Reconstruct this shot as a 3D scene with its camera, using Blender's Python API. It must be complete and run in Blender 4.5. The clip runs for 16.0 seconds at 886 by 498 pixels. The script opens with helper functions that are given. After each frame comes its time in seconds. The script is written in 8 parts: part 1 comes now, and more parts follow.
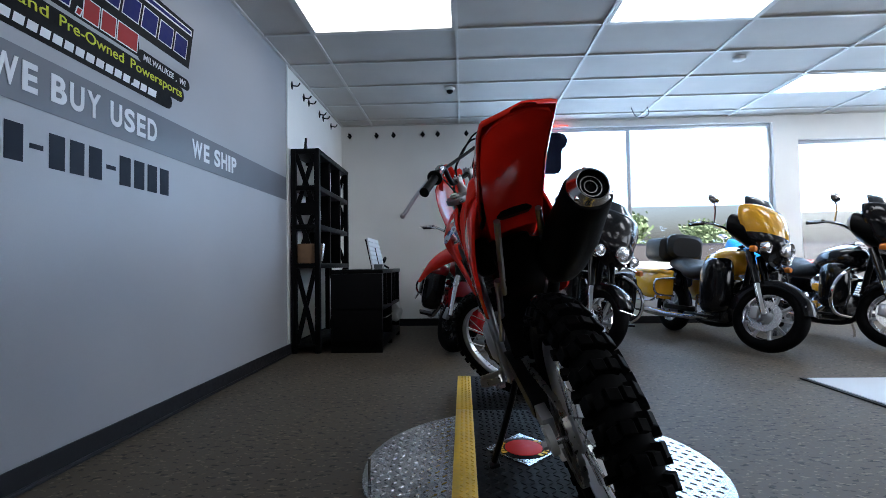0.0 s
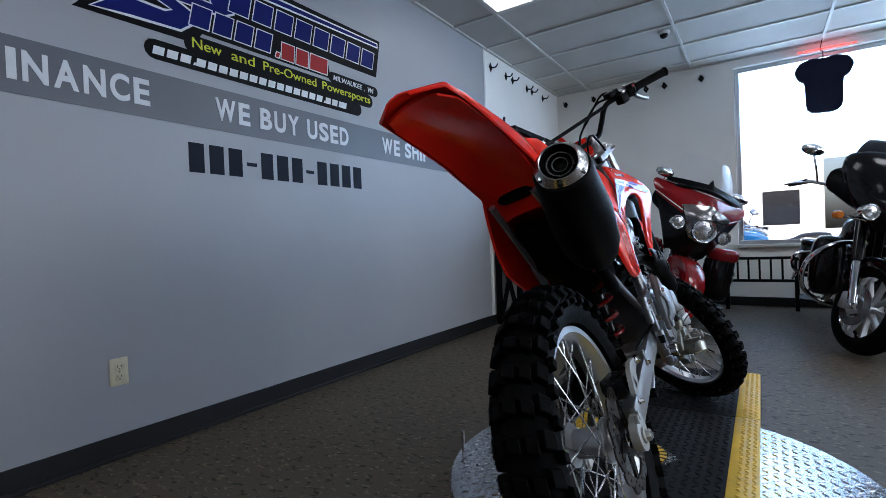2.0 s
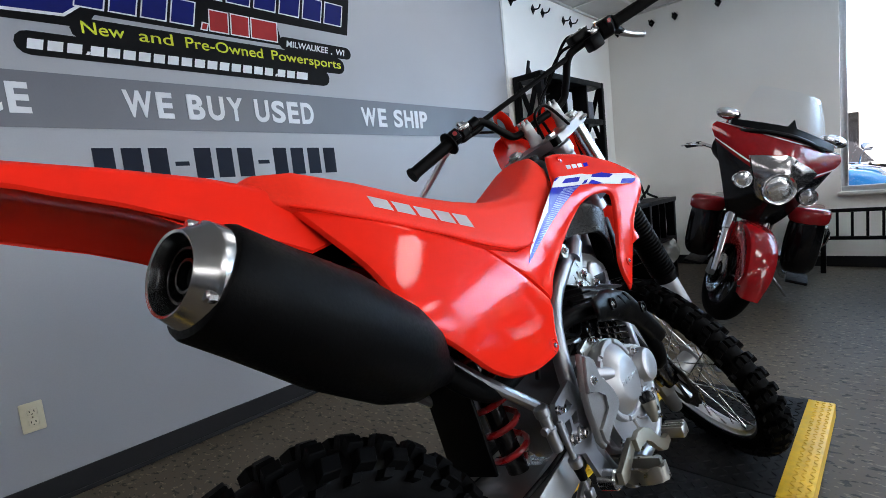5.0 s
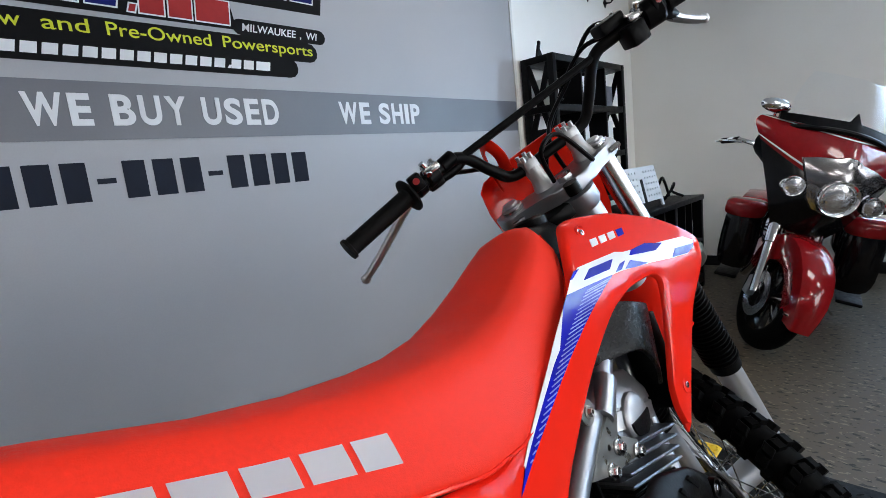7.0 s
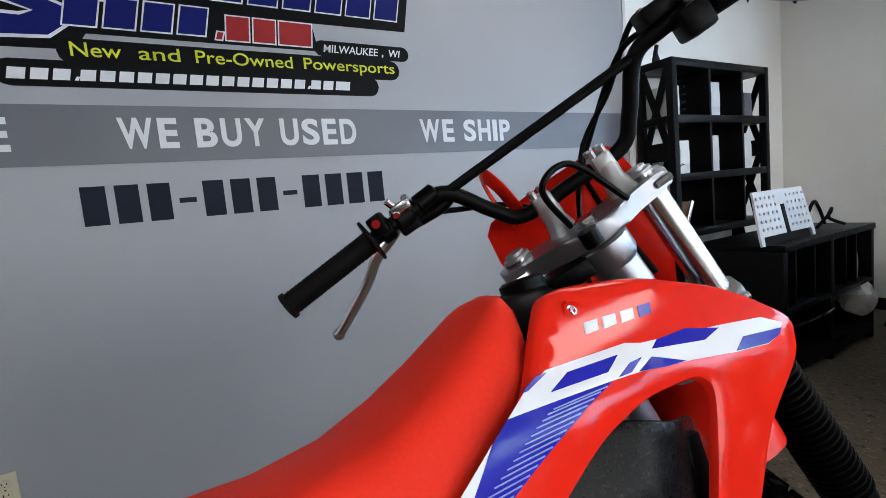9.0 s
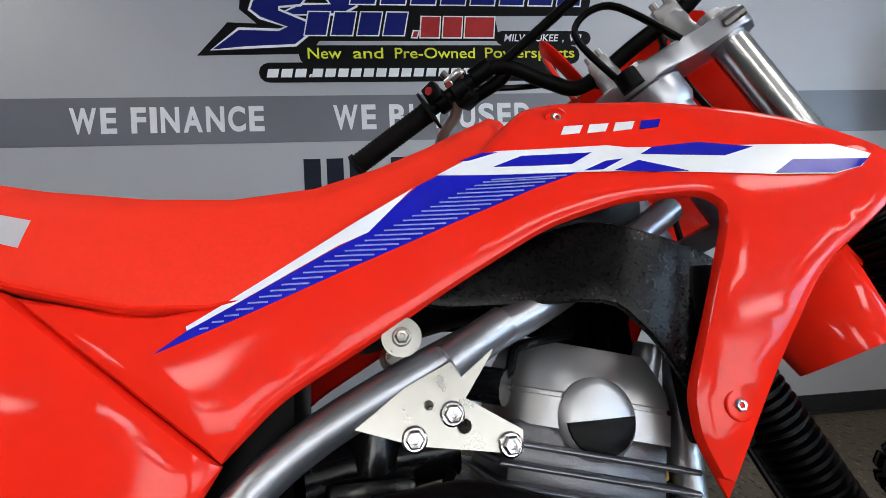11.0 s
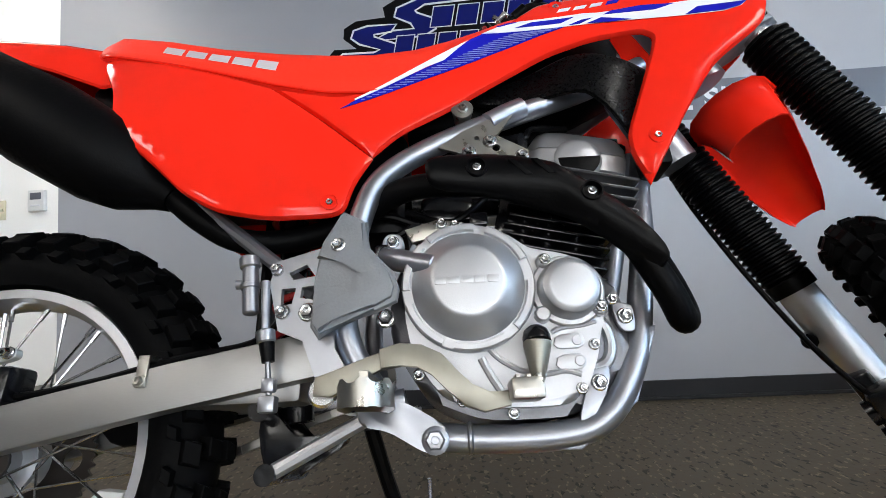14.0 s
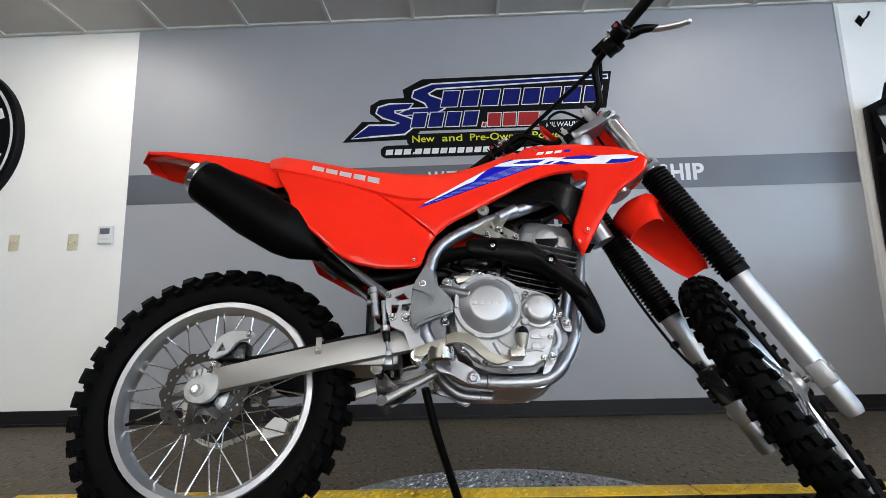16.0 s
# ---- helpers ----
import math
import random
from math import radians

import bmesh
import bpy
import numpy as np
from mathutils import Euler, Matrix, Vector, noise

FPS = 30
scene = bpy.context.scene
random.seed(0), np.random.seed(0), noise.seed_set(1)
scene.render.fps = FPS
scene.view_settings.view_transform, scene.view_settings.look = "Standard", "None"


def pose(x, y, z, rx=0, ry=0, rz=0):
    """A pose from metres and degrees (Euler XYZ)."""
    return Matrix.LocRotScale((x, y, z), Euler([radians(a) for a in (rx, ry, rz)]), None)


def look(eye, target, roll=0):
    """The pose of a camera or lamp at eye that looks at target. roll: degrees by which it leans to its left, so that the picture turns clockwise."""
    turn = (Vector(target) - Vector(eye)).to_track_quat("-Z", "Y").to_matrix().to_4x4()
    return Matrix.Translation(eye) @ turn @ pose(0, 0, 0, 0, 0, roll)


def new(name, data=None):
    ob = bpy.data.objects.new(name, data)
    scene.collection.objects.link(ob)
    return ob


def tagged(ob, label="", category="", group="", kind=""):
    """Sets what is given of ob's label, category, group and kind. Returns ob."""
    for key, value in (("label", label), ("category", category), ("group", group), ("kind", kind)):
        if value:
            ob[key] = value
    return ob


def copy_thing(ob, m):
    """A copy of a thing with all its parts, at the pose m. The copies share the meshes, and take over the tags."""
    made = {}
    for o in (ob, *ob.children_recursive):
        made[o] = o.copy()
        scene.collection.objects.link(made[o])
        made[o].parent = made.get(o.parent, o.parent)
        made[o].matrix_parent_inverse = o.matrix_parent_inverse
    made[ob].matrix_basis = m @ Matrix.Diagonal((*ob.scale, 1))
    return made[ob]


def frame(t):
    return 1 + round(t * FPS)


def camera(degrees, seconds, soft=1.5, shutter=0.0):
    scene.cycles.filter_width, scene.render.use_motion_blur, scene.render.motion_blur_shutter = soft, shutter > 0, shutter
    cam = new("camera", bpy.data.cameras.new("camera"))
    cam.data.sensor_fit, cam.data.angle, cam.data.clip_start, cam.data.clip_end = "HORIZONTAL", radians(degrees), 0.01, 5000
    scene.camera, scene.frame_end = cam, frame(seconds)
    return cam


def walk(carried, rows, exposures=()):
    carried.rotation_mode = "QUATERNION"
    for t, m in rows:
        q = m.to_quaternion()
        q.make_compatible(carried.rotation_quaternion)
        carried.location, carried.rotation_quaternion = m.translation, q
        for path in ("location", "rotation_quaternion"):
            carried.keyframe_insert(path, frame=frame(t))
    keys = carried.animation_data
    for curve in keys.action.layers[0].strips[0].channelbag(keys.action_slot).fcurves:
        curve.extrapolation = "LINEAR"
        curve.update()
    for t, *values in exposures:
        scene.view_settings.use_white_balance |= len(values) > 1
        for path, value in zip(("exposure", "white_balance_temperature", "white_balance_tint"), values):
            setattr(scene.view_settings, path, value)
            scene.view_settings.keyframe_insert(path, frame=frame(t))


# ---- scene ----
cam = camera(85, 16.0, 0.5)
PATH = [
    (0, (-1.200, 0.312, 0.828), (0.797, 0.395, 0.896), -0.9),
    (0.5, (-1.223, 0.152, 0.805), (0.752, 0.469, 0.823), -0.3),
    (1, (-1.156, -0.003, 0.834), (0.742, 0.625, 0.796), -2.2),
    (1.5, (-1.080, -0.171, 0.856), (0.708, 0.724, 0.828), -2.3),
    (2, (-1.007, -0.307, 0.860), (0.662, 0.794, 0.832), -2.3),
    (2.5, (-0.910, -0.397, 0.861), (0.672, 0.825, 0.804), -2.6),
    (3, (-0.787, -0.482, 0.871), (0.709, 0.839, 0.746), -3.3),
    (3.5, (-0.652, -0.535, 0.903), (0.790, 0.844, 0.759), -4.3),
    (4, (-0.496, -0.541, 0.966), (0.945, 0.833, 0.775), -5.7),
    (4.2, (-0.435, -0.528, 0.982), (1.021, 0.828, 0.778), -5.6),
    (6.3, (0.025, -0.316, 1.180), (1.423, 1.087, 0.901), -6.8),
    (6.5, (0.075, -0.290, 1.197), (1.465, 1.116, 0.892), -6.3),
    (7, (0.179, -0.215, 1.216), (1.577, 1.181, 0.907), -6.2),
    (7.5, (0.253, -0.172, 1.229), (1.623, 1.257, 0.947), -6.5),
    (8, (0.350, -0.156, 1.246), (1.592, 1.392, 0.998), -6.3),
    (8.2, (0.382, -0.159, 1.249), (1.586, 1.421, 1.014), -6.2),
    (10.3, (0.626, -0.308, 1.097), (1.152, 1.616, 0.952), -2.8),
    (10.5, (0.647, -0.315, 1.061), (1.078, 1.635, 0.942), -2.4),
    (11, (0.683, -0.326, 0.980), (0.887, 1.663, 0.952), -2.4),
    (11.5, (0.697, -0.344, 0.910), (0.725, 1.656, 0.954), -2.3),
    (12, (0.711, -0.367, 0.845), (0.640, 1.627, 0.990), -2.7),
    (12.5, (0.718, -0.400, 0.796), (0.597, 1.588, 0.974), -2.3),
    (13, (0.706, -0.453, 0.740), (0.598, 1.535, 0.930), -2.4),
    (13.5, (0.698, -0.530, 0.688), (0.549, 1.458, 0.847), -2.4),
    (14, (0.688, -0.643, 0.635), (0.572, 1.347, 0.797), -3.0),
    (14.5, (0.690, -0.795, 0.605), (0.562, 1.189, 0.826), -3.2),
    (15, (0.666, -0.934, 0.602), (0.500, 1.038, 0.897), -3.1),
    (15.5, (0.629, -1.071, 0.595), (0.537, 0.902, 0.911), -1.7),
    (16, (0.608, -1.233, 0.593), (0.555, 0.742, 0.904), -1.4),
]
EXPOSURES = [(0.0, 1.54, 5850, 10), (2.0, 1.51, 5850, 10), (4.0, 1.90, 6200, 10), (7.0, 2.00, 6500, 10), (8.5, 1.92, 6600, 10), (10.5, 1.96, 6750, 10), (12.5, 2.02, 6750, 10), (13.0, 2.10, 6700, 10), (13.6, 2.14, 6700, 10), (14.5, 2.30, 6700, 10), (15.2, 2.20, 6700, 10), (16.0, 2.08, 6750, 10)]
walk(cam, [(t, look(eye, target, roll)) for t, eye, target, roll in PATH], EXPOSURES)

# ---- world, sun and large lights ----
FAR = 5.5        # window wall, x
WALL = 2.0       # painted wall, y
CEIL = 2.8
BACK = -9.0      # unseen wall behind, x; distance set to cut bounce light
SIDE = -8.0      # opposite wall, y

world = bpy.data.worlds.new("sky")
scene.world = world
world.use_nodes = True
wn, wl = world.node_tree.nodes, world.node_tree.links
sky = wn.new("ShaderNodeTexSky")
sky.sky_type = "NISHITA"
sky.sun_disc = False
sky.dust_density, sky.air_density = 7.0, 1.0
sky.sun_elevation, sky.sun_rotation = radians(53), radians(228)
wl.new(sky.outputs[0], wn["Background"].inputs[0])
wn["Background"].inputs[1].default_value = 0.15

sun = new("sun", bpy.data.lights.new("sun", "SUN"))
sun.data.energy, sun.data.angle, sun.data.color = 5.0, radians(0.5), (1.0, 0.95, 0.88)
sun.matrix_world = look((0, 0, 0), (0.50, 0.45, -0.9))


def opening_lamp(x, y, z, w, h, power, aim, tint=(0.48, 0.72, 1.0)):
    """Sky light standing in an opening; the side wall's openings are unseen additions."""
    ob = new("window_light", bpy.data.lights.new("window_light", "AREA"))
    ob.data.shape, ob.data.size, ob.data.size_y = "RECTANGLE", w, h
    ob.data.energy, ob.data.color = power, tint
    ob.matrix_world = look((x, y, z), aim)
    return ob


WINDOWS = [(-2.005, 3.84, 0.69, 2.71), (-5.95, 3.4, 0.69, 2.46)]   # centre y, width, sill, head
for cy, w, z0, z1 in WINDOWS:
    low = z0 + 0.45 * (z1 - z0)
    opening_lamp(FAR + 0.12, cy, (low + z1) / 2, w, z1 - low, 9.0 * w, (0, cy, (low + z1) / 2))
# unseen openings with lamps, added to fill the room from the side
SIDE_OPENINGS = [(0.6, 3.0), (4.0, 2.4)]     # centre x, width
for cx, w in SIDE_OPENINGS:
    opening_lamp(cx, SIDE - 0.12, 1.7, w, 2.0, 9.0 * w, (cx, 0, 1.0), (0.90, 0.95, 1.0))

# ---- materials ----
def material(name, color, rough=0.5, metal=0.0, scale=40.0, vary=0.12, bump=0.0, bump_scale=None, coat=0.0,
             stain=0.1, stain_scale=3.0, spec=0.5, stretch=(1, 1, 1), rough_vary=0.08):
    """A surface with variation at two scales: fine grain and broad stains, in metres of the object."""
    m = bpy.data.materials.new(name)
    m.use_nodes = True
    nt = m.node_tree
    b = nt.nodes["Principled BSDF"]
    tc = nt.nodes.new("ShaderNodeTexCoord")
    mp = nt.nodes.new("ShaderNodeMapping")
    mp.inputs["Scale"].default_value = stretch
    nt.links.new(tc.outputs["Object"], mp.inputs[0])
    fine = nt.nodes.new("ShaderNodeTexNoise")
    fine.inputs["Scale"].default_value, fine.inputs["Detail"].default_value = scale, 5
    broad = nt.nodes.new("ShaderNodeTexNoise")
    broad.inputs["Scale"].default_value, broad.inputs["Detail"].default_value = stain_scale, 3
    nt.links.new(mp.outputs[0], fine.inputs[0])
    nt.links.new(tc.outputs["Object"], broad.inputs[0])

    def ramp(src, lo, hi):
        r = nt.nodes.new("ShaderNodeMapRange")
        r.inputs[1].default_value, r.inputs[2].default_value = 0.3, 0.7
        r.inputs[3].default_value, r.inputs[4].default_value = lo, hi
        nt.links.new(src.outputs[0], r.inputs[0])
        return r
    f1, f2 = ramp(fine, 1 - vary, 1 + vary), ramp(broad, 1 - stain, 1 + stain)
    mul = nt.nodes.new("ShaderNodeMath")
    mul.operation = "MULTIPLY"
    nt.links.new(f1.outputs[0], mul.inputs[0])
    nt.links.new(f2.outputs[0], mul.inputs[1])
    vm = nt.nodes.new("ShaderNodeVectorMath")
    vm.operation = "SCALE"
    vm.inputs[0].default_value = color
    nt.links.new(mul.outputs[0], vm.inputs["Scale"])
    nt.links.new(vm.outputs[0], b.inputs["Base Color"])
    r = ramp(fine, max(0.02, rough - rough_vary), min(1, rough + rough_vary))
    nt.links.new(r.outputs[0], b.inputs["Roughness"])
    b.inputs["Metallic"].default_value = metal
    b.inputs["Specular IOR Level"].default_value = spec
    if coat:
        b.inputs["Coat Weight"].default_value, b.inputs["Coat Roughness"].default_value = coat, 0.06
    if bump:
        bn = nt.nodes.new("ShaderNodeBump")
        bn.inputs["Strength"].default_value, bn.inputs["Distance"].default_value = bump, 0.002
        tex = fine
        if bump_scale:
            tex = nt.nodes.new("ShaderNodeTexNoise")
            tex.inputs["Scale"].default_value, tex.inputs["Detail"].default_value = bump_scale, 3
            nt.links.new(mp.outputs[0], tex.inputs[0])
        nt.links.new(tex.outputs[0], bn.inputs["Height"])
        nt.links.new(bn.outputs[0], b.inputs["Normal"])
    return m


def glowing(name, color, strength):
    m = bpy.data.materials.new(name)
    m.use_nodes = True
    b = m.node_tree.nodes["Principled BSDF"]
    b.inputs["Base Color"].default_value = (*color, 1)
    b.inputs["Emission Color"].default_value = (*color, 1)
    b.inputs["Emission Strength"].default_value = strength
    return m


def clear(name, color=(1, 1, 1), rough=0.0, ior=1.45):
    m = bpy.data.materials.new(name)
    m.use_nodes = True
    b = m.node_tree.nodes["Principled BSDF"]
    b.inputs["Base Color"].default_value = (*color, 1)
    b.inputs["Transmission Weight"].default_value = 1.0
    b.inputs["Roughness"].default_value, b.inputs["IOR"].default_value = rough, ior
    return m


M = dict(
    wall_grey=material("grey wall paint", (0.335, 0.34, 0.36), 0.43, vary=0.02, stain=0.04, scale=160, bump=0.05, stain_scale=1.2),
    band=material("dark grey band vinyl", (0.11, 0.115, 0.135), 0.38, vary=0.03, scale=120, stain=0.05),
    letter=material("pale grey vinyl letter", (0.66, 0.67, 0.69), 0.4, vary=0.03, stain=0.04),
    slate=material("slate vinyl", (0.010, 0.014, 0.026), 0.5, vary=0.05, spec=0.10),
    wall_white=material("white wall paint", (0.90, 0.885, 0.85), 0.55, vary=0.03, stain=0.05, scale=150, bump=0.12, stain_scale=1.2),
    wall_far=material("grey wall paint at the back", (0.30, 0.30, 0.31), 0.6, vary=0.04, stain=0.08, scale=120, bump=0.1),
    rubber_base=material("black rubber baseboard", (0.012, 0.012, 0.014), 0.5, spec=0.3, vary=0.15),
    ceiling=material("ceiling board", (0.54, 0.52, 0.49), 0.9, vary=0.06, scale=220, bump=0.3, stain=0.05),
    grid=material("ceiling grid enamel", (0.62, 0.61, 0.58), 0.45, vary=0.03),
    light=glowing("light diffuser", (1.0, 0.98, 0.95), 3.2),
    light_mid=glowing("white light diffuser", (1.0, 0.98, 0.95), 2.3),
    light_dim=glowing("dim light diffuser", (1.0, 0.98, 0.95), 1.3),
    alu=material("anodised aluminium", (0.55, 0.56, 0.58), 0.35, metal=1.0, vary=0.05, scale=90),
    plate=material("bright tread plate", (0.40, 0.41, 0.43), 0.24, metal=1.0, vary=0.10, stain=0.15, scale=60),
    deck=material("black deck plate", (0.006, 0.006, 0.0065), 0.62, spec=0.10, vary=0.3, stain=0.3, scale=70, bump=0.3),
    yellow=material("safety yellow paint", (0.72, 0.45, 0.015), 0.42, vary=0.1, stain=0.15, scale=50),
    ivory=material("ivory plastic", (0.62, 0.56, 0.40), 0.4, vary=0.03),
    white_plastic=material("white plastic", (0.7, 0.7, 0.68), 0.4, vary=0.03),
    black_plastic=material("black plastic", (0.0014, 0.0014, 0.0017), 0.38, spec=0.09, vary=0.2, bump=0.1, scale=300),
    black_metal=material("black powder coat", (0.0018, 0.0018, 0.0021), 0.45, spec=0.12, vary=0.2, stain=0.2),
    glass=clear("window glass"),
    # paving and brick: daylight glare put into the colour as extra paleness
    asphalt=material("brightened lot paving", (0.44, 0.43, 0.41), 0.9, vary=0.2, stain=0.2, stain_scale=0.3),
    leaf=material("foliage", (0.12, 0.17, 0.075), 0.6, vary=0.4, scale=8),
    bark=material("bark", (0.10, 0.07, 0.05), 0.9, vary=0.3),
    brick=material("brightened brick", (0.68, 0.64, 0.58), 0.9, vary=0.15, scale=30),
)


def carpet_material():
    m = material("fleck vinyl floor", (0.080, 0.063, 0.043), 0.60, spec=0.35, vary=0.16, scale=45, stain=0.12, stain_scale=1.5, bump=0.15, bump_scale=90)
    nt = m.node_tree
    b = nt.nodes["Principled BSDF"]
    src = b.inputs["Base Color"].links[0].from_socket
    tc = nt.nodes.new("ShaderNodeTexCoord")
    for scale, lo, hi, col in ((42, 0.60, 0.63, (0.016, 0.013, 0.009)), (55, 0.615, 0.645, (0.165, 0.132, 0.09))):
        n = nt.nodes.new("ShaderNodeTexNoise")
        n.inputs["Scale"].default_value, n.inputs["Detail"].default_value = scale, 2
        mp = nt.nodes.new("ShaderNodeMapping")
        mp.inputs["Rotation"].default_value = (0, 0, scale)
        mp.inputs["Scale"].default_value = (1, 0.55, 1)
        nt.links.new(tc.outputs["Object"], mp.inputs[0])
        nt.links.new(mp.outputs[0], n.inputs[0])
        r = nt.nodes.new("ShaderNodeMapRange")
        r.inputs[1].default_value, r.inputs[2].default_value = lo, hi
        nt.links.new(n.outputs[0], r.inputs[0])
        mx = nt.nodes.new("ShaderNodeMix")
        mx.data_type = "RGBA"
        nt.links.new(r.outputs[0], mx.inputs[0])
        nt.links.new(src, mx.inputs[6])
        mx.inputs[7].default_value = (*col, 1)
        src = mx.outputs[2]
    nt.links.new(src, b.inputs["Base Color"])
    return m


M["floor"] = carpet_material()


# ---- mesh helpers ----
def finish(bm, smooth=35.0):
    bmesh.ops.recalc_face_normals(bm, faces=bm.faces)
    if smooth:
        lim = radians(smooth)
        for f in bm.faces:
            f.smooth = True
        for e in bm.edges:
            e.smooth = len(e.link_faces) == 2 and e.calc_face_angle(0.0) < lim
    return bm


def mesh_of(name, bm, mat, smooth=35.0):
    finish(bm, smooth)
    me = bpy.data.meshes.new(name)
    bm.to_mesh(me)
    bm.free()
    me.materials.append(mat)
    return me


def part(name, bm, mat, parent=None, label="", smooth=35.0):
    ob = new(name, mesh_of(name, bm, mat, smooth))
    if parent:
        ob.parent = parent
    if label:
        ob["label"] = label
    return ob


def thing(name, m=None, label="", category="", group="", kind=""):
    ob = new(name)
    ob.empty_display_size = 0.1
    if m is not None:
        ob.matrix_world = m
    return tagged(ob, label, category, group, kind)


def box(bm, x0, x1, y0, y1, z0, z1, bevel=0.0, seg=2, m=None):
    c = Matrix.Translation(((x0 + x1) / 2, (y0 + y1) / 2, (z0 + z1) / 2)) @ Matrix.Diagonal((abs(x1 - x0), abs(y1 - y0), abs(z1 - z0), 1))
    vs = bmesh.ops.create_cube(bm, size=1, matrix=(m @ c) if m else c)["verts"]
    if bevel:
        es = list({e for v in vs for e in v.link_edges})
        bmesh.ops.bevel(bm, geom=es, offset=bevel, segments=seg, affect="EDGES", profile=0.5)
    return bm


def boxed(*a, **k):
    return box(bmesh.new(), *a, **k)


def frame_along(d):
    d = Vector(d).normalized()
    up = Vector((0, 0, 1)) if abs(d.z) < 0.95 else Vector((1, 0, 0))
    u = d.cross(up).normalized()
    return u, d.cross(u).normalized(), d


def lathe(bm, p0, axis, profile, seg=24, close=True):
    """Turn a profile of (distance along, radius) round an axis from p0."""
    u, v, d = frame_along(axis)
    p0 = Vector(p0)
    rings = []
    for s, r in profile:
        rings.append([bm.verts.new(p0 + d * s + (u * math.cos(a) + v * math.sin(a)) * max(r, 1e-4)) for a in (2 * math.pi * i / seg for i in range(seg))])
    for a, b in zip(rings, rings[1:]):
        for i in range(seg):
            bm.faces.new((a[i], a[(i + 1) % seg], b[(i + 1) % seg], b[i]))
    if close:
        bm.faces.new(rings[0])
        bm.faces.new(rings[-1])
    return bm


def rod(bm, a, b, r, r2=None, seg=12, bevel=0.0):
    a, b = Vector(a), Vector(b)
    n = (b - a).length
    r2 = r if r2 is None else r2
    prof = [(0, r), (n, r2)]
    if bevel:
        prof = [(0, r - bevel), (bevel, r), (n - bevel, r2), (n, r2 - bevel)]
    return lathe(bm, a, b - a, prof, seg)


def smooth_line(pts, n=6, closed=False):
    """Catmull-Rom through points."""
    P = [Vector(p) for p in pts]
    out = []
    k = len(P)
    for i in range(k if closed else k - 1):
        if closed:
            a, b, c, d = P[i - 1], P[i], P[(i + 1) % k], P[(i + 2) % k]
        else:
            a, b, c, d = P[max(i - 1, 0)], P[i], P[i + 1], P[min(i + 2, k - 1)]
        for j in range(n):
            t = j / n
            out.append(0.5 * (2 * b + (c - a) * t + (2 * a - 5 * b + 4 * c - d) * t * t + (3 * b - a - 3 * c + d) * t ** 3))
    if not closed:
        out.append(P[-1])
    return out


def tube(bm, pts, r, seg=10, n=6, radii=None, closed=False, flat=1.0, caps=True):
    """A pipe swept along a smoothed line; radii may vary from point to point."""
    line = smooth_line(pts, n, closed) if n > 1 else [Vector(p) for p in pts]
    k = len(line)
    rings, u = [], None
    for i, p in enumerate(line):
        d = (line[(i + 1) % k] - line[i - 1]) if closed or 0 < i < k - 1 else (line[1] - line[0] if i == 0 else line[-1] - line[-2])
        d = d.normalized()
        u = frame_along(d)[0] if u is None else (u - d * u.dot(d)).normalized()
        v = d.cross(u)
        rr = r
        if radii:
            s = i / max(k - 1, 1) * (len(radii) - 1)
            q = min(int(s), len(radii) - 2)
            rr = radii[q] + (radii[q + 1] - radii[q]) * (s - q)
        rings.append([bm.verts.new(p + (u * math.cos(a) * flat + v * math.sin(a)) * rr) for a in (2 * math.pi * j / seg for j in range(seg))])
    pairs = list(zip(rings, rings[1:])) + ([(rings[-1], rings[0])] if closed else [])
    for a, b in pairs:
        for i in range(seg):
            bm.faces.new((a[i], a[(i + 1) % seg], b[(i + 1) % seg], b[i]))
    if not closed and caps:
        bm.faces.new(rings[0])
        bm.faces.new(rings[-1])
    return bm


def loft(bm, rings, cap=True, closed=True):
    """Skin between rings of points of equal number."""
    vs = [[bm.verts.new(p) for p in r] for r in rings]
    n = len(vs[0])
    for a, b in zip(vs, vs[1:]):
        for i in range(n if closed else n - 1):
            bm.faces.new((a[i], a[(i + 1) % n], b[(i + 1) % n], b[i]))
    if cap and closed:
        bm.faces.new(vs[0])
        bm.faces.new(vs[-1])
    return bm


def slab(bm, outline, y0, y1, bevel=0.0, seg=2):
    """A plate: an outline in x and z, given thickness in y."""
    a = [bm.verts.new((x, y0, z)) for x, z in outline]
    b = [bm.verts.new((x, y1, z)) for x, z in outline]
    n = len(a)
    new_faces = [bm.faces.new(a), bm.faces.new(b)]
    for i in range(n):
        bm.faces.new((a[i], a[(i + 1) % n], b[(i + 1) % n], b[i]))
    if bevel:
        es = [e for f in new_faces for e in f.edges]
        bmesh.ops.bevel(bm, geom=es, offset=bevel, segments=seg, affect="EDGES", profile=0.5)
    return bm


def inside(p, poly):
    x, y = p
    c = False
    for i in range(len(poly)):
        (x0, y0), (x1, y1) = poly[i - 1], poly[i]
        if (y0 > y) != (y1 > y) and x < (x1 - x0) * (y - y0) / (y1 - y0) + x0:
            c = not c
    return c


def edge_gap(p, poly):
    best = 9.0
    px, py = p
    for i in range(len(poly)):
        (x0, y0), (x1, y1) = poly[i - 1], poly[i]
        dx, dy = x1 - x0, y1 - y0
        t = max(0.0, min(1.0, ((px - x0) * dx + (py - y0) * dy) / (dx * dx + dy * dy + 1e-12)))
        best = min(best, math.hypot(px - x0 - dx * t, py - y0 - dy * t))
    return best


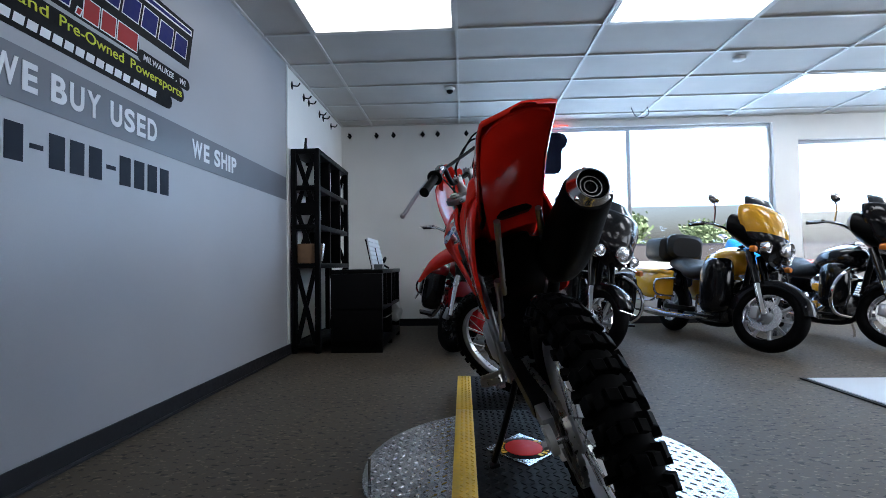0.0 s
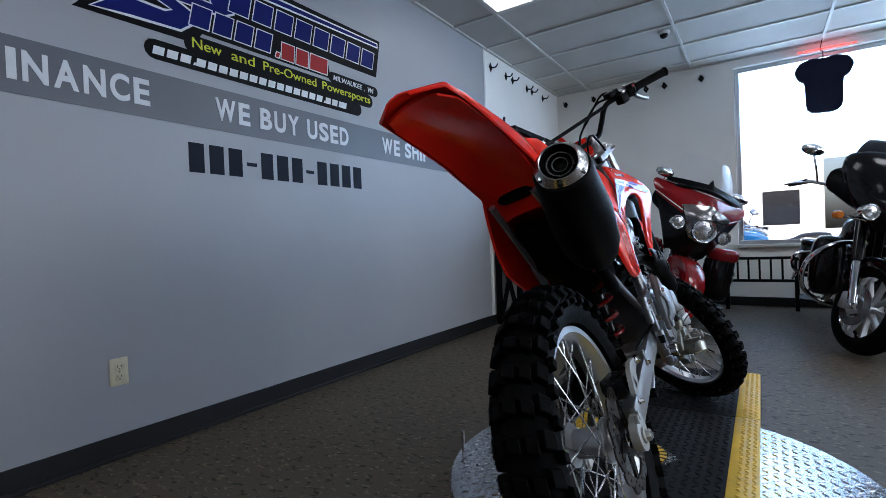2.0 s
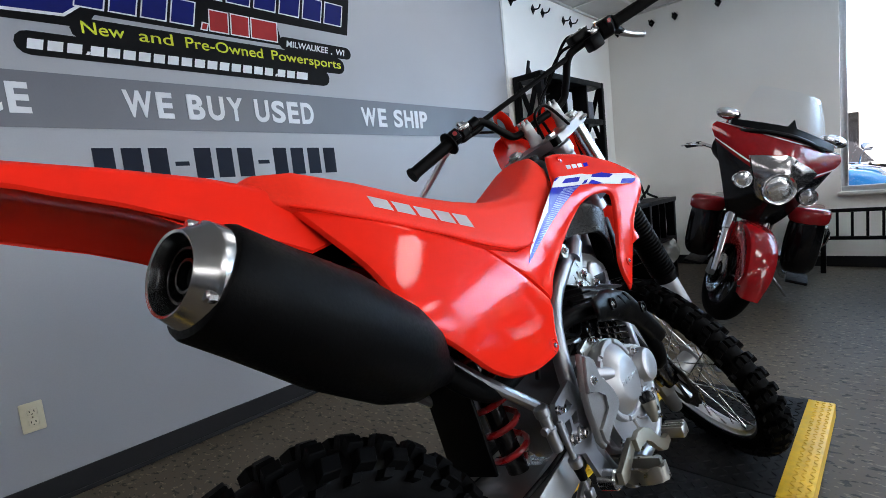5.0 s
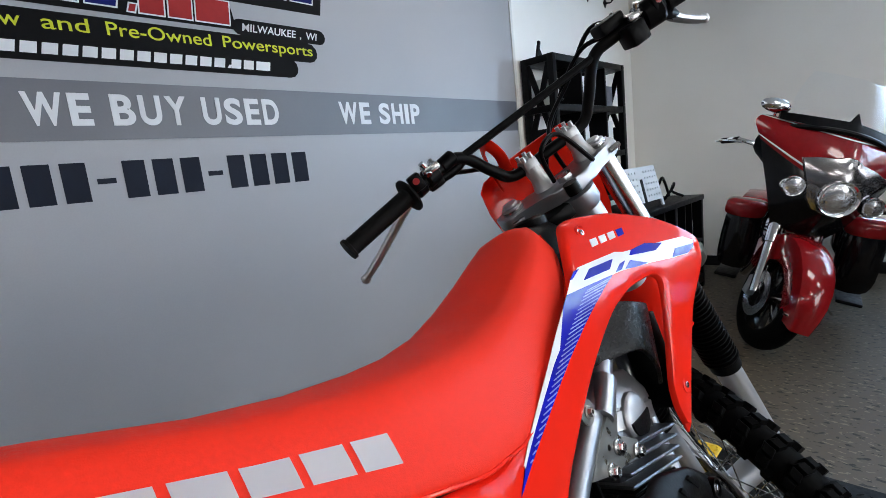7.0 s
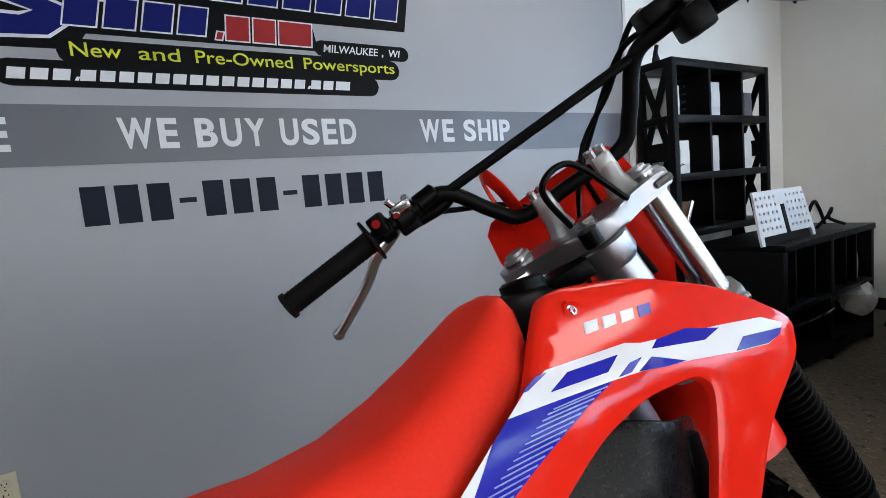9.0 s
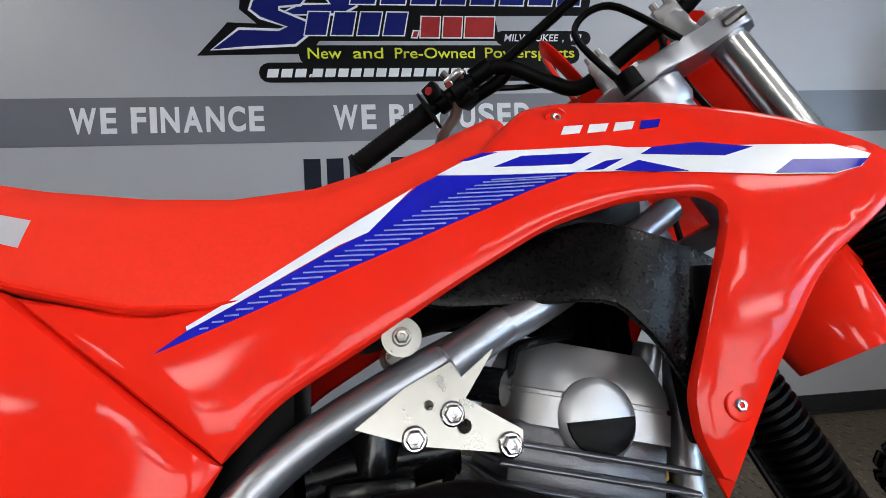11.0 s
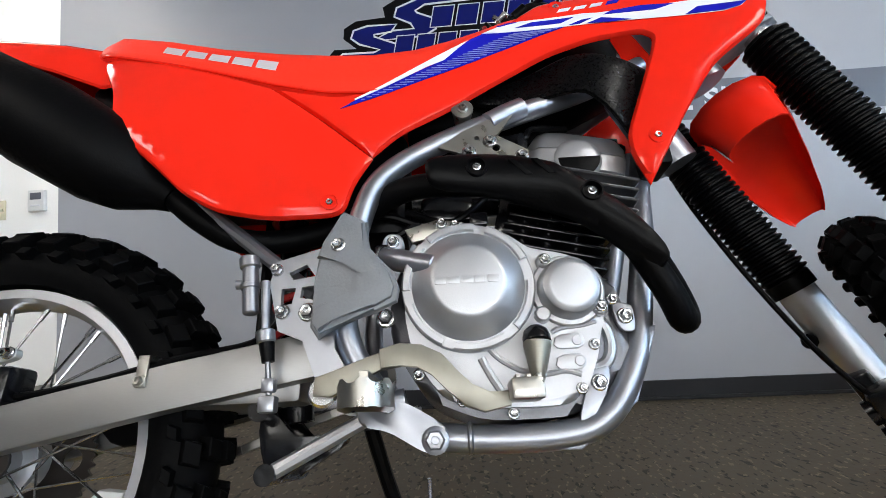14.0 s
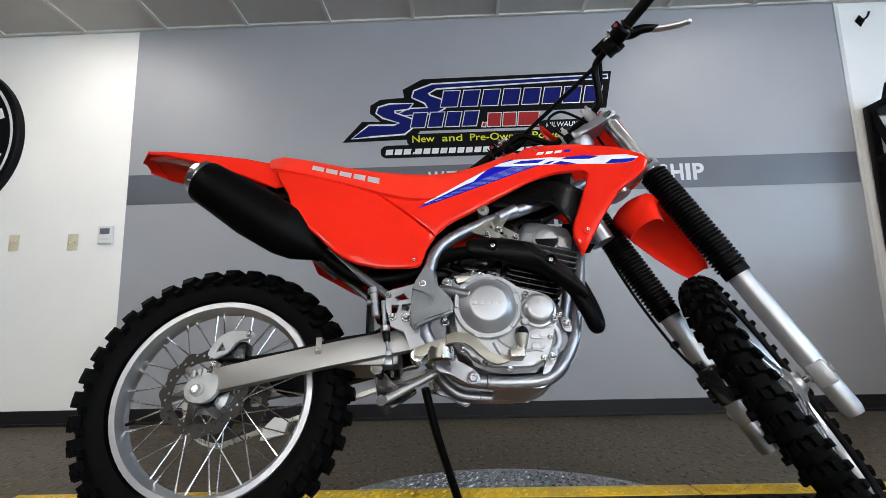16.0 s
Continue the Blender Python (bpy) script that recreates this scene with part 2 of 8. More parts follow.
def rounded(outline, corner=3, step=0.02):
    """Densify an outline: points with a third value 1 are kept sharp, the rest are smoothed."""
    pts = []
    k = len(outline)
    for i in range(k):
        p0, p1, p2 = outline[i - 1], outline[i], outline[(i + 1) % k]
        a, b, c = Vector(p0[:2]), Vector(p1[:2]), Vector(p2[:2])
        if len(p1) > 2:
            pts.append(b)
        else:
            r = 0.30
            q0, q2 = b + (a - b) * r, b + (c - b) * r
            for j in range(corner + 1):
                t = j / corner
                pts.append((1 - t) ** 2 * q0 + 2 * t * (1 - t) * b + t * t * q2)
    out = []
    for i in range(len(pts)):
        a, b = pts[i], pts[(i + 1) % len(pts)]
        n = max(1, int((b - a).length / step))
        out += [tuple(a + (b - a) * (j / n)) for j in range(n)]
    return out


def sheet(bm, outline, depth, thick=0.003, edge=0.008, step=0.02, keep=None):
    """A moulded panel: an outline in x and z laid on the surface y = depth(x, z), with rolled edges and a back face."""
    from mathutils.geometry import delaunay_2d_cdt
    poly = outline
    pts = [Vector(p) for p in poly]
    xs, zs = [p[0] for p in poly], [p[1] for p in poly]
    extra = []
    k = len(poly)
    if edge:
        for i in range(k):
            a, b, c = Vector(poly[i - 1]), Vector(poly[i]), Vector(poly[(i + 1) % k])
            t = (c - a).normalized()
            for q in (0.3, 1.0):
                for nrm in (Vector((t.y, -t.x)), Vector((-t.y, t.x))):
                    w = b + nrm * edge * q
                    if inside(w, poly) and edge_gap(w, poly) > edge * q * 0.85:
                        extra.append(w)
    x = min(xs)
    while x < max(xs):
        z = min(zs)
        while z < max(zs):
            if inside((x, z), poly) and edge_gap((x, z), poly) > max(edge * 1.5, step * 0.5):
                extra.append(Vector((x, z)))
            z += step
        x += step
    verts, _, faces, *_ = delaunay_2d_cdt(pts + extra, [], [list(range(k))], 1, 1e-5)
    sgn = -1.0 if depth(sum(xs) / k, sum(zs) / k) < 0 else 1.0
    front, back = [], []
    for v in verts:
        d = edge_gap(v, poly)
        y = depth(v.x, v.y)
        roll = 0.0
        if edge:
            q = min(d / edge, 1.0)
            roll = edge * 0.7 * (1 - math.sqrt(max(0.0, 1 - (1 - q) ** 2)))
        front.append(bm.verts.new((v.x, y - sgn * roll, v.y)))
        back.append(bm.verts.new((v.x, y - sgn * (roll + thick), v.y)))
    edges = {}
    for f in faces:
        bm.faces.new([front[i] for i in f])
        bm.faces.new([back[i] for i in reversed(f)])
        for i in range(len(f)):
            e = (f[i], f[(i + 1) % len(f)])
            if (e[1], e[0]) in edges:
                del edges[(e[1], e[0])]
            else:
                edges[e] = 1
    for a, b in edges:
        bm.faces.new((front[a], front[b], back[b], back[a]))
    return bm


def lettering(name, words, size, m, mat, parent, depth=0.0015, squeeze=1.0, label="", shear=0.0, offset=0.0):
    cu = bpy.data.curves.new(name, "FONT")
    cu.body, cu.size, cu.extrude, cu.align_x, cu.shear, cu.offset = words, size, depth, "LEFT", shear, offset
    ob = new(name, cu)
    ob.matrix_world = m @ Matrix.Diagonal((squeeze, 1, 1, 1))
    me = bpy.data.meshes.new_from_object(ob)
    me.materials.append(mat)
    bpy.data.objects.remove(ob)
    o = new(name, me)
    o.matrix_world = m @ Matrix.Diagonal((squeeze, 1, 1, 1))
    if parent:
        o.parent = parent
    if label:
        o["label"] = label
    return o

# ---- the showroom shell ----
def structure(name, bm, mat, label="", category=""):
    ob = part(name, bm, mat, None, smooth=0)
    return tagged(ob, label, category, kind="structure")


floor = structure("floor", boxed(BACK - 0.2, FAR + 0.2, SIDE - 0.2, WALL + 0.2, -0.1, 0.0), M["floor"], "brown flecked vinyl showroom floor", "floor")

bm = bmesh.new()
box(bm, BACK - 0.2, -1.69, WALL, WALL + 0.15, 0, CEIL)
box(bm, 3.345, FAR, WALL, WALL + 0.15, 0, CEIL)
structure("wall_north", bm, M["wall_white"], "white painted showroom wall beside the grey panel", "wall")
wall_grey = structure("wall_north_feature", boxed(-1.69, 3.345, WALL - 0.006, WALL + 0.15, 0, CEIL), M["wall_grey"], "light grey painted feature wall with dealership lettering", "wall")
band = structure("trim_band", boxed(-1.685, 3.34, WALL - 0.009, WALL - 0.004, 1.475, 1.69), M["band"], "dark grey horizontal stripe across the feature wall", "wall stripe")
structure("trim_corner", boxed(3.347, 3.375, WALL - 0.012, WALL - 0.001, 0.1, CEIL), M["white_plastic"], "thin white edge strip ending the grey wall", "trim")
bm = bmesh.new()
box(bm, BACK, FAR, WALL - 0.018, WALL - 0.0065, 0, 0.1, 0.003)
box(bm, BACK, FAR, WALL - 0.03, WALL - 0.012, 0, 0.018, 0.004)
base = structure("baseboard_north", bm, M["rubber_base"], "black rubber baseboard along the grey wall", "baseboard")

# window wall with two openings
bm = bmesh.new()
ys = [WALL + 0.15]
for cy, w, z0, z1 in WINDOWS:
    ys += [cy + w / 2, cy - w / 2]
ys.append(SIDE - 0.2)
for i in range(0, len(ys), 2):
    box(bm, FAR, FAR + 0.25, ys[i + 1], ys[i], 0, CEIL)
for cy, w, z0, z1 in WINDOWS:
    box(bm, FAR, FAR + 0.25, cy - w / 2, cy + w / 2, 0, z0)
    box(bm, FAR, FAR + 0.25, cy - w / 2, cy + w / 2, z1, CEIL)
structure("wall_east", bm, M["wall_white"], "white painted wall holding the shop windows", "wall")
structure("baseboard_east", boxed(FAR - 0.012, FAR + 0.001, SIDE, WALL - 0.02, 0, 0.1, 0.003), M["rubber_base"], "black rubber baseboard below the windows", "baseboard")

for k, (cy, w, z0, z1) in enumerate(WINDOWS):
    win = thing("window_%d" % (k + 1), None, "large shop window in a pale aluminium frame", "window", kind="structure")
    bm = bmesh.new()
    a, b = cy - w / 2, cy + w / 2
    for y0, y1, q0, q1 in ((a, b, z0, z0 + 0.05), (a, b, z1 - 0.05, z1), (a, a + 0.05, z0 + 0.05, z1 - 0.05), (b - 0.05, b, z0 + 0.05, z1 - 0.05)):
        box(bm, FAR + 0.06, FAR + 0.13, y0, y1, q0, q1, 0.004)
    mull = [-2.0] if k == 0 else [-5.55, -6.6]
    for y in mull:
        box(bm, FAR + 0.06, FAR + 0.13, y - 0.03, y + 0.03, z0 + 0.05, z1 - 0.05, 0.004)
    part("window_frame", bm, M["alu"], win)
    part("window_sill", boxed(FAR - 0.06, FAR + 0.06, a - 0.02, b + 0.02, z0 - 0.03, z0 + 0.004, 0.006), M["grid"], win)
    edges = [a + 0.05] + [q for y in sorted(mull) for q in (y - 0.03, y + 0.03)] + [b - 0.05]
    for i in range(0, len(edges), 2):
        g = part("pane", boxed(FAR + 0.092, FAR + 0.098, edges[i], edges[i + 1], z0 + 0.05, z1 - 0.05), M["glass"], win)
        g.visible_shadow = False

# added out of view; stands far off so less light bounces back
structure("wall_west", boxed(BACK - 0.2, BACK, SIDE - 0.2, WALL, 0, CEIL), M["wall_far"], "unseen grey wall closing the showroom, set far back to cut bounce", "wall")
# out-of-view wall, pierced where the added fill lamps stand
bm = bmesh.new()
xs = [BACK]
for cx, w in SIDE_OPENINGS:
    xs += [cx - w / 2, cx + w / 2]
xs.append(FAR)
for i in range(0, len(xs), 2):
    box(bm, xs[i], xs[i + 1], SIDE - 0.2, SIDE, 0, CEIL)
for cx, w in SIDE_OPENINGS:
    box(bm, cx - w / 2, cx + w / 2, SIDE - 0.2, SIDE, 0, 0.7)
    box(bm, cx - w / 2, cx + w / 2, SIDE - 0.2, SIDE, 2.7, CEIL)
structure("wall_south", bm, M["wall_far"], "plain grey wall with shop windows", "wall")

# ceiling: grid of boards, its lights lie in it
TX, TY = 0.61, 1.22
LIGHTS = [(2.2, 1.0), (2.2, -1.43), (2.2, -3.87), (-1.75, 1.0), (-1.75, -1.43), (-1.75, -3.87), (0.3, -3.87), (4.6, -3.87), (4.6, -6.3), (0.3, -6.3)]
bm = bmesh.new()
box(bm, BACK - 0.2, FAR + 0.25, SIDE - 0.2, WALL + 0.15, CEIL + 0.012, CEIL + 0.1)
x = 2.785 - 19 * TX
gx = []
while x < FAR:
    gx.append(x)
    x += TX
gy = [1.555 - i * TY for i in range(9)]
structure("ceiling", bm, M["ceiling"], "white suspended ceiling of square-edged boards", "ceiling")
bm = bmesh.new()
for x in gx:
    if x > BACK:
        box(bm, x - 0.012, x + 0.012, SIDE, WALL - 0.006, CEIL - 0.002, CEIL + 0.0115)
for y in gy:
    box(bm, BACK, FAR, y - 0.012, y + 0.012, CEIL - 0.004, CEIL + 0.011)
box(bm, BACK, FAR, WALL - 0.03, WALL - 0.0065, CEIL - 0.003, CEIL + 0.011)
box(bm, FAR - 0.03, FAR - 0.001, SIDE, WALL - 0.03, CEIL - 0.003, CEIL + 0.011)
structure("ceiling_grid", bm, M["grid"], "white metal tee grid of the suspended ceiling", "ceiling grid")


def ceiling_light(cx, cy):
    t = thing("ceiling_light", pose(cx, cy, CEIL), "recessed rectangular ceiling light with a glowing white diffuser", "ceiling light", "recessed ceiling lights")
    bm = bmesh.new()
    w, d = TX / 2 - 0.014, TY / 2 - 0.014
    for a in ((-w, w, -d, -d + 0.025), (-w, w, d - 0.025, d), (-w, -w + 0.025, -d + 0.025, d - 0.025), (w - 0.025, w, -d + 0.025, d - 0.025)):
        box(bm, *a, -0.006, 0.011)
    part("frame", bm, M["grid"], t)
    part("diffuser", boxed(-w + 0.025, w - 0.025, -d + 0.025, d - 0.025, 0.002, 0.011), M["light_dim" if cx > 0 else "light_mid"] if cy > 0 else M["light"], t)
    return t


for cx, cy in LIGHTS:
    ix = round((cx - gx[0] - TX / 2) / TX)
    iy = round((gy[0] - cy - TY / 2) / TY)
    ceiling_light(gx[0] + (ix + 0.5) * TX, gy[0] - (iy + 0.5) * TY)

ground = structure("ground", boxed(FAR + 0.25, 400, -300, 300, -0.3, -0.15), M["asphalt"], "pale concrete parking lot outside the windows", "ground")

# ---- the dirt bike on the turntable ----
M.update(
    red=material("gloss red plastic", (0.86, 0.021, 0.009), 0.085, vary=0.02, stain=0.03, scale=30, rough_vary=0.02, spec=0.22),
    red_matte=material("red seat vinyl", (0.92, 0.033, 0.014), 0.55, vary=0.04, stain=0.05, scale=250, bump=0.25, bump_scale=900, spec=0.14),
    decal_white=material("white decal", (0.80, 0.80, 0.82), 0.16, vary=0.02, stain=0.02, spec=0.25),
    decal_blue=material("blue decal", (0.010, 0.012, 0.36), 0.14, vary=0.03, stain=0.03, spec=0.2),
    decal_pale=material("pale blue decal line", (0.22, 0.25, 0.62), 0.25, vary=0.03),
    rubber=material("tyre rubber", (0.0011, 0.0011, 0.0013), 0.66, spec=0.07, vary=0.25, stain=0.25, scale=90, bump=0.2),
    grip=material("grip rubber", (0.003, 0.003, 0.003), 0.6, spec=0.12, vary=0.2, bump=0.3, scale=500),
    rim=material("satin aluminium rim", (0.60, 0.61, 0.64), 0.33, metal=0.95, vary=0.01, stain=0.04, scale=300, rough_vary=0.01),
    steel=material("bright steel", (0.52, 0.52, 0.53), 0.22, metal=1.0, vary=0.03, scale=80, rough_vary=0.03),
    zinc=material("zinc plated steel", (0.37, 0.36, 0.33), 0.32, metal=1.0, vary=0.04, stain=0.06, scale=60),
    swing=material("brushed aluminium swingarm", (0.33, 0.325, 0.32), 0.46, metal=1.0, vary=0.03, stain=0.05, scale=120, stretch=(1, 8, 12), rough_vary=0.03),
    cast=material("cast aluminium engine paint", (0.45, 0.455, 0.47), 0.42, metal=0.85, vary=0.02, stain=0.05, scale=400, bump=0.08, bump_scale=900, rough_vary=0.03),
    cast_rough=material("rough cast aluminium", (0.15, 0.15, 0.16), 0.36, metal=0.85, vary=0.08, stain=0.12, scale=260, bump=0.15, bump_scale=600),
    paint_seal=material("glossy black rubber cap", (0.004, 0.004, 0.005), 0.18, vary=0.05, spec=0.4),
    frame=material("silver frame paint", (0.325, 0.335, 0.365), 0.34, metal=0.90, vary=0.01, stain=0.03, scale=400, rough_vary=0.01),
    guard=material("grey moulded plastic", (0.165, 0.168, 0.175), 0.40, vary=0.05, stain=0.05, scale=300, bump=0.2),
    fin=material("black engine enamel", (0.005, 0.005, 0.006), 0.20, spec=0.45, vary=0.2, stain=0.2, scale=90, bump=0.2),
    exhaust=material("black heat-proof paint", (0.0012, 0.0012, 0.0015), 0.50, spec=0.07, vary=0.2, stain=0.2, scale=200, bump=0.15),
    spring=material("red spring enamel", (0.30, 0.008, 0.010), 0.3, vary=0.05, coat=0.3),
    disc=material("used brake disc steel", (0.020, 0.0155, 0.0125), 0.50, metal=0.0, spec=0.35, vary=0.12, stain=0.2, scale=60),
    pedal=material("satin bronze-grey pedal", (0.30, 0.285, 0.24), 0.42, metal=0.8, vary=0.06, stain=0.1, scale=90),
    pale_cast=material("pale cast alloy", (0.40, 0.40, 0.385), 0.48, metal=0.3, vary=0.05, stain=0.08, scale=120),
    amber=material("amber wax stain", (0.42, 0.25, 0.05), 0.45, vary=0.2, stain=0.2),
)


def honeycomb_material():
    """Black plastic with a raised six-sided mesh pattern."""
    m = material("black honeycomb plastic", (0.0012, 0.0012, 0.0015), 0.30, vary=0.15, scale=300, spec=0.14)
    nt = m.node_tree
    b = nt.nodes["Principled BSDF"]
    tc = nt.nodes.new("ShaderNodeTexCoord")

    def vec(op, a, b):
        n = nt.nodes.new("ShaderNodeVectorMath")
        n.operation = op
        for k, v in enumerate((a, b)):
            if isinstance(v, tuple):
                n.inputs[k].default_value = v
            elif v is not None:
                nt.links.new(v, n.inputs[k])
        return n.outputs["Value"] if op == "LENGTH" else n.outputs["Vector"]
    cell = (0.0046, 0.0, 0.00797)
    half = (0.0023, 0.0, 0.003985)
    p = vec("ADD", vec("MULTIPLY", tc.outputs["Object"], (1, 0, 1)), (10 * cell[0] * 100, 0, 10 * cell[2] * 100))
    reach = []
    for o in (p, vec("ADD", p, half)):
        reach.append(vec("LENGTH", vec("SUBTRACT", vec("MODULO", o, (cell[0], 1.0, cell[2])), half), None))
    near = nt.nodes.new("ShaderNodeMath")
    near.operation = "MINIMUM"
    for k in (0, 1):
        nt.links.new(reach[k], near.inputs[k])
    r = nt.nodes.new("ShaderNodeMapRange")
    r.inputs[1].default_value, r.inputs[2].default_value = 0.0013, 0.0022
    r.inputs[3].default_value, r.inputs[4].default_value = 0.0, 1.0
    nt.links.new(near.outputs[0], r.inputs[0])
    bn = nt.nodes.new("ShaderNodeBump")
    bn.inputs["Strength"].default_value, bn.inputs["Distance"].default_value = 0.35, 0.00015
    nt.links.new(r.outputs[0], bn.inputs["Height"])
    nt.links.new(bn.outputs[0], b.inputs["Normal"])
    return m


M["honeycomb"] = honeycomb_material()

LEAN, BIKE_Y, BIKE_Z = 17.5, -0.098, 0.095
bike = thing("dirt_bike", pose(0.004, BIKE_Y, BIKE_Z, -LEAN, 0, 2.8), "bright red off-road motorcycle leaning on its black side stand", "motorcycle")

# the steered front end: x forward, y left, z up along the fork, from the middle of the fork caps
RAKE, STEER = radians(25.5), radians(50)
_f = Vector((math.cos(RAKE) * math.cos(STEER), math.sin(STEER), math.sin(RAKE) * math.cos(STEER)))
_l = Vector((-math.cos(RAKE) * math.sin(STEER), math.cos(STEER), -math.sin(RAKE) * math.sin(STEER)))
_u = Vector((-math.sin(RAKE), 0, math.cos(RAKE)))
FORK = Matrix(((_f.x, _l.x, _u.x, 1.022), (_f.y, _l.y, _u.y, 0.0), (_f.z, _l.z, _u.z, 1.166), (0, 0, 0, 1)))


FORK_AXIS = Matrix.Translation((-0.045, 0, 0))
BARS = FORK @ Matrix.Translation((0, -0.022, 0)) @ FORK_AXIS @ Matrix.Rotation(radians(-2.5), 4, "Z") @ FORK_AXIS.inverted()
BAR_PARTS = ("bar_clamp", "handlebar", "crossbar", "grip", "lever", "lever_perch", "switch_housing", "button", "cable_adjuster", "cable_boot", "bar_sleeve", "brake_reservoir", "reservoir_screws", "throttle_housing")


def fork_part(name, bm, mat, parent=None, label="", smooth=35.0):
    bmesh.ops.transform(bm, matrix=BARS if name in BAR_PARTS else FORK, verts=bm.verts)
    return part(name, bm, mat, parent or bike, label, smooth)


def mirrored(bm):
    bmesh.ops.scale(bm, vec=(1, -1, 1), verts=bm.verts)
    return bm


def pierced(bm, outline, holes, y0, y1):
    """A flat plate in x and z with holes through it."""
    from mathutils.geometry import delaunay_2d_cdt
    pts, edges = [], []
    for loop in [outline] + holes:
        k = len(pts)
        pts += [Vector(p) for p in loop]
        edges += [(k + i, k + (i + 1) % len(loop)) for i in range(len(loop))]
    verts, _, faces, *_ = delaunay_2d_cdt(pts, edges, [], 0, 1e-6)
    a = [bm.verts.new((v.x, y0, v.y)) for v in verts]
    b = [bm.verts.new((v.x, y1, v.y)) for v in verts]
    rim = {}
    for f in faces:
        c = (sum(verts[i].x for i in f) / len(f), sum(verts[i].y for i in f) / len(f))
        if not inside(c, outline) or any(inside(c, h) for h in holes):
            continue
        bm.faces.new([a[i] for i in f])
        bm.faces.new([b[i] for i in reversed(f)])
        for i in range(len(f)):
            e = (f[i], f[(i + 1) % len(f)])
            if (e[1], e[0]) in rim:
                del rim[(e[1], e[0])]
            else:
                rim[e] = 1
    for i, j in rim:
        bm.faces.new((a[i], a[j], b[j], b[i]))
    bmesh.ops.delete(bm, geom=[v for v in bm.verts if not v.link_faces], context="VERTS")
    return bm


def circle(cx, cz, r, n=14, a0=0.0):
    return [(cx + r * math.cos(a0 + 2 * math.pi * i / n), cz + r * math.sin(a0 + 2 * math.pi * i / n)) for i in range(n)]


def bolts(parent, places, mat=None, side=-1, h=0.008):
    """Separate bolts: x, y, z and head radius of each."""
    for x, y, z, r in places:
        part("bolt", bolt(bmesh.new(), x, y, z, r, side, True, h), mat or M["steel"], parent)


def bolt(bm, x, y, z, r=0.008, side=-1, washer=True, h=0.006):
    """A flanged hex bolt head that faces out to one side."""
    d = (0, side, 0)
    if washer:
        lathe(bm, (x, y, z), d, [(0, r * 1.35), (h * 0.35, r * 1.35), (h * 0.5, r * 1.15)], 16)
    lathe(bm, (x, y, z), d, [(h * 0.3, r), (h * 1.1, r), (h * 1.35, r * 0.8), (h * 1.3, r * 0.45), (h * 0.7, r * 0.4)], 6)
    return bm


# --- wheels ---
def tyre(r_out, sec, knob_h):
    """The round casing of a knobbly tyre about the y axis."""
    bm = bmesh.new()
    rc = r_out - knob_h - sec
    n, m = 72, 14
    rings = []
    for i in range(n):
        a = 2 * math.pi * i / n
        ring = []
        for j in range(m + 1):
            b = radians(-128 + 256 * j / m)
            rad, yy = rc + sec * math.cos(b), sec * 1.02 * math.sin(b)
            ring.append(bm.verts.new((rad * math.cos(a), yy, rad * math.sin(a))))
        rings.append(ring)
    for i in range(n):
        for j in range(m):
            bm.faces.new((rings[i][j], rings[i][j + 1], rings[(i + 1) % n][j + 1], rings[(i + 1) % n][j]))
        # close the bead
        bm.faces.new((rings[i][m], rings[i][0], rings[(i + 1) % n][0], rings[(i + 1) % n][m]))
    return bm


def tread_knob(r_out, sec, knob_h, ang, wy, wa):
    """One tread block with chamfered edges, at the tyre's front."""
    bm = bmesh.new()
    rc = r_out - knob_h - sec
    b = radians(ang)
    er, et, ey = Vector((1, 0, 0)), Vector((0, 0, 1)), Vector((0, 1, 0))
    nrm = er * math.cos(b) + ey * math.sin(b)
    side = ey * math.cos(b) - er * math.sin(b)
    skew = et * (0.003 if ang > 0 else -0.003)
    rings = []
    for h, k in ((-0.003, 1.16), (0.002, 1.08), (knob_h - 0.0015, 1.0), (knob_h, 0.88)):
        o = er * rc + nrm * (sec + h)
        rings.append([bm.verts.new(o + side * sy * wy * k + et * st * wa * k + skew * sy) for sy, st in ((-1, -1), (1, -1), (1, 1), (-1, 1))])
    bm.faces.new(rings[-1])
    for lo, hi in zip(rings, rings[1:]):
        for q in range(4):
            bm.faces.new((lo[q], lo[(q + 1) % 4], hi[(q + 1) % 4], hi[q]))
    return mesh_of("tread_knob", bm, M["rubber"], 20)


def rim_mesh(r, w, depth):
    bm = bmesh.new()
    prof = [(-w, r), (-w + 0.004, r), (-w + 0.007, r - 0.010), (-0.010, r - depth * 0.8), (0.010, r - depth * 0.8), (w - 0.007, r - 0.010), (w - 0.004, r), (w, r),
            (w, r - 0.014), (w * 0.75, r - 0.017), (0.012, r - depth - 0.004), (-0.012, r - depth - 0.004), (-w * 0.75, r - 0.017), (-w, r - 0.014), (-w, r)]
    lathe(bm, (0, 0, 0), (0, 1, 0), prof, 72, close=False)
    bmesh.ops.remove_doubles(bm, verts=bm.verts, dist=1e-5)
    return bm


def spoke_mesh(r_in, y_in, r_out, y_out, lead):
    """One spoke with its nipple, from the hub's flange to the rim."""
    bm = bmesh.new()
    a = Vector((r_in * math.cos(lead), y_in, r_in * math.sin(lead)))
    b = Vector((r_out, y_out, 0))
    rod(bm, a, b, 0.0019, seg=6)
    d = (b - a).normalized()
    rod(bm, b - d * 0.022, b, 0.0034, seg=6)
    me = mesh_of("spoke", bm, M["steel"])
    return me


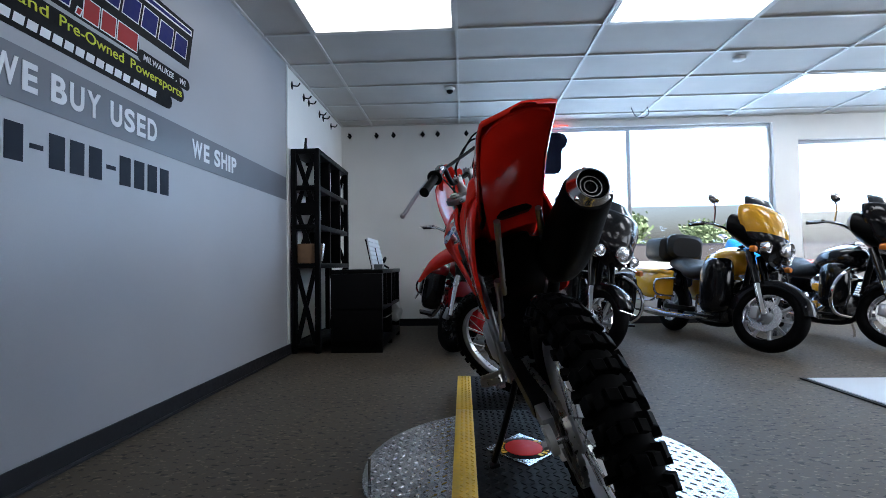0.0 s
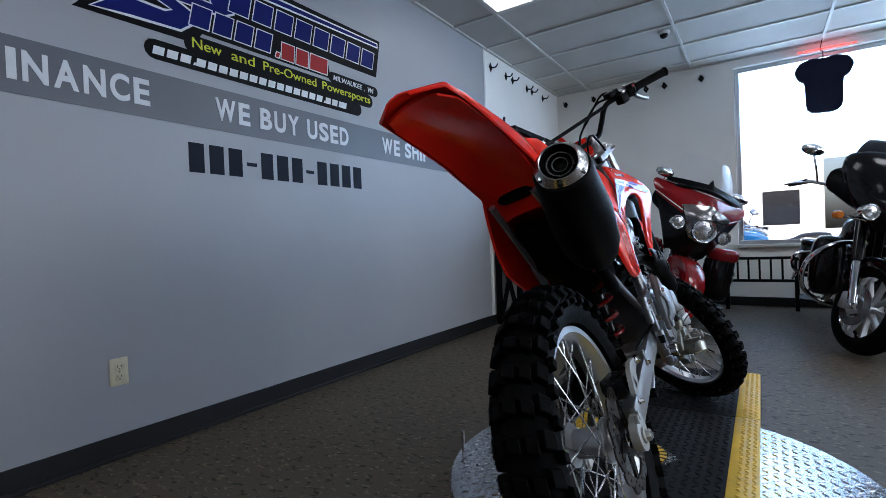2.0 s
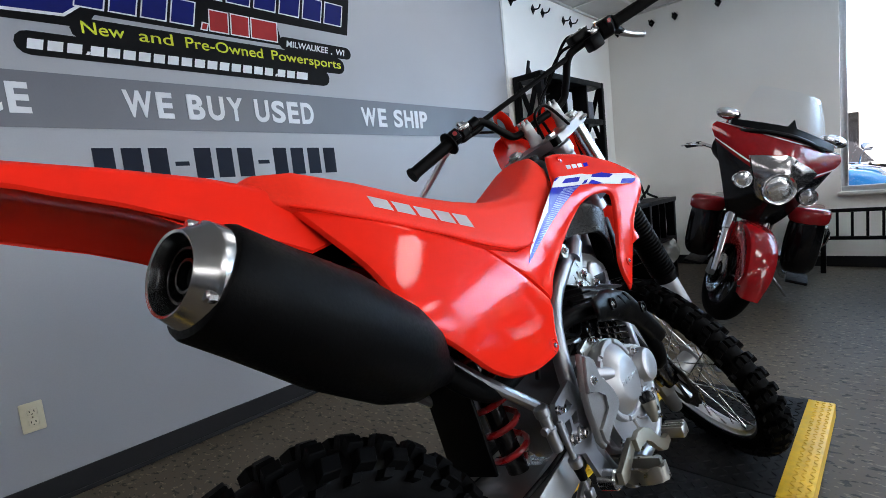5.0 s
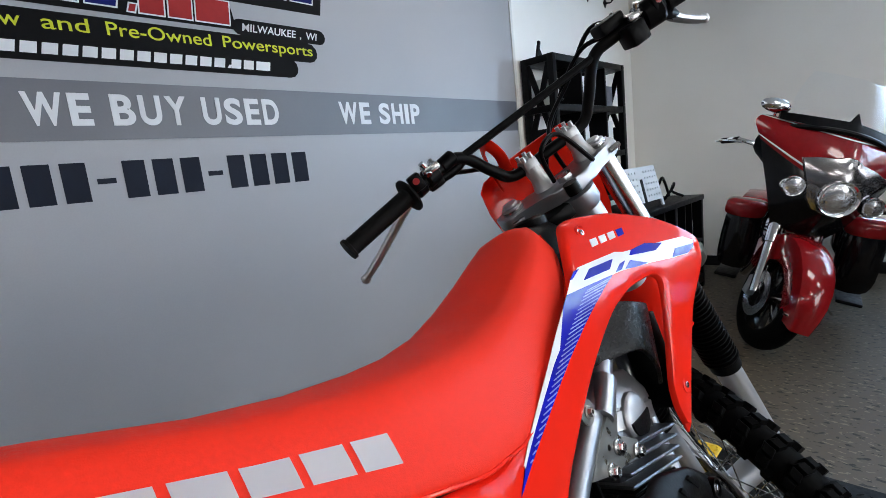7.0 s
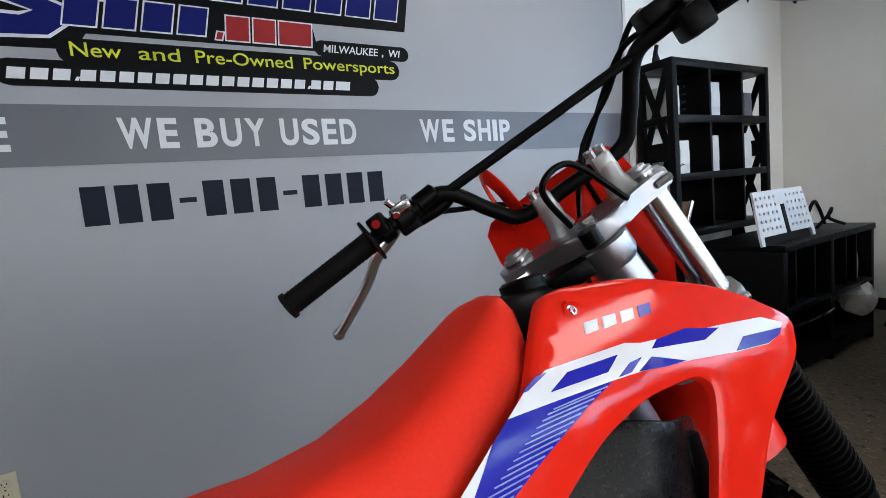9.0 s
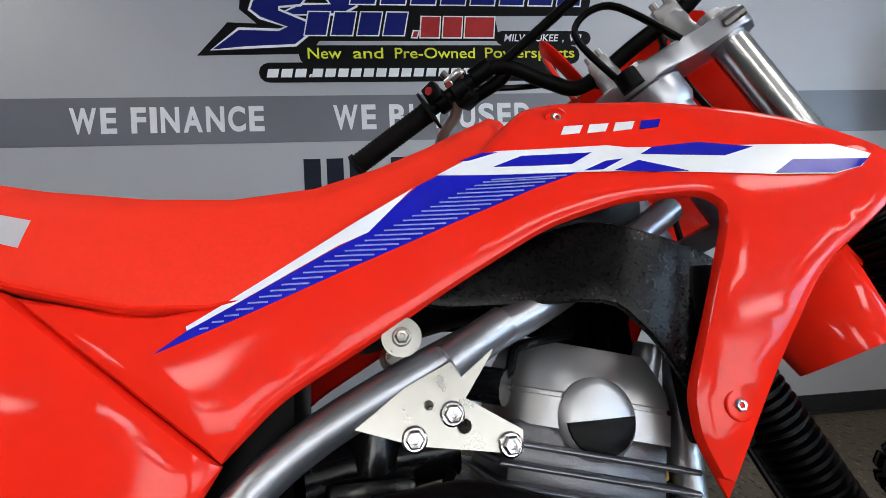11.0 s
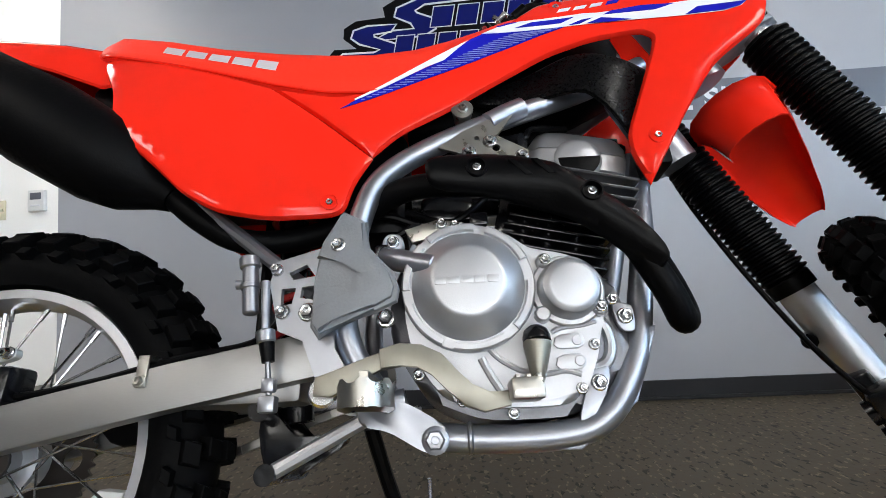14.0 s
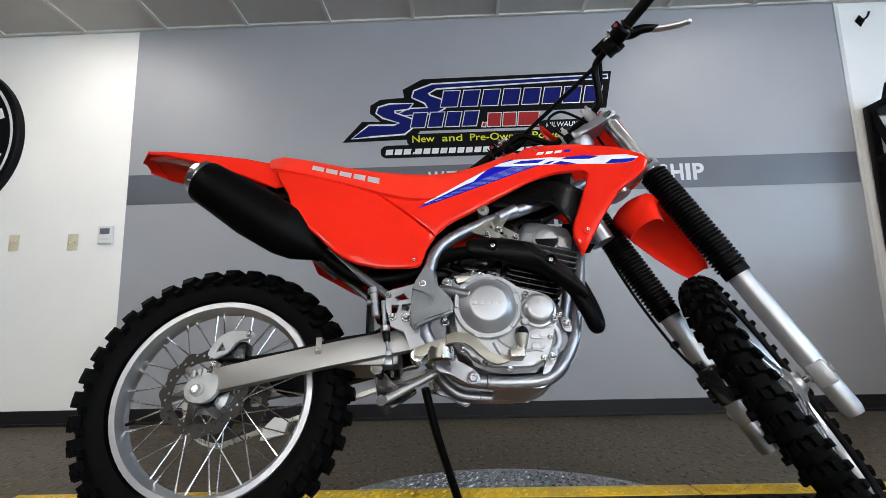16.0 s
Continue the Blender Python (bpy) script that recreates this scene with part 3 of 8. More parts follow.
def wave_disc(r0, r1, y0, y1):
    bm = bmesh.new()
    n = 84
    outer = [((r1 + 0.004 * math.cos(12 * t)) * math.cos(t), (r1 + 0.004 * math.cos(12 * t)) * math.sin(t)) for t in (2 * math.pi * i / n for i in range(n))]
    holes = [circle(0, 0, r0, 40)]
    for i in range(36):
        t = 2 * math.pi * i / 36
        rr = r0 + (r1 - r0) * (0.30, 0.56, 0.80)[i % 3]
        holes.append(circle(rr * math.cos(t), rr * math.sin(t), 0.0036, 7))
    return pierced(bm, outer, holes, y0, y1)


def build_wheel(name, place, r_out, sec, rim_r, rim_w, rows, count, knob_h, disc_r, disc_y, sprocket):
    hub = bmesh.new()
    lathe(hub, (0, -0.062, 0), (0, 1, 0), [(0, 0.022), (0.012, 0.03), (0.018, 0.046), (0.026, 0.046), (0.032, 0.032), (0.09, 0.030), (0.097, 0.046), (0.105, 0.046), (0.115, 0.032), (0.124, 0.022)], 28)
    hub.transform(place)
    wheel = part(name, hub, M["cast"], bike, "spoked wheel with a silver cast hub")
    t = tyre(r_out, sec, knob_h)
    t.transform(place)
    part("tyre", t, M["rubber"], wheel, "black knobbly off-road tyre")
    for off, ang, wy, wa in rows:
        block = tread_knob(r_out, sec, knob_h, ang, wy, wa)
        for k in range(count):
            o = new("tread_knob", block)
            o.parent = wheel
            o.matrix_basis = place @ Matrix.Rotation(-2 * math.pi * (k + off) / count, 4, "Y")
    r = rim_mesh(rim_r, rim_w, 0.020)
    r.transform(place)
    part("rim", r, M["rim"], wheel, "satin silver aluminium rim")
    meshes = [spoke_mesh(0.043, s * 0.038, rim_r - 0.022, s * 0.005, lead) for s in (-1, 1) for lead in (1.05, -1.05)]
    for i in range(36):
        o = new("spoke", meshes[i % 4])
        o.parent = wheel
        o.matrix_basis = place @ Matrix.Rotation(-2 * math.pi * (i + 0.5 * (i % 2)) / 36, 4, "Y")
    d = wave_disc(disc_r * 0.74, disc_r, disc_y - 0.002, disc_y + 0.002)
    d.transform(place)
    part("brake_disc", d, M["disc"], wheel, "drilled wavy steel brake disc")
    star = []
    for i in range(6):
        a = 2 * math.pi * i / 6
        for da, rr in ((-0.36, 0.036), (0.10, disc_r * 0.77), (0.28, disc_r * 0.77), (0.30, 0.038)):
            star.append((rr * math.cos(a + da), rr * math.sin(a + da)))
    d = pierced(bmesh.new(), star, [circle(0, 0, 0.02, 16)], disc_y - 0.004, disc_y + 0.0015)
    d.transform(place)
    part("disc_carrier", d, M["fin"], wheel)
    v = bmesh.new()
    rod(v, (-0.215, 0, -0.06), (-0.190, 0, -0.05), 0.004)
    v.transform(place)
    part("valve", v, M["black_metal"], wheel)
    if sprocket:
        bm = bmesh.new()
        n = 49
        outer = []
        for i in range(n):
            for q, rr in ((0.0, 0.104), (0.3, 0.110), (0.5, 0.110), (0.8, 0.104)):
                a = 2 * math.pi * (i + q) / n
                outer.append((rr * math.cos(a), rr * math.sin(a)))
        pierced(bm, outer, [circle(0, 0, 0.045, 24)] + [circle(0.075 * math.cos(2 * math.pi * i / 6), 0.075 * math.sin(2 * math.pi * i / 6), 0.016, 12) for i in range(6)], 0.064, 0.069)
        bm.transform(place)
        part("sprocket", bm, M["disc"], wheel, "toothed steel rear sprocket")
    return wheel


REAR_ROWS = [(0.0, 0, 0.012, 0.012), (0.08, 27, 0.010, 0.012), (0.08, -27, 0.010, 0.012), (0.0, 54, 0.011, 0.014), (0.0, -54, 0.011, 0.014), (0.5, 77, 0.006, 0.008), (0.5, -77, 0.006, 0.008)]
FRONT_ROWS = [(0.0, 13, 0.008, 0.011), (0.05, -13, 0.008, 0.011), (0.08, 40, 0.009, 0.011), (0.08, -40, 0.009, 0.011), (0.5, 68, 0.007, 0.009), (0.5, -68, 0.007, 0.009)]
AXLE_Z = 0.347
rear_wheel = build_wheel("rear_wheel", Matrix.Translation((0, 0, AXLE_Z)), 0.345, 0.049, 0.2435, 0.030, REAR_ROWS, 36, 0.017, 0.100, -0.078, True)
front_wheel = build_wheel("front_wheel", FORK @ Matrix.Translation((0, 0, -0.934)), 0.352, 0.038, 0.283, 0.024, FRONT_ROWS, 40, 0.013, 0.120, 0.066, False)

# --- frame ---
for s in (1, -1):
    bm = bmesh.new()
    w = 0.10 * -s
    tube(bm, [(1.01, w * 0.35, 0.945), (0.90, w * 0.6, 0.878), (0.81, w * 0.85, 0.829), (0.70, w * 0.98, 0.782), (0.61, w * 1.05, 0.735), (0.560, w * 1.1, 0.69), (0.537, w * 1.12, 0.63), (0.523, w * 1.15, 0.555), (0.523, w * 1.15, 0.482),
              (0.548, w * 1.1, 0.425), (0.590, w * 1.05, 0.372), (0.645, w * 1.05, 0.350), (0.78, w * 1.0, 0.347), (0.842, w, 0.371), (0.886, w * 0.95, 0.438), (0.910, w * 0.85, 0.516), (0.934, w * 0.72, 0.60), (0.955, w * 0.5, 0.69), (0.99, w * 0.3, 0.80)], 0.0165, 12, 5)
    part("frame_tube", bm, M["frame"], bike, "silver painted steel frame tube")
    bm = bmesh.new()
    tube(bm, [(0.235, w * 0.8, 0.745), (0.309, w * 0.85, 0.676), (0.39, w * 0.92, 0.608), (0.480, w * 1.05, 0.532)], 0.0105, 10, 3)
    part("subframe_tube", bm, M["frame"], bike)
    bm = bmesh.new()
    tube(bm, [(0.56, w * 0.7, 0.86), (0.35, w * 0.7, 0.90), (0.10, w * 0.6, 0.955)], 0.010, 8, 3)
    part("subframe_tube", bm, M["frame"], bike)
bm = bmesh.new()
rod(bm, (0.945, -0.012, 0.985), (1.05, 0.0, 0.76), 0.036, seg=20)
part("steering_head", bm, M["frame"], bike)
bm = bmesh.new()
slab(bm, [(0.70, 0.352), (0.70, 0.338), (0.79, 0.331), (0.85, 0.365), (0.905, 0.462), (0.90, 0.474), (0.845, 0.377), (0.79, 0.345)], -0.092, 0.092, 0.003)
part("skid_plate", bm, M["frame"], bike, "bare metal skid plate under the frame tubes")
for s in (1, -1):
    bm = slab(bmesh.new(), [(0.700, 0.346), (0.79, 0.342), (0.862, 0.388), (0.905, 0.470), (0.914, 0.470), (0.874, 0.380), (0.80, 0.330), (0.72, 0.332)], -0.106 * s, -0.100 * s, 0.002)
    part("tube_bracket", bm, M["frame"], bike, "silver bracket along the lower frame tube")
    part("collar", rod(bmesh.new(), (0.668, -0.105 * s, 0.349), (0.675, -0.105 * s, 0.349), 0.0185, seg=16, bevel=0.002), M["frame"], bike)

# --- swingarm and its fittings ---
for s in (1, -1):
    bm = bmesh.new()
    y0, y1 = -0.108 * s, -0.078 * s
    slab(bm, [(0.022, 0.397), (0.036, 0.343), (0.30, 0.396), (0.462, 0.424), (0.50, 0.43), (0.52, 0.455), (0.50, 0.482), (0.462, 0.482), (0.30, 0.452)], y0, y1, 0.005)
    part("swingarm", bm, M["swing"], bike, "brushed aluminium box-section swingarm")
    bm = bmesh.new()
    pl = [(0.042, 0.380), (0.016, 0.386), (-0.014, 0.380), (-0.030, 0.364), (-0.032, 0.345), (-0.024, 0.325), (0.0, 0.316), (0.026, 0.320), (0.046, 0.34)]
    slab(bm, rounded(pl, 3, 0.02), -0.112 * s, -0.094 * s, 0.003)
    bolt(bm, 0, -0.112 * s, AXLE_Z, 0.0115, -s, True, 0.012)
    box(bm, -0.018, -0.010, -0.118 * s, -0.111 * s, 0.375, 0.392, 0.001)
    box(bm, -0.004, 0.004, -0.118 * s, -0.111 * s, 0.378, 0.394, 0.001)
    part("axle_block", bm, M["pale_cast"], bike)
bm = bmesh.new()
box(bm, 0.30, 0.46, -0.078, 0.078, 0.40, 0.46, 0.01)
part("swingarm_bridge", bm, M["swing"], bike)
bm = bmesh.new()
rod(bm, (0, -0.128, AXLE_Z), (0, 0.125, AXLE_Z), 0.0085, seg=12)
part("axle", bm, M["steel"], bike)
bm = bmesh.new()
box(bm, 0.262, 0.276, -0.111, -0.107, 0.425, 0.462, 0.001)
bolt(bm, 0.269, -0.111, 0.432, 0.006)
box(bm, 0.262, 0.276, -0.111, -0.08, 0.458, 0.464, 0.001)
part("hose_clip", bm, M["zinc"], bike)
bm = bmesh.new()
tube(bm, [(0.445, -0.125, 0.50), (0.40, -0.10, 0.475), (0.30, -0.09, 0.462), (0.20, -0.085, 0.440), (0.10, -0.085, 0.425), (0.06, -0.09, 0.43)], 0.0045, 8, 5)
part("brake_hose", bm, M["black_plastic"], bike)
part("chain_slider", slab(bmesh.new(), rounded([(0.10, 0.398), (0.10, 0.420), (0.30, 0.463), (0.49, 0.493), (0.53, 0.470), (0.52, 0.440), (0.30, 0.388), (0.14, 0.356)], 2, 0.03), 0.062, 0.1115, 0.004), M["black_plastic"], bike, "black plastic chain slider along the swingarm")
# rear caliper and its guard
bm = bmesh.new()
box(bm, 0.02, 0.095, -0.105, -0.055, 0.415, 0.462, 0.008)
rod(bm, (0.05, -0.115, 0.44), (0.05, -0.05, 0.44), 0.016, seg=16)
part("rear_caliper", bm, M["fin"], bike)
bm = bmesh.new()
tri = [(0.010, 0.425), (0.030, 0.466), (0.055, 0.482), (0.112, 0.480), (0.114, 0.466), (0.078, 0.458), (0.060, 0.430), (0.030, 0.415)]
pierced(bm, rounded(tri, 3, 0.012), [[(0.030, 0.430), (0.042, 0.456), (0.052, 0.436)], circle(0.104, 0.473, 0.004, 8)], -0.122, -0.112)
part("caliper_guard", bm, M["pale_cast"], bike, "pale cast caliper guard with a triangular window")
bolts(bike, [(0.104, -0.122, 0.473, 0.006), (0.03, -0.118, 0.405, 0.005)])

# drive chain on the left
bm = bmesh.new()
loop = []
for i in range(26):
    a = radians(90 + 180 * i / 25)
    loop.append(Vector((0.107 * math.cos(a), 0.067, AXLE_Z + 0.107 * math.sin(a))))
for i in range(1, 24):
    q = i / 24
    loop.append(Vector((0.53 * q, 0.067, (AXLE_Z - 0.107) * (1 - q) + 0.415 * q)))
for i in range(10):
    a = radians(-90 + 180 * i / 9)
    loop.append(Vector((0.53 + 0.03 * math.cos(a), 0.067, 0.445 + 0.03 * math.sin(a))))
for i in range(1, 24):
    q = i / 24
    loop.append(Vector((0.53 * (1 - q), 0.067, 0.475 * (1 - q) + (AXLE_Z + 0.107) * q)))
for i in range(len(loop)):
    a, b = loop[i], loop[(i + 1) % len(loop)]
    d = (b - a)
    mt = Matrix.Translation((a + b) / 2) @ Matrix.Rotation(-math.atan2(d.z, d.x), 4, "Y")
    hw = 0.0075 if i % 2 else 0.0055
    box(bm, -d.length * 0.58, d.length * 0.58, -hw, hw, -0.0058, 0.0058, 0.0, m=mt)
part("chain", bm, M["zinc"], bike, "dark steel drive chain")
bm = bmesh.new()
slab(bm, [(0.10, 0.25), (0.16, 0.262), (0.17, 0.30), (0.13, 0.305), (0.105, 0.28)], 0.055, 0.085, 0.004)
part("chain_guide", bm, M["white_plastic"], bike, "white plastic chain guide")

# --- engine ---
bm = bmesh.new()
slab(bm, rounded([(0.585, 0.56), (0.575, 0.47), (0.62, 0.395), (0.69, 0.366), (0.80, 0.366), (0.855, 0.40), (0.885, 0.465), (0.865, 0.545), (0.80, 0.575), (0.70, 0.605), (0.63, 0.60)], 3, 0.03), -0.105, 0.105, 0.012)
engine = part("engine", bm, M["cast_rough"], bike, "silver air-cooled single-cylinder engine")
bm = bmesh.new()
slab(bm, rounded([(0.598, 0.500), (0.606, 0.455), (0.620, 0.424), (0.643, 0.393), (0.685, 0.379), (0.790, 0.378), (0.813, 0.398), (0.829, 0.432), (0.836, 0.458), (0.848, 0.490), (0.846, 0.525), (0.826, 0.556), (0.800, 0.566), (0.762, 0.574), (0.735, 0.597), (0.69, 0.612), (0.65, 0.608), (0.612, 0.575)], 3, 0.02), -0.128, -0.100, 0.008)
case = part("crankcase_cover", bm, M["cast"], engine, "satin silver right crankcase cover")
part("case_rib", tube(bmesh.new(), [(0.700, -0.128, 0.447), (0.712, -0.128, 0.434), (0.735, -0.128, 0.420), (0.762, -0.128, 0.414), (0.787, -0.128, 0.417), (0.806, -0.128, 0.412)], 0.0035, 8, 4), M["cast"], case)
part("case_rib", tube(bmesh.new(), [(0.690, -0.128, 0.436), (0.700, -0.128, 0.415), (0.716, -0.128, 0.388)], 0.005, 8, 4), M["cast"], case)
part("case_rib", tube(bmesh.new(), [(0.777, -0.128, 0.463), (0.790, -0.128, 0.468), (0.815, -0.128, 0.470), (0.832, -0.128, 0.474)], 0.003, 8, 4), M["cast"], case)
bm = bmesh.new()
CX, CZ = 0.680, 0.526
lathe(bm, (CX, -0.122, CZ), (0, -1, 0), [(0, 0.0835), (0.013, 0.0835), (0.0145, 0.0820), (0.0150, 0.0705), (0.0175, 0.0690), (0.0345, 0.0475), (0.0368, 0.0440), (0.0375, 0.0410), (0.0380, 0.0)], 72)
clutch = part("clutch_cover", bm, M["cast"], engine, "round satin silver clutch cover with notched rim", smooth=28)


def rim_arc(cx, cz, y, r0, r1, h, a0, a1, n=12):
    """A raised stretch of rim on the cover's face."""
    rings = []
    for i in range(n + 1):
        a = radians(a0 + (a1 - a0) * i / n)
        c, q = math.cos(a), math.sin(a)
        rings.append([(cx + r * c, y - d, cz + r * q) for r, d in ((r0, 0.0), (r0 + 0.0008, h - 0.001), (r0 + 0.002, h), (r1 - 0.003, h), (r1 - 0.001, h - 0.0015), (r1, 0.0))])
    return loft(bmesh.new(), rings)


for a in (18, 76, 131, 192, 249, 309):
    part("rim_arc", rim_arc(CX, CZ, -0.1355, 0.0722, 0.0838, 0.0065, a + 5, a + 52), M["cast"], clutch)
for i in range(5):
    part("cast_mark", boxed(CX - 0.041 + i * 0.0160, CX - 0.041 + i * 0.0160 + 0.0135, -0.1607, -0.1595, CZ - 0.005, CZ + 0.0045, 0.0005), M["cast"], clutch)
bm = bmesh.new()
lathe(bm, (0.803, -0.122, 0.514), (0, -1, 0), [(0, 0.046), (0.010, 0.046), (0.012, 0.044), (0.0125, 0.0385), (0.026, 0.0375), (0.033, 0.0340), (0.0365, 0.0290), (0.0375, 0.024), (0.038, 0.0)], 44)
filt = part("oil_filter_cover", bm, M["cast"], engine, "small round silver engine cover", smooth=28)
for x, z in ((0.778, 0.553), (0.838, 0.489), (0.768, 0.484)):
    part("cover_ear", rod(bmesh.new(), (x, -0.118, z), (x, -0.140, z), 0.0105, 0.0095, 18, 0.002), M["cast"], filt)
bolts(filt, [(x, -0.140, z, 0.0052) for x, z in ((0.778, 0.553), (0.838, 0.489))], h=0.007)
bolts(engine, [(x, -0.127, z, 0.0052) for x, z in ((0.856, 0.500), (0.804, 0.396), (0.826, 0.446), (0.722, 0.372), (0.665, 0.388), (0.615, 0.420))], h=0.009)
bm = bmesh.new()
lathe(bm, (0.756, -0.143, 0.450), (-0.08, 0, -1), [(0, 0.0165), (0.006, 0.0165), (0.036, 0.0095), (0.046, 0.0070), (0.047, 0.0)], 24)
plug_ = part("breather_boss", bm, M["pedal"], engine, "tapered bronze-grey boss with a black cap")
bm = bmesh.new()
lathe(bm, (0.756, -0.143, 0.449), (0, 0.25, 1), [(0, 0.0168), (0.006, 0.0168), (0.014, 0.0145), (0.019, 0.009), (0.020, 0.0)], 24)
part("rubber_plug", bm, M["paint_seal"], plug_)
for z, x1 in ((0.4515, 0.813), (0.427, 0.811)):
    pts = [(0.7775, z - 0.004), (0.781, z - 0.008), (0.787, z - 0.0095), (0.806, z - 0.0095), (x1, z - 0.006), (x1 + 0.002, z), (x1, z + 0.006), (0.806, z + 0.0095), (0.787, z + 0.008), (0.780, z + 0.005)]
    boss_ = part("cast_boss", slab(bmesh.new(), pts, -0.1315, -0.126, 0.0015), M["cast"], case)
    part("boss_disc", rod(bmesh.new(), (0.8055, -0.130, z), (0.8055, -0.1330, z), 0.0062, seg=20, bevel=0.0006), M["cast"], boss_)
part("case_edge", tube(bmesh.new(), [(0.838, -0.104, 0.484), (0.850, -0.104, 0.470), (0.853, -0.104, 0.447), (0.845, -0.104, 0.428), (0.828, -0.104, 0.420)], 0.0075, 10, 4), M["cast"], engine)
for pts, bx, bz in (([(0.858, 0.502), (0.888, 0.498), (0.886, 0.462), (0.866, 0.464)], 0.874, 0.482), ([(0.815, 0.400), (0.822, 0.418), (0.846, 0.424), (0.842, 0.404), (0.832, 0.384), (0.808, 0.352), (0.798, 0.356)], 0.829, 0.403)):
    lug = part("engine_mount", slab(bmesh.new(), rounded(pts, 2, 0.012), -0.112, -0.104, 0.0015), M["frame"], bike, "flat silver engine mounting plate")
    bolts(lug, [(bx, -0.112, bz, 0.0075)], h=0.010)
bm = bmesh.new()
rod(bm, (0.566, -0.112, 0.579), (0.644, -0.143, 0.549), 0.0150, 0.0150, 22, 0.006)
stub = part("coolant_boss", bm, M["frame"], engine, "grey stub pipe on the engine")
part("clamp_ring", rod(bmesh.new(), (0.565, -0.1115, 0.5795), (0.573, -0.1160, 0.5765), 0.0170, seg=22, bevel=0.002), M["fin"], stub)
part("stub_lug", rod(bmesh.new(), (0.584, -0.118, 0.596), (0.584, -0.100, 0.596), 0.0145, seg=20, bevel=0.002), M["cast"], stub)
bolts(stub, [(0.584, -0.118, 0.596, 0.0065)], h=0.008)
bm = bmesh.new()
lathe(bm, (CX, 0.100, 0.50), (0, 1, 0), [(0, 0.085), (0.03, 0.080), (0.045, 0.06), (0.05, 0.0)], 40)
part("stator_cover", bm, M["cast"], engine)
# barrel with its fins, leaning forward
TILT = Matrix.Translation((0.795, 0, 0.555)) @ Matrix.Rotation(radians(14), 4, "Y")
bm = bmesh.new()
box(bm, -0.06, 0.062, -0.06, 0.06, -0.04, 0.10, 0.01, m=TILT)
part("cylinder", bm, M["fin"], engine, "black finned cylinder barrel")
for i in range(8):
    z = -0.005 + i * 0.0145
    part("fin", boxed(-0.072 + 0.004 * (i % 2), 0.074, -0.102, 0.096, z, z + 0.0045, 0.0018, 2, m=TILT), M["fin"], engine)
for x, y in ((-0.045, -0.085), (-0.010, -0.088), (0.030, -0.086), (0.062, -0.070)):
    part("barrel_stud", rod(bmesh.new(), TILT @ Vector((x, y, -0.02)), TILT @ Vector((x, y, 0.105)), 0.0065, seg=12), M["fin"], engine)
part("barrel_flange", boxed(-0.085, -0.055, -0.085, -0.02, 0.035, 0.105, 0.006, m=TILT), M["fin"], engine)
bm = bmesh.new()
HT = Matrix.Translation((0.842, 0, 0.668)) @ Matrix.Rotation(radians(14), 4, "Y") @ Matrix.Diagonal((1.12, 1.12, 1.0, 1))
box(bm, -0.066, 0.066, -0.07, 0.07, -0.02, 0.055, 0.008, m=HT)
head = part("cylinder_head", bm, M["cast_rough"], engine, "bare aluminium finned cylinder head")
for i in range(4):
    z = -0.016 + i * 0.0165
    part("fin", boxed(-0.078, 0.080, -0.092, 0.092, z, z + 0.005, 0.002, 1, m=HT), M["cast_rough"], head)
bm = bmesh.new()
ring = []
for q, grow in ((0.0, 1.0), (0.026, 1.0), (0.027, 0.955), (0.0305, 0.955), (0.0315, 0.985), (0.046, 0.94), (0.060, 0.83), (0.074, 0.70), (0.079, 0.64), (0.081, 0.45)):
    pts = []
    for x, y in rounded([(-0.07, -0.07), (0.062, -0.078), (0.070, -0.06), (0.07, 0.06), (0.062, 0.078), (-0.07, 0.07)], 3, 0.03):
        pts.append(HT @ Vector((x * (0.5 + 0.5 * grow), y * grow, 0.053 + q)))
    ring.append(pts)
loft(bm, ring)
cover = part("head_cover", bm, M["cast"], engine, "smooth silver cylinder head cover")
bm = bmesh.new()
cc = HT @ Vector((0.002, -0.066, 0.066))
lathe(bm, cc, (0, -1, 0), [(0.0, 0.036), (0.010, 0.036), (0.014, 0.033), (0.0165, 0.026), (0.0175, 0.0)], 36)
part("cam_cap", bm, M["cast"], engine)
bm = slab(bmesh.new(), [(cc.x + 0.031 * math.cos(radians(a)), cc.z + 0.031 * math.sin(radians(a))) for a in range(180, 361, 12)], cc.y - 0.0185, cc.y - 0.010, 0.001)
part("cam_plug", bm, M["black_plastic"], engine)

# carburettor, hoses and dark parts between frame and engine
bm = bmesh.new()
rod(bm, (0.60, -0.02, 0.70), (0.74, 0.0, 0.715), 0.032, 0.028, 16)
rod(bm, (0.655, -0.02, 0.64), (0.665, -0.02, 0.74), 0.028, seg=16)
box(bm, 0.62, 0.70, -0.055, 0.04, 0.655, 0.70, 0.008)
part("throttle_body", bm, M["fin"], bike)
for pts in ([(0.60, -0.08, 0.66), (0.66, -0.09, 0.635), (0.70, -0.085, 0.66), (0.73, -0.06, 0.70)], [(0.565, -0.09, 0.60), (0.61, -0.10, 0.625), (0.64, -0.09, 0.615), (0.68, -0.08, 0.65)],
            [(0.72, -0.07, 0.79), (0.78, -0.08, 0.775), (0.80, -0.07, 0.80), (0.86, -0.05, 0.81)], [(0.50, -0.07, 0.60), (0.55, -0.07, 0.66), (0.62, -0.06, 0.645)]):
    part("hose", tube(bmesh.new(), pts, 0.005, 8, 5), M["black_plastic"], bike)
part("cable_stay", boxed(0.615, 0.655, -0.10, -0.07, 0.62, 0.632, 0.003), M["cast"], bike)
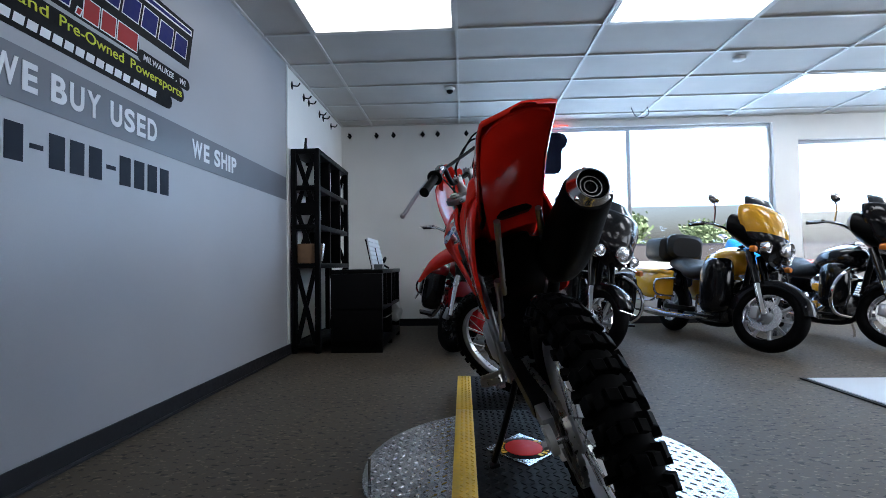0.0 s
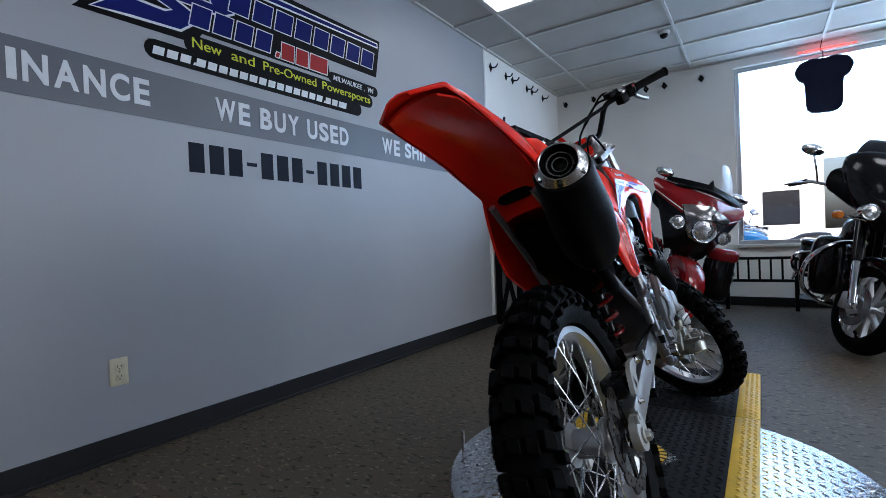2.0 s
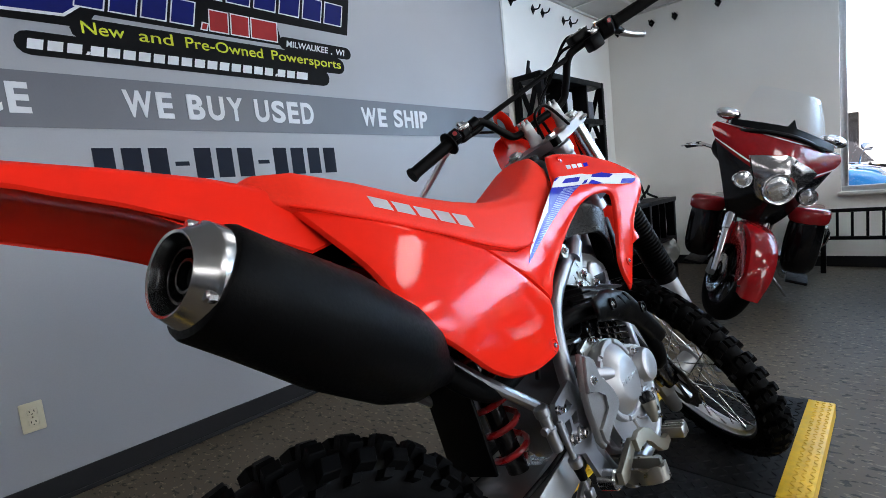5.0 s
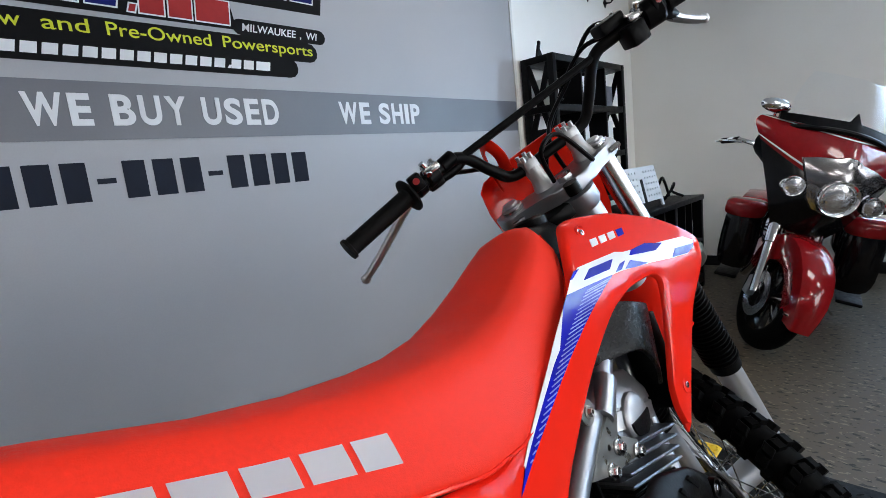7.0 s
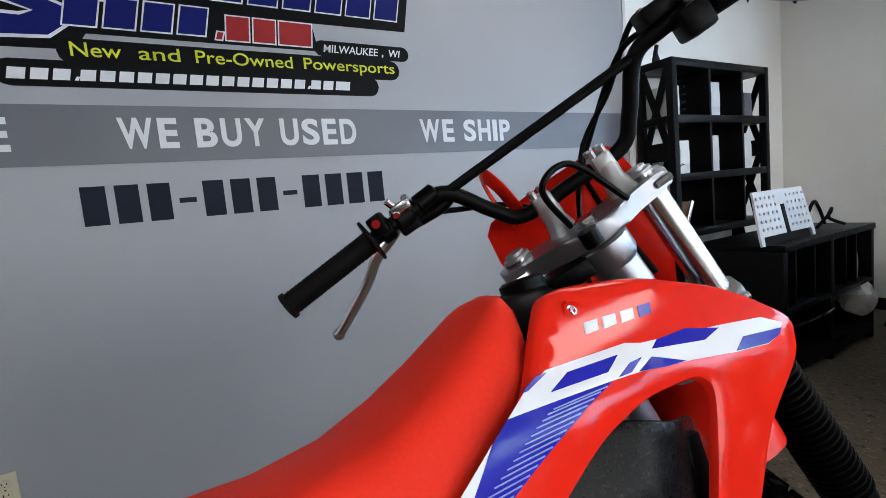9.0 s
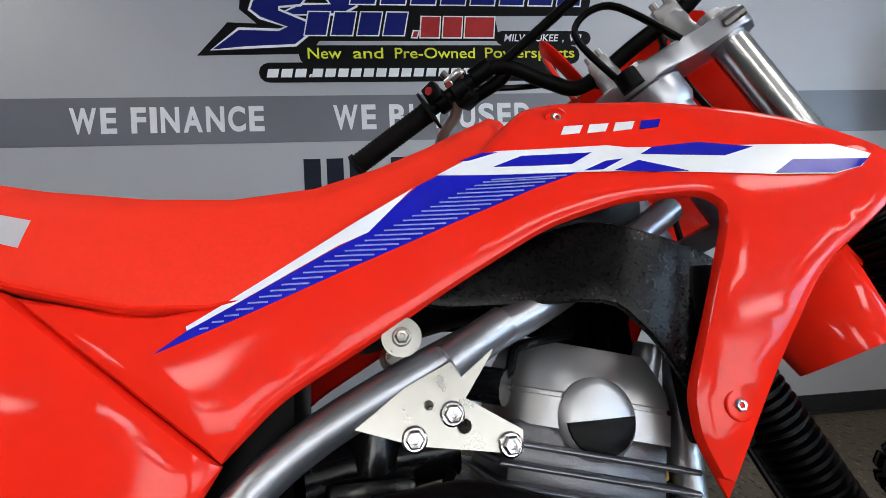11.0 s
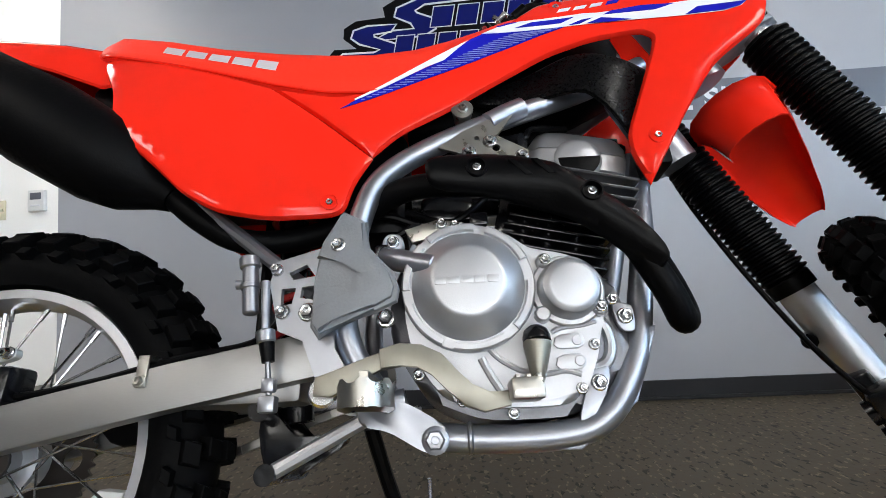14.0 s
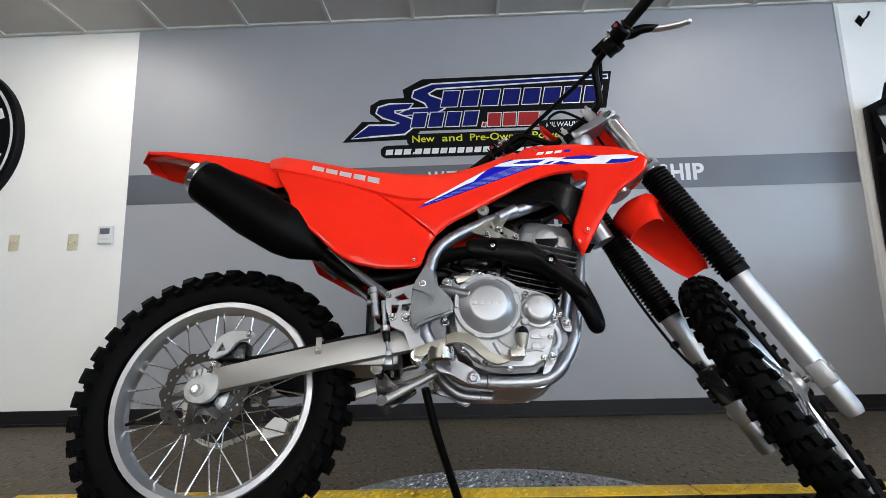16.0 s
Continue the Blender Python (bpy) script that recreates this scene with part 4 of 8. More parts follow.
part("sensor", boxed(0.69, 0.715, -0.10, -0.08, 0.625, 0.645, 0.003), M["fin"], bike)
part("cable_pivot", rod(bmesh.new(), (0.615, -0.11, 0.617), (0.615, -0.08, 0.617), 0.011, seg=14), M["fin"], bike)
part("inlet_stub", rod(bmesh.new(), (0.78, -0.085, 0.765), (0.745, -0.06, 0.775), 0.016, seg=12), M["fin"], bike)
bm = bmesh.new()
slab(bm, [(0.61, 0.595), (0.60, 0.615), (0.645, 0.628), (0.68, 0.622), (0.66, 0.606)], -0.118, -0.108, 0.002)
stay = part("cable_bracket", bm, M["zinc"], bike)
bolts(stay, [(0.650, -0.118, 0.620, 0.0055), (0.668, -0.118, 0.616, 0.005)], h=0.008)

# engine hanger plates
for s in (1, -1):
    bm = bmesh.new()
    hang = [(0.770, 0.808), (0.762, 0.792), (0.738, 0.760), (0.782, 0.732), (0.780, 0.716), (0.762, 0.717), (0.696, 0.728), (0.650, 0.744), (0.690, 0.772)]
    pierced(bm, hang, [circle(0.735, 0.739, 0.006, 12), circle(0.708, 0.757, 0.004, 10)], -0.116 * s, -0.110 * s)
    hanger = part("engine_hanger", bm, M["zinc"], bike, "zinc plated engine hanger plate")
    bolts(hanger, [(x, -0.116 * s, z, 0.0075) for x, z in ((0.726, 0.749), (0.695, 0.733), (0.770, 0.722))], None, -s)
bm = bmesh.new()
tube(bm, [(0.782, -0.098, 0.819), (0.755, -0.103, 0.804), (0.728, -0.106, 0.788)], 0.0174, 14, 4)
part("frame_gusset", bm, M["frame"], bike)

# --- exhaust ---
bm = bmesh.new()
tube(bm, [(0.885, -0.03, 0.70), (0.93, -0.04, 0.65), (0.958, -0.06, 0.56), (0.962, -0.085, 0.495), (0.945, -0.115, 0.475), (0.922, -0.135, 0.515), (0.875, -0.140, 0.60), (0.80, -0.135, 0.645), (0.70, -0.13, 0.672), (0.60, -0.11, 0.68),
          (0.52, -0.075, 0.652), (0.44, -0.065, 0.632), (0.36, -0.075, 0.630), (0.30, -0.082, 0.662), (0.25, -0.087, 0.705)], 0.018, 14, 5)
part("exhaust_pipe", bm, M["exhaust"], bike, "matt black looped exhaust header")
bm = bmesh.new()
p0, p1 = Vector((-0.073, -0.155, 0.898)), Vector((0.255, -0.086, 0.700))
ln = (p1 - p0).length
lathe(bm, p0, p1 - p0, [(0.0, 0.050), (0.003, 0.0575), (0.008, 0.0600), (0.05, 0.0625), (0.16, 0.072), (0.27, 0.069), (ln - 0.07, 0.058), (ln - 0.02, 0.030), (ln, 0.022)], 36)
muffler = part("muffler", bm, M["exhaust"], bike, "matt black oval silencer with a steel end cap")
bm = bmesh.new()
back = Vector((-0.343, -0.072, 0.105))     # the cap faces straighter back than the body
lathe(bm, p0, back, [(-0.020, 0.0500), (-0.004, 0.0535), (0.007, 0.0535), (0.009, 0.0515), (0.011, 0.0495), (0.027, 0.0415), (0.029, 0.040), (0.028, 0.0375), (0.020, 0.0365), (0.003, 0.036)], 40, close=False)
cap = part("end_cap", bm, M["steel"], muffler, "brushed steel exhaust end cap")
bm = bmesh.new()
lathe(bm, p0 + back.normalized() * 0.003, back, [(0, 0.036), (0.002, 0.0)], 28)
part("outlet", bm, M["exhaust"], muffler)
for rr, hh in ((0.027, 0.016), (0.0165, 0.014)):
    part("outlet_ring", lathe(bmesh.new(), p0, back, [(0.004, rr), (hh, rr), (hh, rr - 0.0025), (0.004, rr - 0.0025)], 28, close=False), M["fin"], muffler)
u_, v_, d_ = frame_along(back)
for i in range(3):
    a = radians(20 + 120 * i)
    q = p0 + (u_ * math.cos(a) + v_ * math.sin(a)) * 0.0475
    bm = lathe(bmesh.new(), q, back, [(0.0, 0.006), (0.016, 0.006), (0.018, 0.004)], 8)
    part("bolt", bm, M["steel"], muffler)
# heat shield
bm = bmesh.new()
sh = rounded([(0.632, 0.700), (0.634, 0.655), (0.725, 0.640), (0.812, 0.612), (0.858, 0.575), (0.912, 0.522), (0.928, 0.545), (0.878, 0.632), (0.812, 0.680), (0.735, 0.708)], 3, 0.012)


def shield_y(x, z):
    mid = 0.678 - max(0.0, x - 0.66) * 0.12 - max(0.0, x - 0.80) * 0.75
    return -0.170 + min(1.0, abs(z - mid) / 0.040) ** 2 * 0.022


sheet(bm, sh, shield_y, 0.004, 0.006, 0.012)
shield = part("heat_shield", bm, M["black_plastic"], bike, "black plastic exhaust heat shield with slots")
for x, z in ((0.70, 0.675), (0.843, 0.632)):
    bm = bmesh.new()
    lathe(bm, (x, shield_y(x, z) - 0.001, z), (0, -1, 0), [(-0.006, 0.014), (0.003, 0.014), (0.003, 0.0115), (-0.003, 0.009), (-0.003, 0.0)], 20)
    part("bolt_well", bm, M["black_plastic"], shield)
    bolts(shield, [(x, shield_y(x, z) - 0.0005, z, 0.0042)], h=0.003)
# solid black strips stand for the dark inside the open vent slots
for x in (0.742, 0.772):
    bm = bmesh.new()
    slab(bm, [(x, 0.684), (x + 0.008, 0.684), (x + 0.030, 0.660), (x + 0.020, 0.660)], -0.1704, -0.166, 0.0005)
    part("vent_slot", bm, M["exhaust"], shield)

# --- rear brake pedal, foot pegs, guard plate ---
bm = bmesh.new()
g_out = [(0.525, 0.627), (0.557, 0.610), (0.556, 0.571), (0.574, 0.557), (0.589, 0.542), (0.596, 0.520), (0.593, 0.504), (0.567, 0.492), (0.518, 0.480), (0.500, 0.463), (0.490, 0.478), (0.493, 0.530), (0.496, 0.562), (0.503, 0.580)]
slab(bm, g_out, -0.160, -0.146, 0.004)
slab(bm, [(0.525, 0.621), (0.552, 0.606), (0.551, 0.570), (0.570, 0.555), (0.584, 0.540), (0.590, 0.520), (0.587, 0.508), (0.566, 0.497), (0.520, 0.486), (0.502, 0.470), (0.495, 0.480), (0.495, 0.498), (0.516, 0.506), (0.545, 0.516), (0.551, 0.540), (0.528, 0.556), (0.496, 0.562), (0.503, 0.580)], -0.1665, -0.158, 0.0025)


guard = part("frame_guard", bm, M["guard"], bike, "grey moulded plastic frame guard")
bolts(guard, [(0.522, -0.165, 0.577, 0.0068)], h=0.006)
bm = bmesh.new()
pierced(bm, [(0.435, 0.572), (0.50, 0.590), (0.530, 0.560), (0.512, 0.500), (0.514, 0.456), (0.534, 0.422), (0.540, 0.398), (0.522, 0.388), (0.500, 0.402), (0.474, 0.468), (0.443, 0.481), (0.428, 0.543)],
        [[(0.452, 0.556), (0.474, 0.566), (0.486, 0.550), (0.458, 0.546)], [(0.444, 0.535), (0.462, 0.535), (0.458, 0.515), (0.444, 0.512)], [(0.470, 0.536), (0.492, 0.538), (0.488, 0.518), (0.468, 0.522)]], -0.132, -0.122)
part("peg_bracket", bm, M["frame"], bike, "cast aluminium frame bracket with cut-outs")
bolts(bike, [(0.437, -0.132, 0.560, 0.006), (0.448, -0.132, 0.504, 0.007), (0.480, -0.132, 0.502, 0.009), (0.575, -0.120, 0.492, 0.009)], h=0.010)
bm = bmesh.new()
rod(bm, (0.508, -0.155, 0.404), (0.508, -0.12, 0.404), 0.018, seg=20, bevel=0.003)
part("pivot_cap", bm, M["steel"], bike)
bm = bmesh.new()
rod(bm, (0.398, -0.128, 0.578), (0.406, -0.128, 0.505), 0.0100, seg=18, bevel=0.002)
rod(bm, (0.396, -0.128, 0.582), (0.399, -0.128, 0.566), 0.0130, seg=18, bevel=0.002)
rod(bm, (0.401, -0.128, 0.545), (0.402, -0.128, 0.538), 0.0125, seg=18, bevel=0.001)
rod(bm, (0.384, -0.128, 0.545), (0.40, -0.128, 0.545), 0.0065, seg=12)
rod(bm, (0.424, -0.135, 0.545), (0.430, -0.135, 0.470), 0.0055, seg=12)
rod(bm, (0.429, -0.135, 0.482), (0.432, -0.135, 0.466), 0.0115, seg=16, bevel=0.002)
rod(bm, (0.435, -0.135, 0.445), (0.440, -0.135, 0.405), 0.0035, seg=8)
box(bm, 0.432, 0.447, -0.142, -0.128, 0.408, 0.424, 0.002)
box(bm, 0.430, 0.450, -0.144, -0.126, 0.385, 0.404, 0.003)
part("brake_master_cylinder", bm, M["frame"], bike, "small silver rear brake master cylinder")
bm = bmesh.new()
rod(bm, (0.432, -0.135, 0.466), (0.436, -0.135, 0.443), 0.0095, 0.0075, seg=14)
part("rubber_boot", bm, M["black_plastic"], bike)
bm = bmesh.new()
top_ = [(0.575, 0.444), (0.598, 0.450), (0.622, 0.447), (0.644, 0.436), (0.659, 0.418), (0.674, 0.400), (0.693, 0.391), (0.717, 0.394)]
low_ = [(0.716, 0.378), (0.688, 0.372), (0.667, 0.379), (0.649, 0.396), (0.634, 0.415), (0.617, 0.425), (0.598, 0.427), (0.576, 0.421)]
slab(bm, top_ + low_, -0.178, -0.166, 0.002)
slab(bm, [(0.500, 0.398), (0.520, 0.396), (0.584, 0.427), (0.582, 0.445), (0.502, 0.418)], -0.168, -0.156, 0.002)
pedal = part("brake_pedal", bm, M["pedal"], bike, "flat satin bronze-grey brake pedal")
bm = bmesh.new()
box(bm, 0.714, 0.748, -0.208, -0.164, 0.381, 0.403, 0.003)
for i in range(3):
    box(bm, 0.719 + i * 0.011, 0.724 + i * 0.011, -0.206, -0.166, 0.402, 0.4065, 0.001)
part("pedal_tip", bm, M["zinc"], pedal)
for s in (1, -1):
    bm = bmesh.new()
    n = 28
    outline = [(0.562 + 0.030 * math.cos(2 * math.pi * i / n), -0.180 - 0.042 * math.sin(2 * math.pi * i / n)) for i in range(n)]
    lo = [bm.verts.new((x, y * s, 0.380 + 0.001 * (i % 2))) for i, (x, y) in enumerate(outline)]
    hi = [bm.verts.new((x, y * s, 0.404 + (0.005 if i // 2 % 2 else 0.0))) for i, (x, y) in enumerate(outline)]
    li = [bm.verts.new((0.564 + (x - 0.564) * 0.72, (-0.175 + (y + 0.175) * 0.8) * s, 0.376)) for x, y in outline]
    hn = [bm.verts.new((0.564 + (x - 0.564) * 0.72, (-0.175 + (y + 0.175) * 0.8) * s, 0.404)) for x, y in outline]
    for a, b in ((lo, hi), (hi, hn), (hn, li), (li, lo)):
        for i in range(n):
            bm.faces.new((a[i], a[(i + 1) % n], b[(i + 1) % n], b[i]))
    box(bm, 0.560, 0.570, -0.215 * s, -0.135 * s, 0.398, 0.416, 0.001)
    peg = part("foot_peg", bm, M["zinc"], bike, "toothed steel foot peg", smooth=20)
    bm = bmesh.new()
    slab(bm, rounded([(0.545, 0.392), (0.578, 0.392), (0.603, 0.387), (0.645, 0.362), (0.648, 0.342), (0.634, 0.332), (0.618, 0.337), (0.583, 0.358), (0.55, 0.365)], 3, 0.01), -0.158 * s, -0.136 * s, 0.004)
    bolt(bm, 0.633, -0.158 * s, 0.347, 0.011, -s, h=0.010)
    rod(bm, (0.556, -0.142 * s, 0.385), (0.60, -0.142 * s, 0.392), 0.013, seg=12)
    part("peg_mount", bm, M["frame"], peg)
bm = bmesh.new()
for y in (-0.05, 0.035):
    slab(bm, rounded([(0.408, 0.325), (0.424, 0.305), (0.452, 0.325), (0.50, 0.352), (0.497, 0.366), (0.445, 0.352), (0.418, 0.398), (0.396, 0.39)], 2, 0.02), y, y + 0.015, 0.004)
rod(bm, (0.42, -0.075, 0.318), (0.42, 0.075, 0.318), 0.013, seg=14)
rod(bm, (0.405, -0.07, 0.395), (0.405, 0.07, 0.395), 0.015, seg=14)
part("shock_linkage", bm, M["fin"], bike)
bm = bmesh.new()
tube(bm, [(0.42, -0.062, 0.318), (0.49, -0.062, 0.352), (0.55, -0.062, 0.382)], 0.010, 10, 2)
part("linkage_rod", bm, M["cast"], bike)
bm = bmesh.new()
helix = [(0.435 + 0.034 * math.cos(t) - 0.02 * t / 30, -0.01 + 0.034 * math.sin(t), 0.47 + 0.0075 * t) for t in (i * 0.5 for i in range(60))]
tube(bm, helix, 0.006, 8, 1)
part("shock_spring", bm, M["spring"], bike, "red coil spring of the rear shock")
bm = bmesh.new()
rod(bm, (0.44, -0.01, 0.38), (0.40, -0.01, 0.76), 0.020, seg=14)
rod(bm, (0.40, 0.05, 0.62), (0.385, 0.05, 0.76), 0.025, seg=14)
part("shock_absorber", bm, M["fin"], bike)
bm = bmesh.new()
tube(bm, [(0.520, 0.10, 0.375), (0.55, 0.165, 0.26), (0.605, 0.262, 0.100)], 0.012, 10, 3)
box(bm, 0.585, 0.64, 0.245, 0.285, 0.080, 0.094, 0.004, m=Matrix.Rotation(0, 4, "X"))
part("side_stand", bm, M["black_metal"], bike, "black steel side stand")
for nm, q in (("airbox", (0.27, 0.50, -0.066, 0.066, 0.715, 0.86, 0.02)), ("airbox_lid", (0.05, 0.23, -0.055, 0.055, 0.90, 0.96, 0.02)), ("air_duct", (0.47, 0.60, -0.05, 0.05, 0.64, 0.83, 0.02))):
    part(nm, boxed(*q), M["black_plastic"], bike, "black plastic airbox under the seat" if nm == "airbox" else "")
bm = bmesh.new()
loft(bm, [[(x, w * math.cos(a) * abs(math.cos(a)) ** -0.35 if abs(math.cos(a)) > 1e-3 else 0.0, z + h * math.sin(a)) for a in (2 * math.pi * i / 20 for i in range(20))]
          for x, w, z, h in ((0.60, 0.05, 0.86, 0.04), (0.66, 0.066, 0.88, 0.07), (0.75, 0.07, 0.93, 0.10), (0.84, 0.07, 0.95, 0.110), (0.90, 0.068, 0.965, 0.100), (0.96, 0.055, 0.965, 0.07), (0.985, 0.03, 0.96, 0.04))])
part("fuel_tank", bm, M["black_plastic"], bike, "black plastic fuel tank under red shrouds")
bm = bmesh.new()
lathe(bm, (0.895, 0.0, 1.055), (-0.1, 0, 1), [(0, 0.030), (0.018, 0.030), (0.022, 0.024), (0.022, 0.0)], 20)
part("fuel_cap", bm, M["black_plastic"], bike)
for s in (1, -1):
    bm = bmesh.new()
    box(bm, 0.955, 0.985, -0.115 * s, -0.055 * s, 0.70, 0.86, 0.004)
    part("oil_cooler_duct", bm, M["black_plastic"], bike)
bm = bmesh.new()
box(bm, 0.897, 0.925, -0.072, -0.05, 0.672, 0.712, 0.004)
part("wax_patch", bm, M["amber"], bike, "amber rust-proofing wax on the frame")

# --- bodywork ---
def body_y(x, z):
    """The right-hand outer surface of seat panels and shrouds."""
    w = 0.0
    for q in (-0.06, -0.036, -0.012, 0.012, 0.036, 0.06):      # eased, so that highlights run smoothly
        w += float(np.interp(x + q, [0.0, 0.12, 0.30, 0.50, 0.62, 0.72, 0.85, 0.95, 1.05, 1.25], [0.098, 0.126, 0.148, 0.139, 0.124, 0.118, 0.126, 0.140, 0.156, 0.190])) / 6

    def eased(v, k):
        return k * math.log1p(math.exp(min(v / k, 40.0)))
    front = 1 / (1 + math.exp(-(x - 0.72) / 0.04))
    w -= eased(z - 0.96, 0.015) * 0.44 + eased(0.86 - z, 0.02) * mixed(0.03, 0.08, front)
    w -= eased(z - 0.80, 0.02) * 0.24 * (1 - 1 / (1 + math.exp(-(x - 0.56) / 0.03)))
    return -w


def mixed(a, b, t):
    return a + (b - a) * t


PANEL = rounded([(0.085, 0.992), (0.179, 0.950), (0.34, 0.888), (0.400, 0.863, 1), (0.478, 0.797), (0.556, 0.728, 1), (0.531, 0.687), (0.516, 0.637), (0.419, 0.634), (0.346, 0.648), (0.296, 0.678), (0.25, 0.724), (0.177, 0.790), (0.152, 0.870), (0.112, 0.935)], 4, 0.012)
SHROUD = rounded([(0.402, 0.861, 1), (0.497, 0.838), (0.541, 0.846), (0.594, 0.865), (0.646, 0.887), (0.704, 0.916), (0.755, 0.960), (0.800, 1.012), (0.832, 1.045), (0.872, 1.052), (0.977, 1.042), (1.080, 1.005), (1.158, 0.945), (1.142, 0.900), (1.060, 0.842),
                  (1.006, 0.765), (0.944, 0.664, 1), (0.926, 0.712), (0.926, 0.748), (0.956, 0.82), (0.990, 0.905), (0.972, 0.921), (0.900, 0.920), (0.829, 0.901), (0.741, 0.854), (0.670, 0.811), (0.597, 0.770), (0.556, 0.730, 1), (0.480, 0.797)], 4, 0.012)
PANEL_LEFT = rounded([(0.085, 0.992), (0.179, 0.950), (0.34, 0.888), (0.400, 0.863, 1), (0.478, 0.797), (0.556, 0.728, 1), (0.531, 0.687), (0.516, 0.637), (0.419, 0.622), (0.386, 0.624), (0.296, 0.676), (0.188, 0.740, 1), (0.094, 0.934, 1)], 4, 0.012)
def trimmed(pts):
    """Ease the graphics back where the shroud curves out."""
    return [(x if x < 1.0 else 1.0 + (x - 1.0) * 0.70, z) for x, z in pts]


DECALS = [
    ("decal", M["decal_blue"], [(0.509, 0.810), (0.530, 0.826), (0.642, 0.889), (0.667, 0.901), (0.691, 0.925), (0.711, 0.943), (0.731, 0.954), (0.861, 0.950), (0.820, 0.937), (0.746, 0.909), (0.650, 0.870), (0.576, 0.838)]),
    ("decal", M["decal_white"], [(0.529, 0.829), (0.633, 0.895), (0.656, 0.910), (0.707, 0.941), (0.692, 0.926), (0.667, 0.901), (0.642, 0.890), (0.530, 0.826)]),
    ("decal", M["decal_white"], [(0.730, 0.954), (0.757, 0.969), (0.790, 0.980), (0.896, 0.979), (0.915, 0.974), (1.048, 0.964), (1.141, 0.957), (1.183, 0.943), (1.164, 0.931), (1.129, 0.926), (1.053, 0.931), (0.972, 0.940), (0.898, 0.948), (0.861, 0.950)]),
]
ACCENTS = [
    [(0.784, 0.961), (0.812, 0.972), (0.879, 0.971), (0.857, 0.959)],
    [(0.753, 0.969), (0.776, 0.978), (0.790, 0.978), (0.761, 0.969)],
    [(0.895, 0.949), (0.919, 0.958), (0.961, 0.942), (0.930, 0.944)],
    [(0.924, 0.965), (0.937, 0.972), (0.981, 0.973), (1.039, 0.962), (0.999, 0.955)],
    [(1.053, 0.932), (1.081, 0.944), (1.176, 0.938), (1.162, 0.931), (1.129, 0.927)],
    [(0.867, 0.951), (0.889, 0.960), (0.906, 0.961), (0.885, 0.951)],
]
for s in (1, -1):
    bm = sheet(bmesh.new(), PANEL if s > 0 else PANEL_LEFT, lambda x, z: body_y(x, z) - 0.02 / (1 + math.exp((x - 0.24) / 0.05)), 0.0035, 0.010, 0.018)
    if s < 0:
        mirrored(bm)
    panel = part("side_panel", bm, M["red"], bike, "glossy red rear side panel")
    bm = sheet(bmesh.new(), SHROUD, lambda x, z: body_y(x, z) - 0.001, 0.0035, 0.010, 0.018)
    if s < 0:
        mirrored(bm)
    shroud = part("tank_shroud", bm, M["red"], bike, "glossy red tank shroud with blue and white graphics")
    for k, (nm, mat, pts) in enumerate(DECALS):
        bm = sheet(bmesh.new(), rounded([(*p, 1) for p in trimmed(pts)], 2, 0.012), lambda x, z: body_y(x, z) - 0.0022 - 0.0004 * k, 0.0008, 0.0, 0.010)
        part(nm, mirrored(bm) if s < 0 else bm, mat, shroud)
    for pts in ACCENTS:
        bm = sheet(bmesh.new(), rounded([(*p, 1) for p in trimmed(pts)], 2, 0.012), lambda x, z: body_y(x, z) - 0.0038, 0.0008, 0.0, 0.010)
        part("decal", mirrored(bm) if s < 0 else bm, M["decal_blue"], shroud)
    for i in range(30):     # fine pale lines across the blue
        x = 0.545 + i * 0.0105
        z = float(np.interp(x, [0.517, 0.576, 0.65, 0.746, 0.82, 0.846], [0.813, 0.838, 0.87, 0.909, 0.937, 0.945])) + 0.0015
        reach = 0.006 + 0.0022 * i
        pts = [(x, z), (x, z + 0.0014), (x - reach, z + 0.0010), (x - reach, z - 0.0002)]
        bm = sheet(bmesh.new(), rounded([(*p, 1) for p in pts], 2, 0.012), lambda x, z: body_y(x, z) - 0.0036, 0.0006, 0.0, 0.02)
        part("decal_line", mirrored(bm) if s < 0 else bm, M["decal_pale"], shroud)
    for i in range(4):      # model mark as plain blocks
        x = 0.858 + i * 0.026
        pts = [(x, 0.998), (x + 0.019, 0.999), (x + 0.026, 1.010), (x + 0.007, 1.010)]
        bm = sheet(bmesh.new(), rounded([(*p, 1) for p in pts], 2, 0.012), lambda x, z: body_y(x, z) - 0.0018, 0.0008, 0.0, 0.02)
        part("decal", mirrored(bm) if s < 0 else bm, M["decal_white"] if i < 3 else M["decal_blue"], shroud)
    # bolts in their wells
    for ob, x, z, r in ((panel, 0.499, 0.656, 0.0052), (shroud, 0.963, 0.735, 0.0058), (shroud, 0.862, 1.024, 0.0055)):
        y = body_y(x, z)
        bm = bmesh.new()
        lathe(bm, (x, y + 0.004, z), (0, -1, 0), [(0, r * 2.3), (0.0048, r * 2.3), (0.0055, r * 2.1), (0.001, r * 1.6), (0.001, 0.0)], 20)
        part("bolt_well", mirrored(bm) if s < 0 else bm, M["red"], ob)
        bm = bolt(bmesh.new(), x, y + 0.003, z, r, h=0.0045)
        part("bolt", mirrored(bm) if s < 0 else bm, M["steel"], ob)
    bm = bmesh.new()
    lathe(bm, (0.690, -0.112, 0.812), (0, -1, 0), [(-0.04, 0.010), (0, 0.0165), (0.003, 0.0165), (0.0035, 0.0)], 24)
    bolt(bm, 0.690, -0.115, 0.812, 0.006)
    part("tank_bolt", mirrored(bm) if s < 0 else bm, M["zinc"], bike)
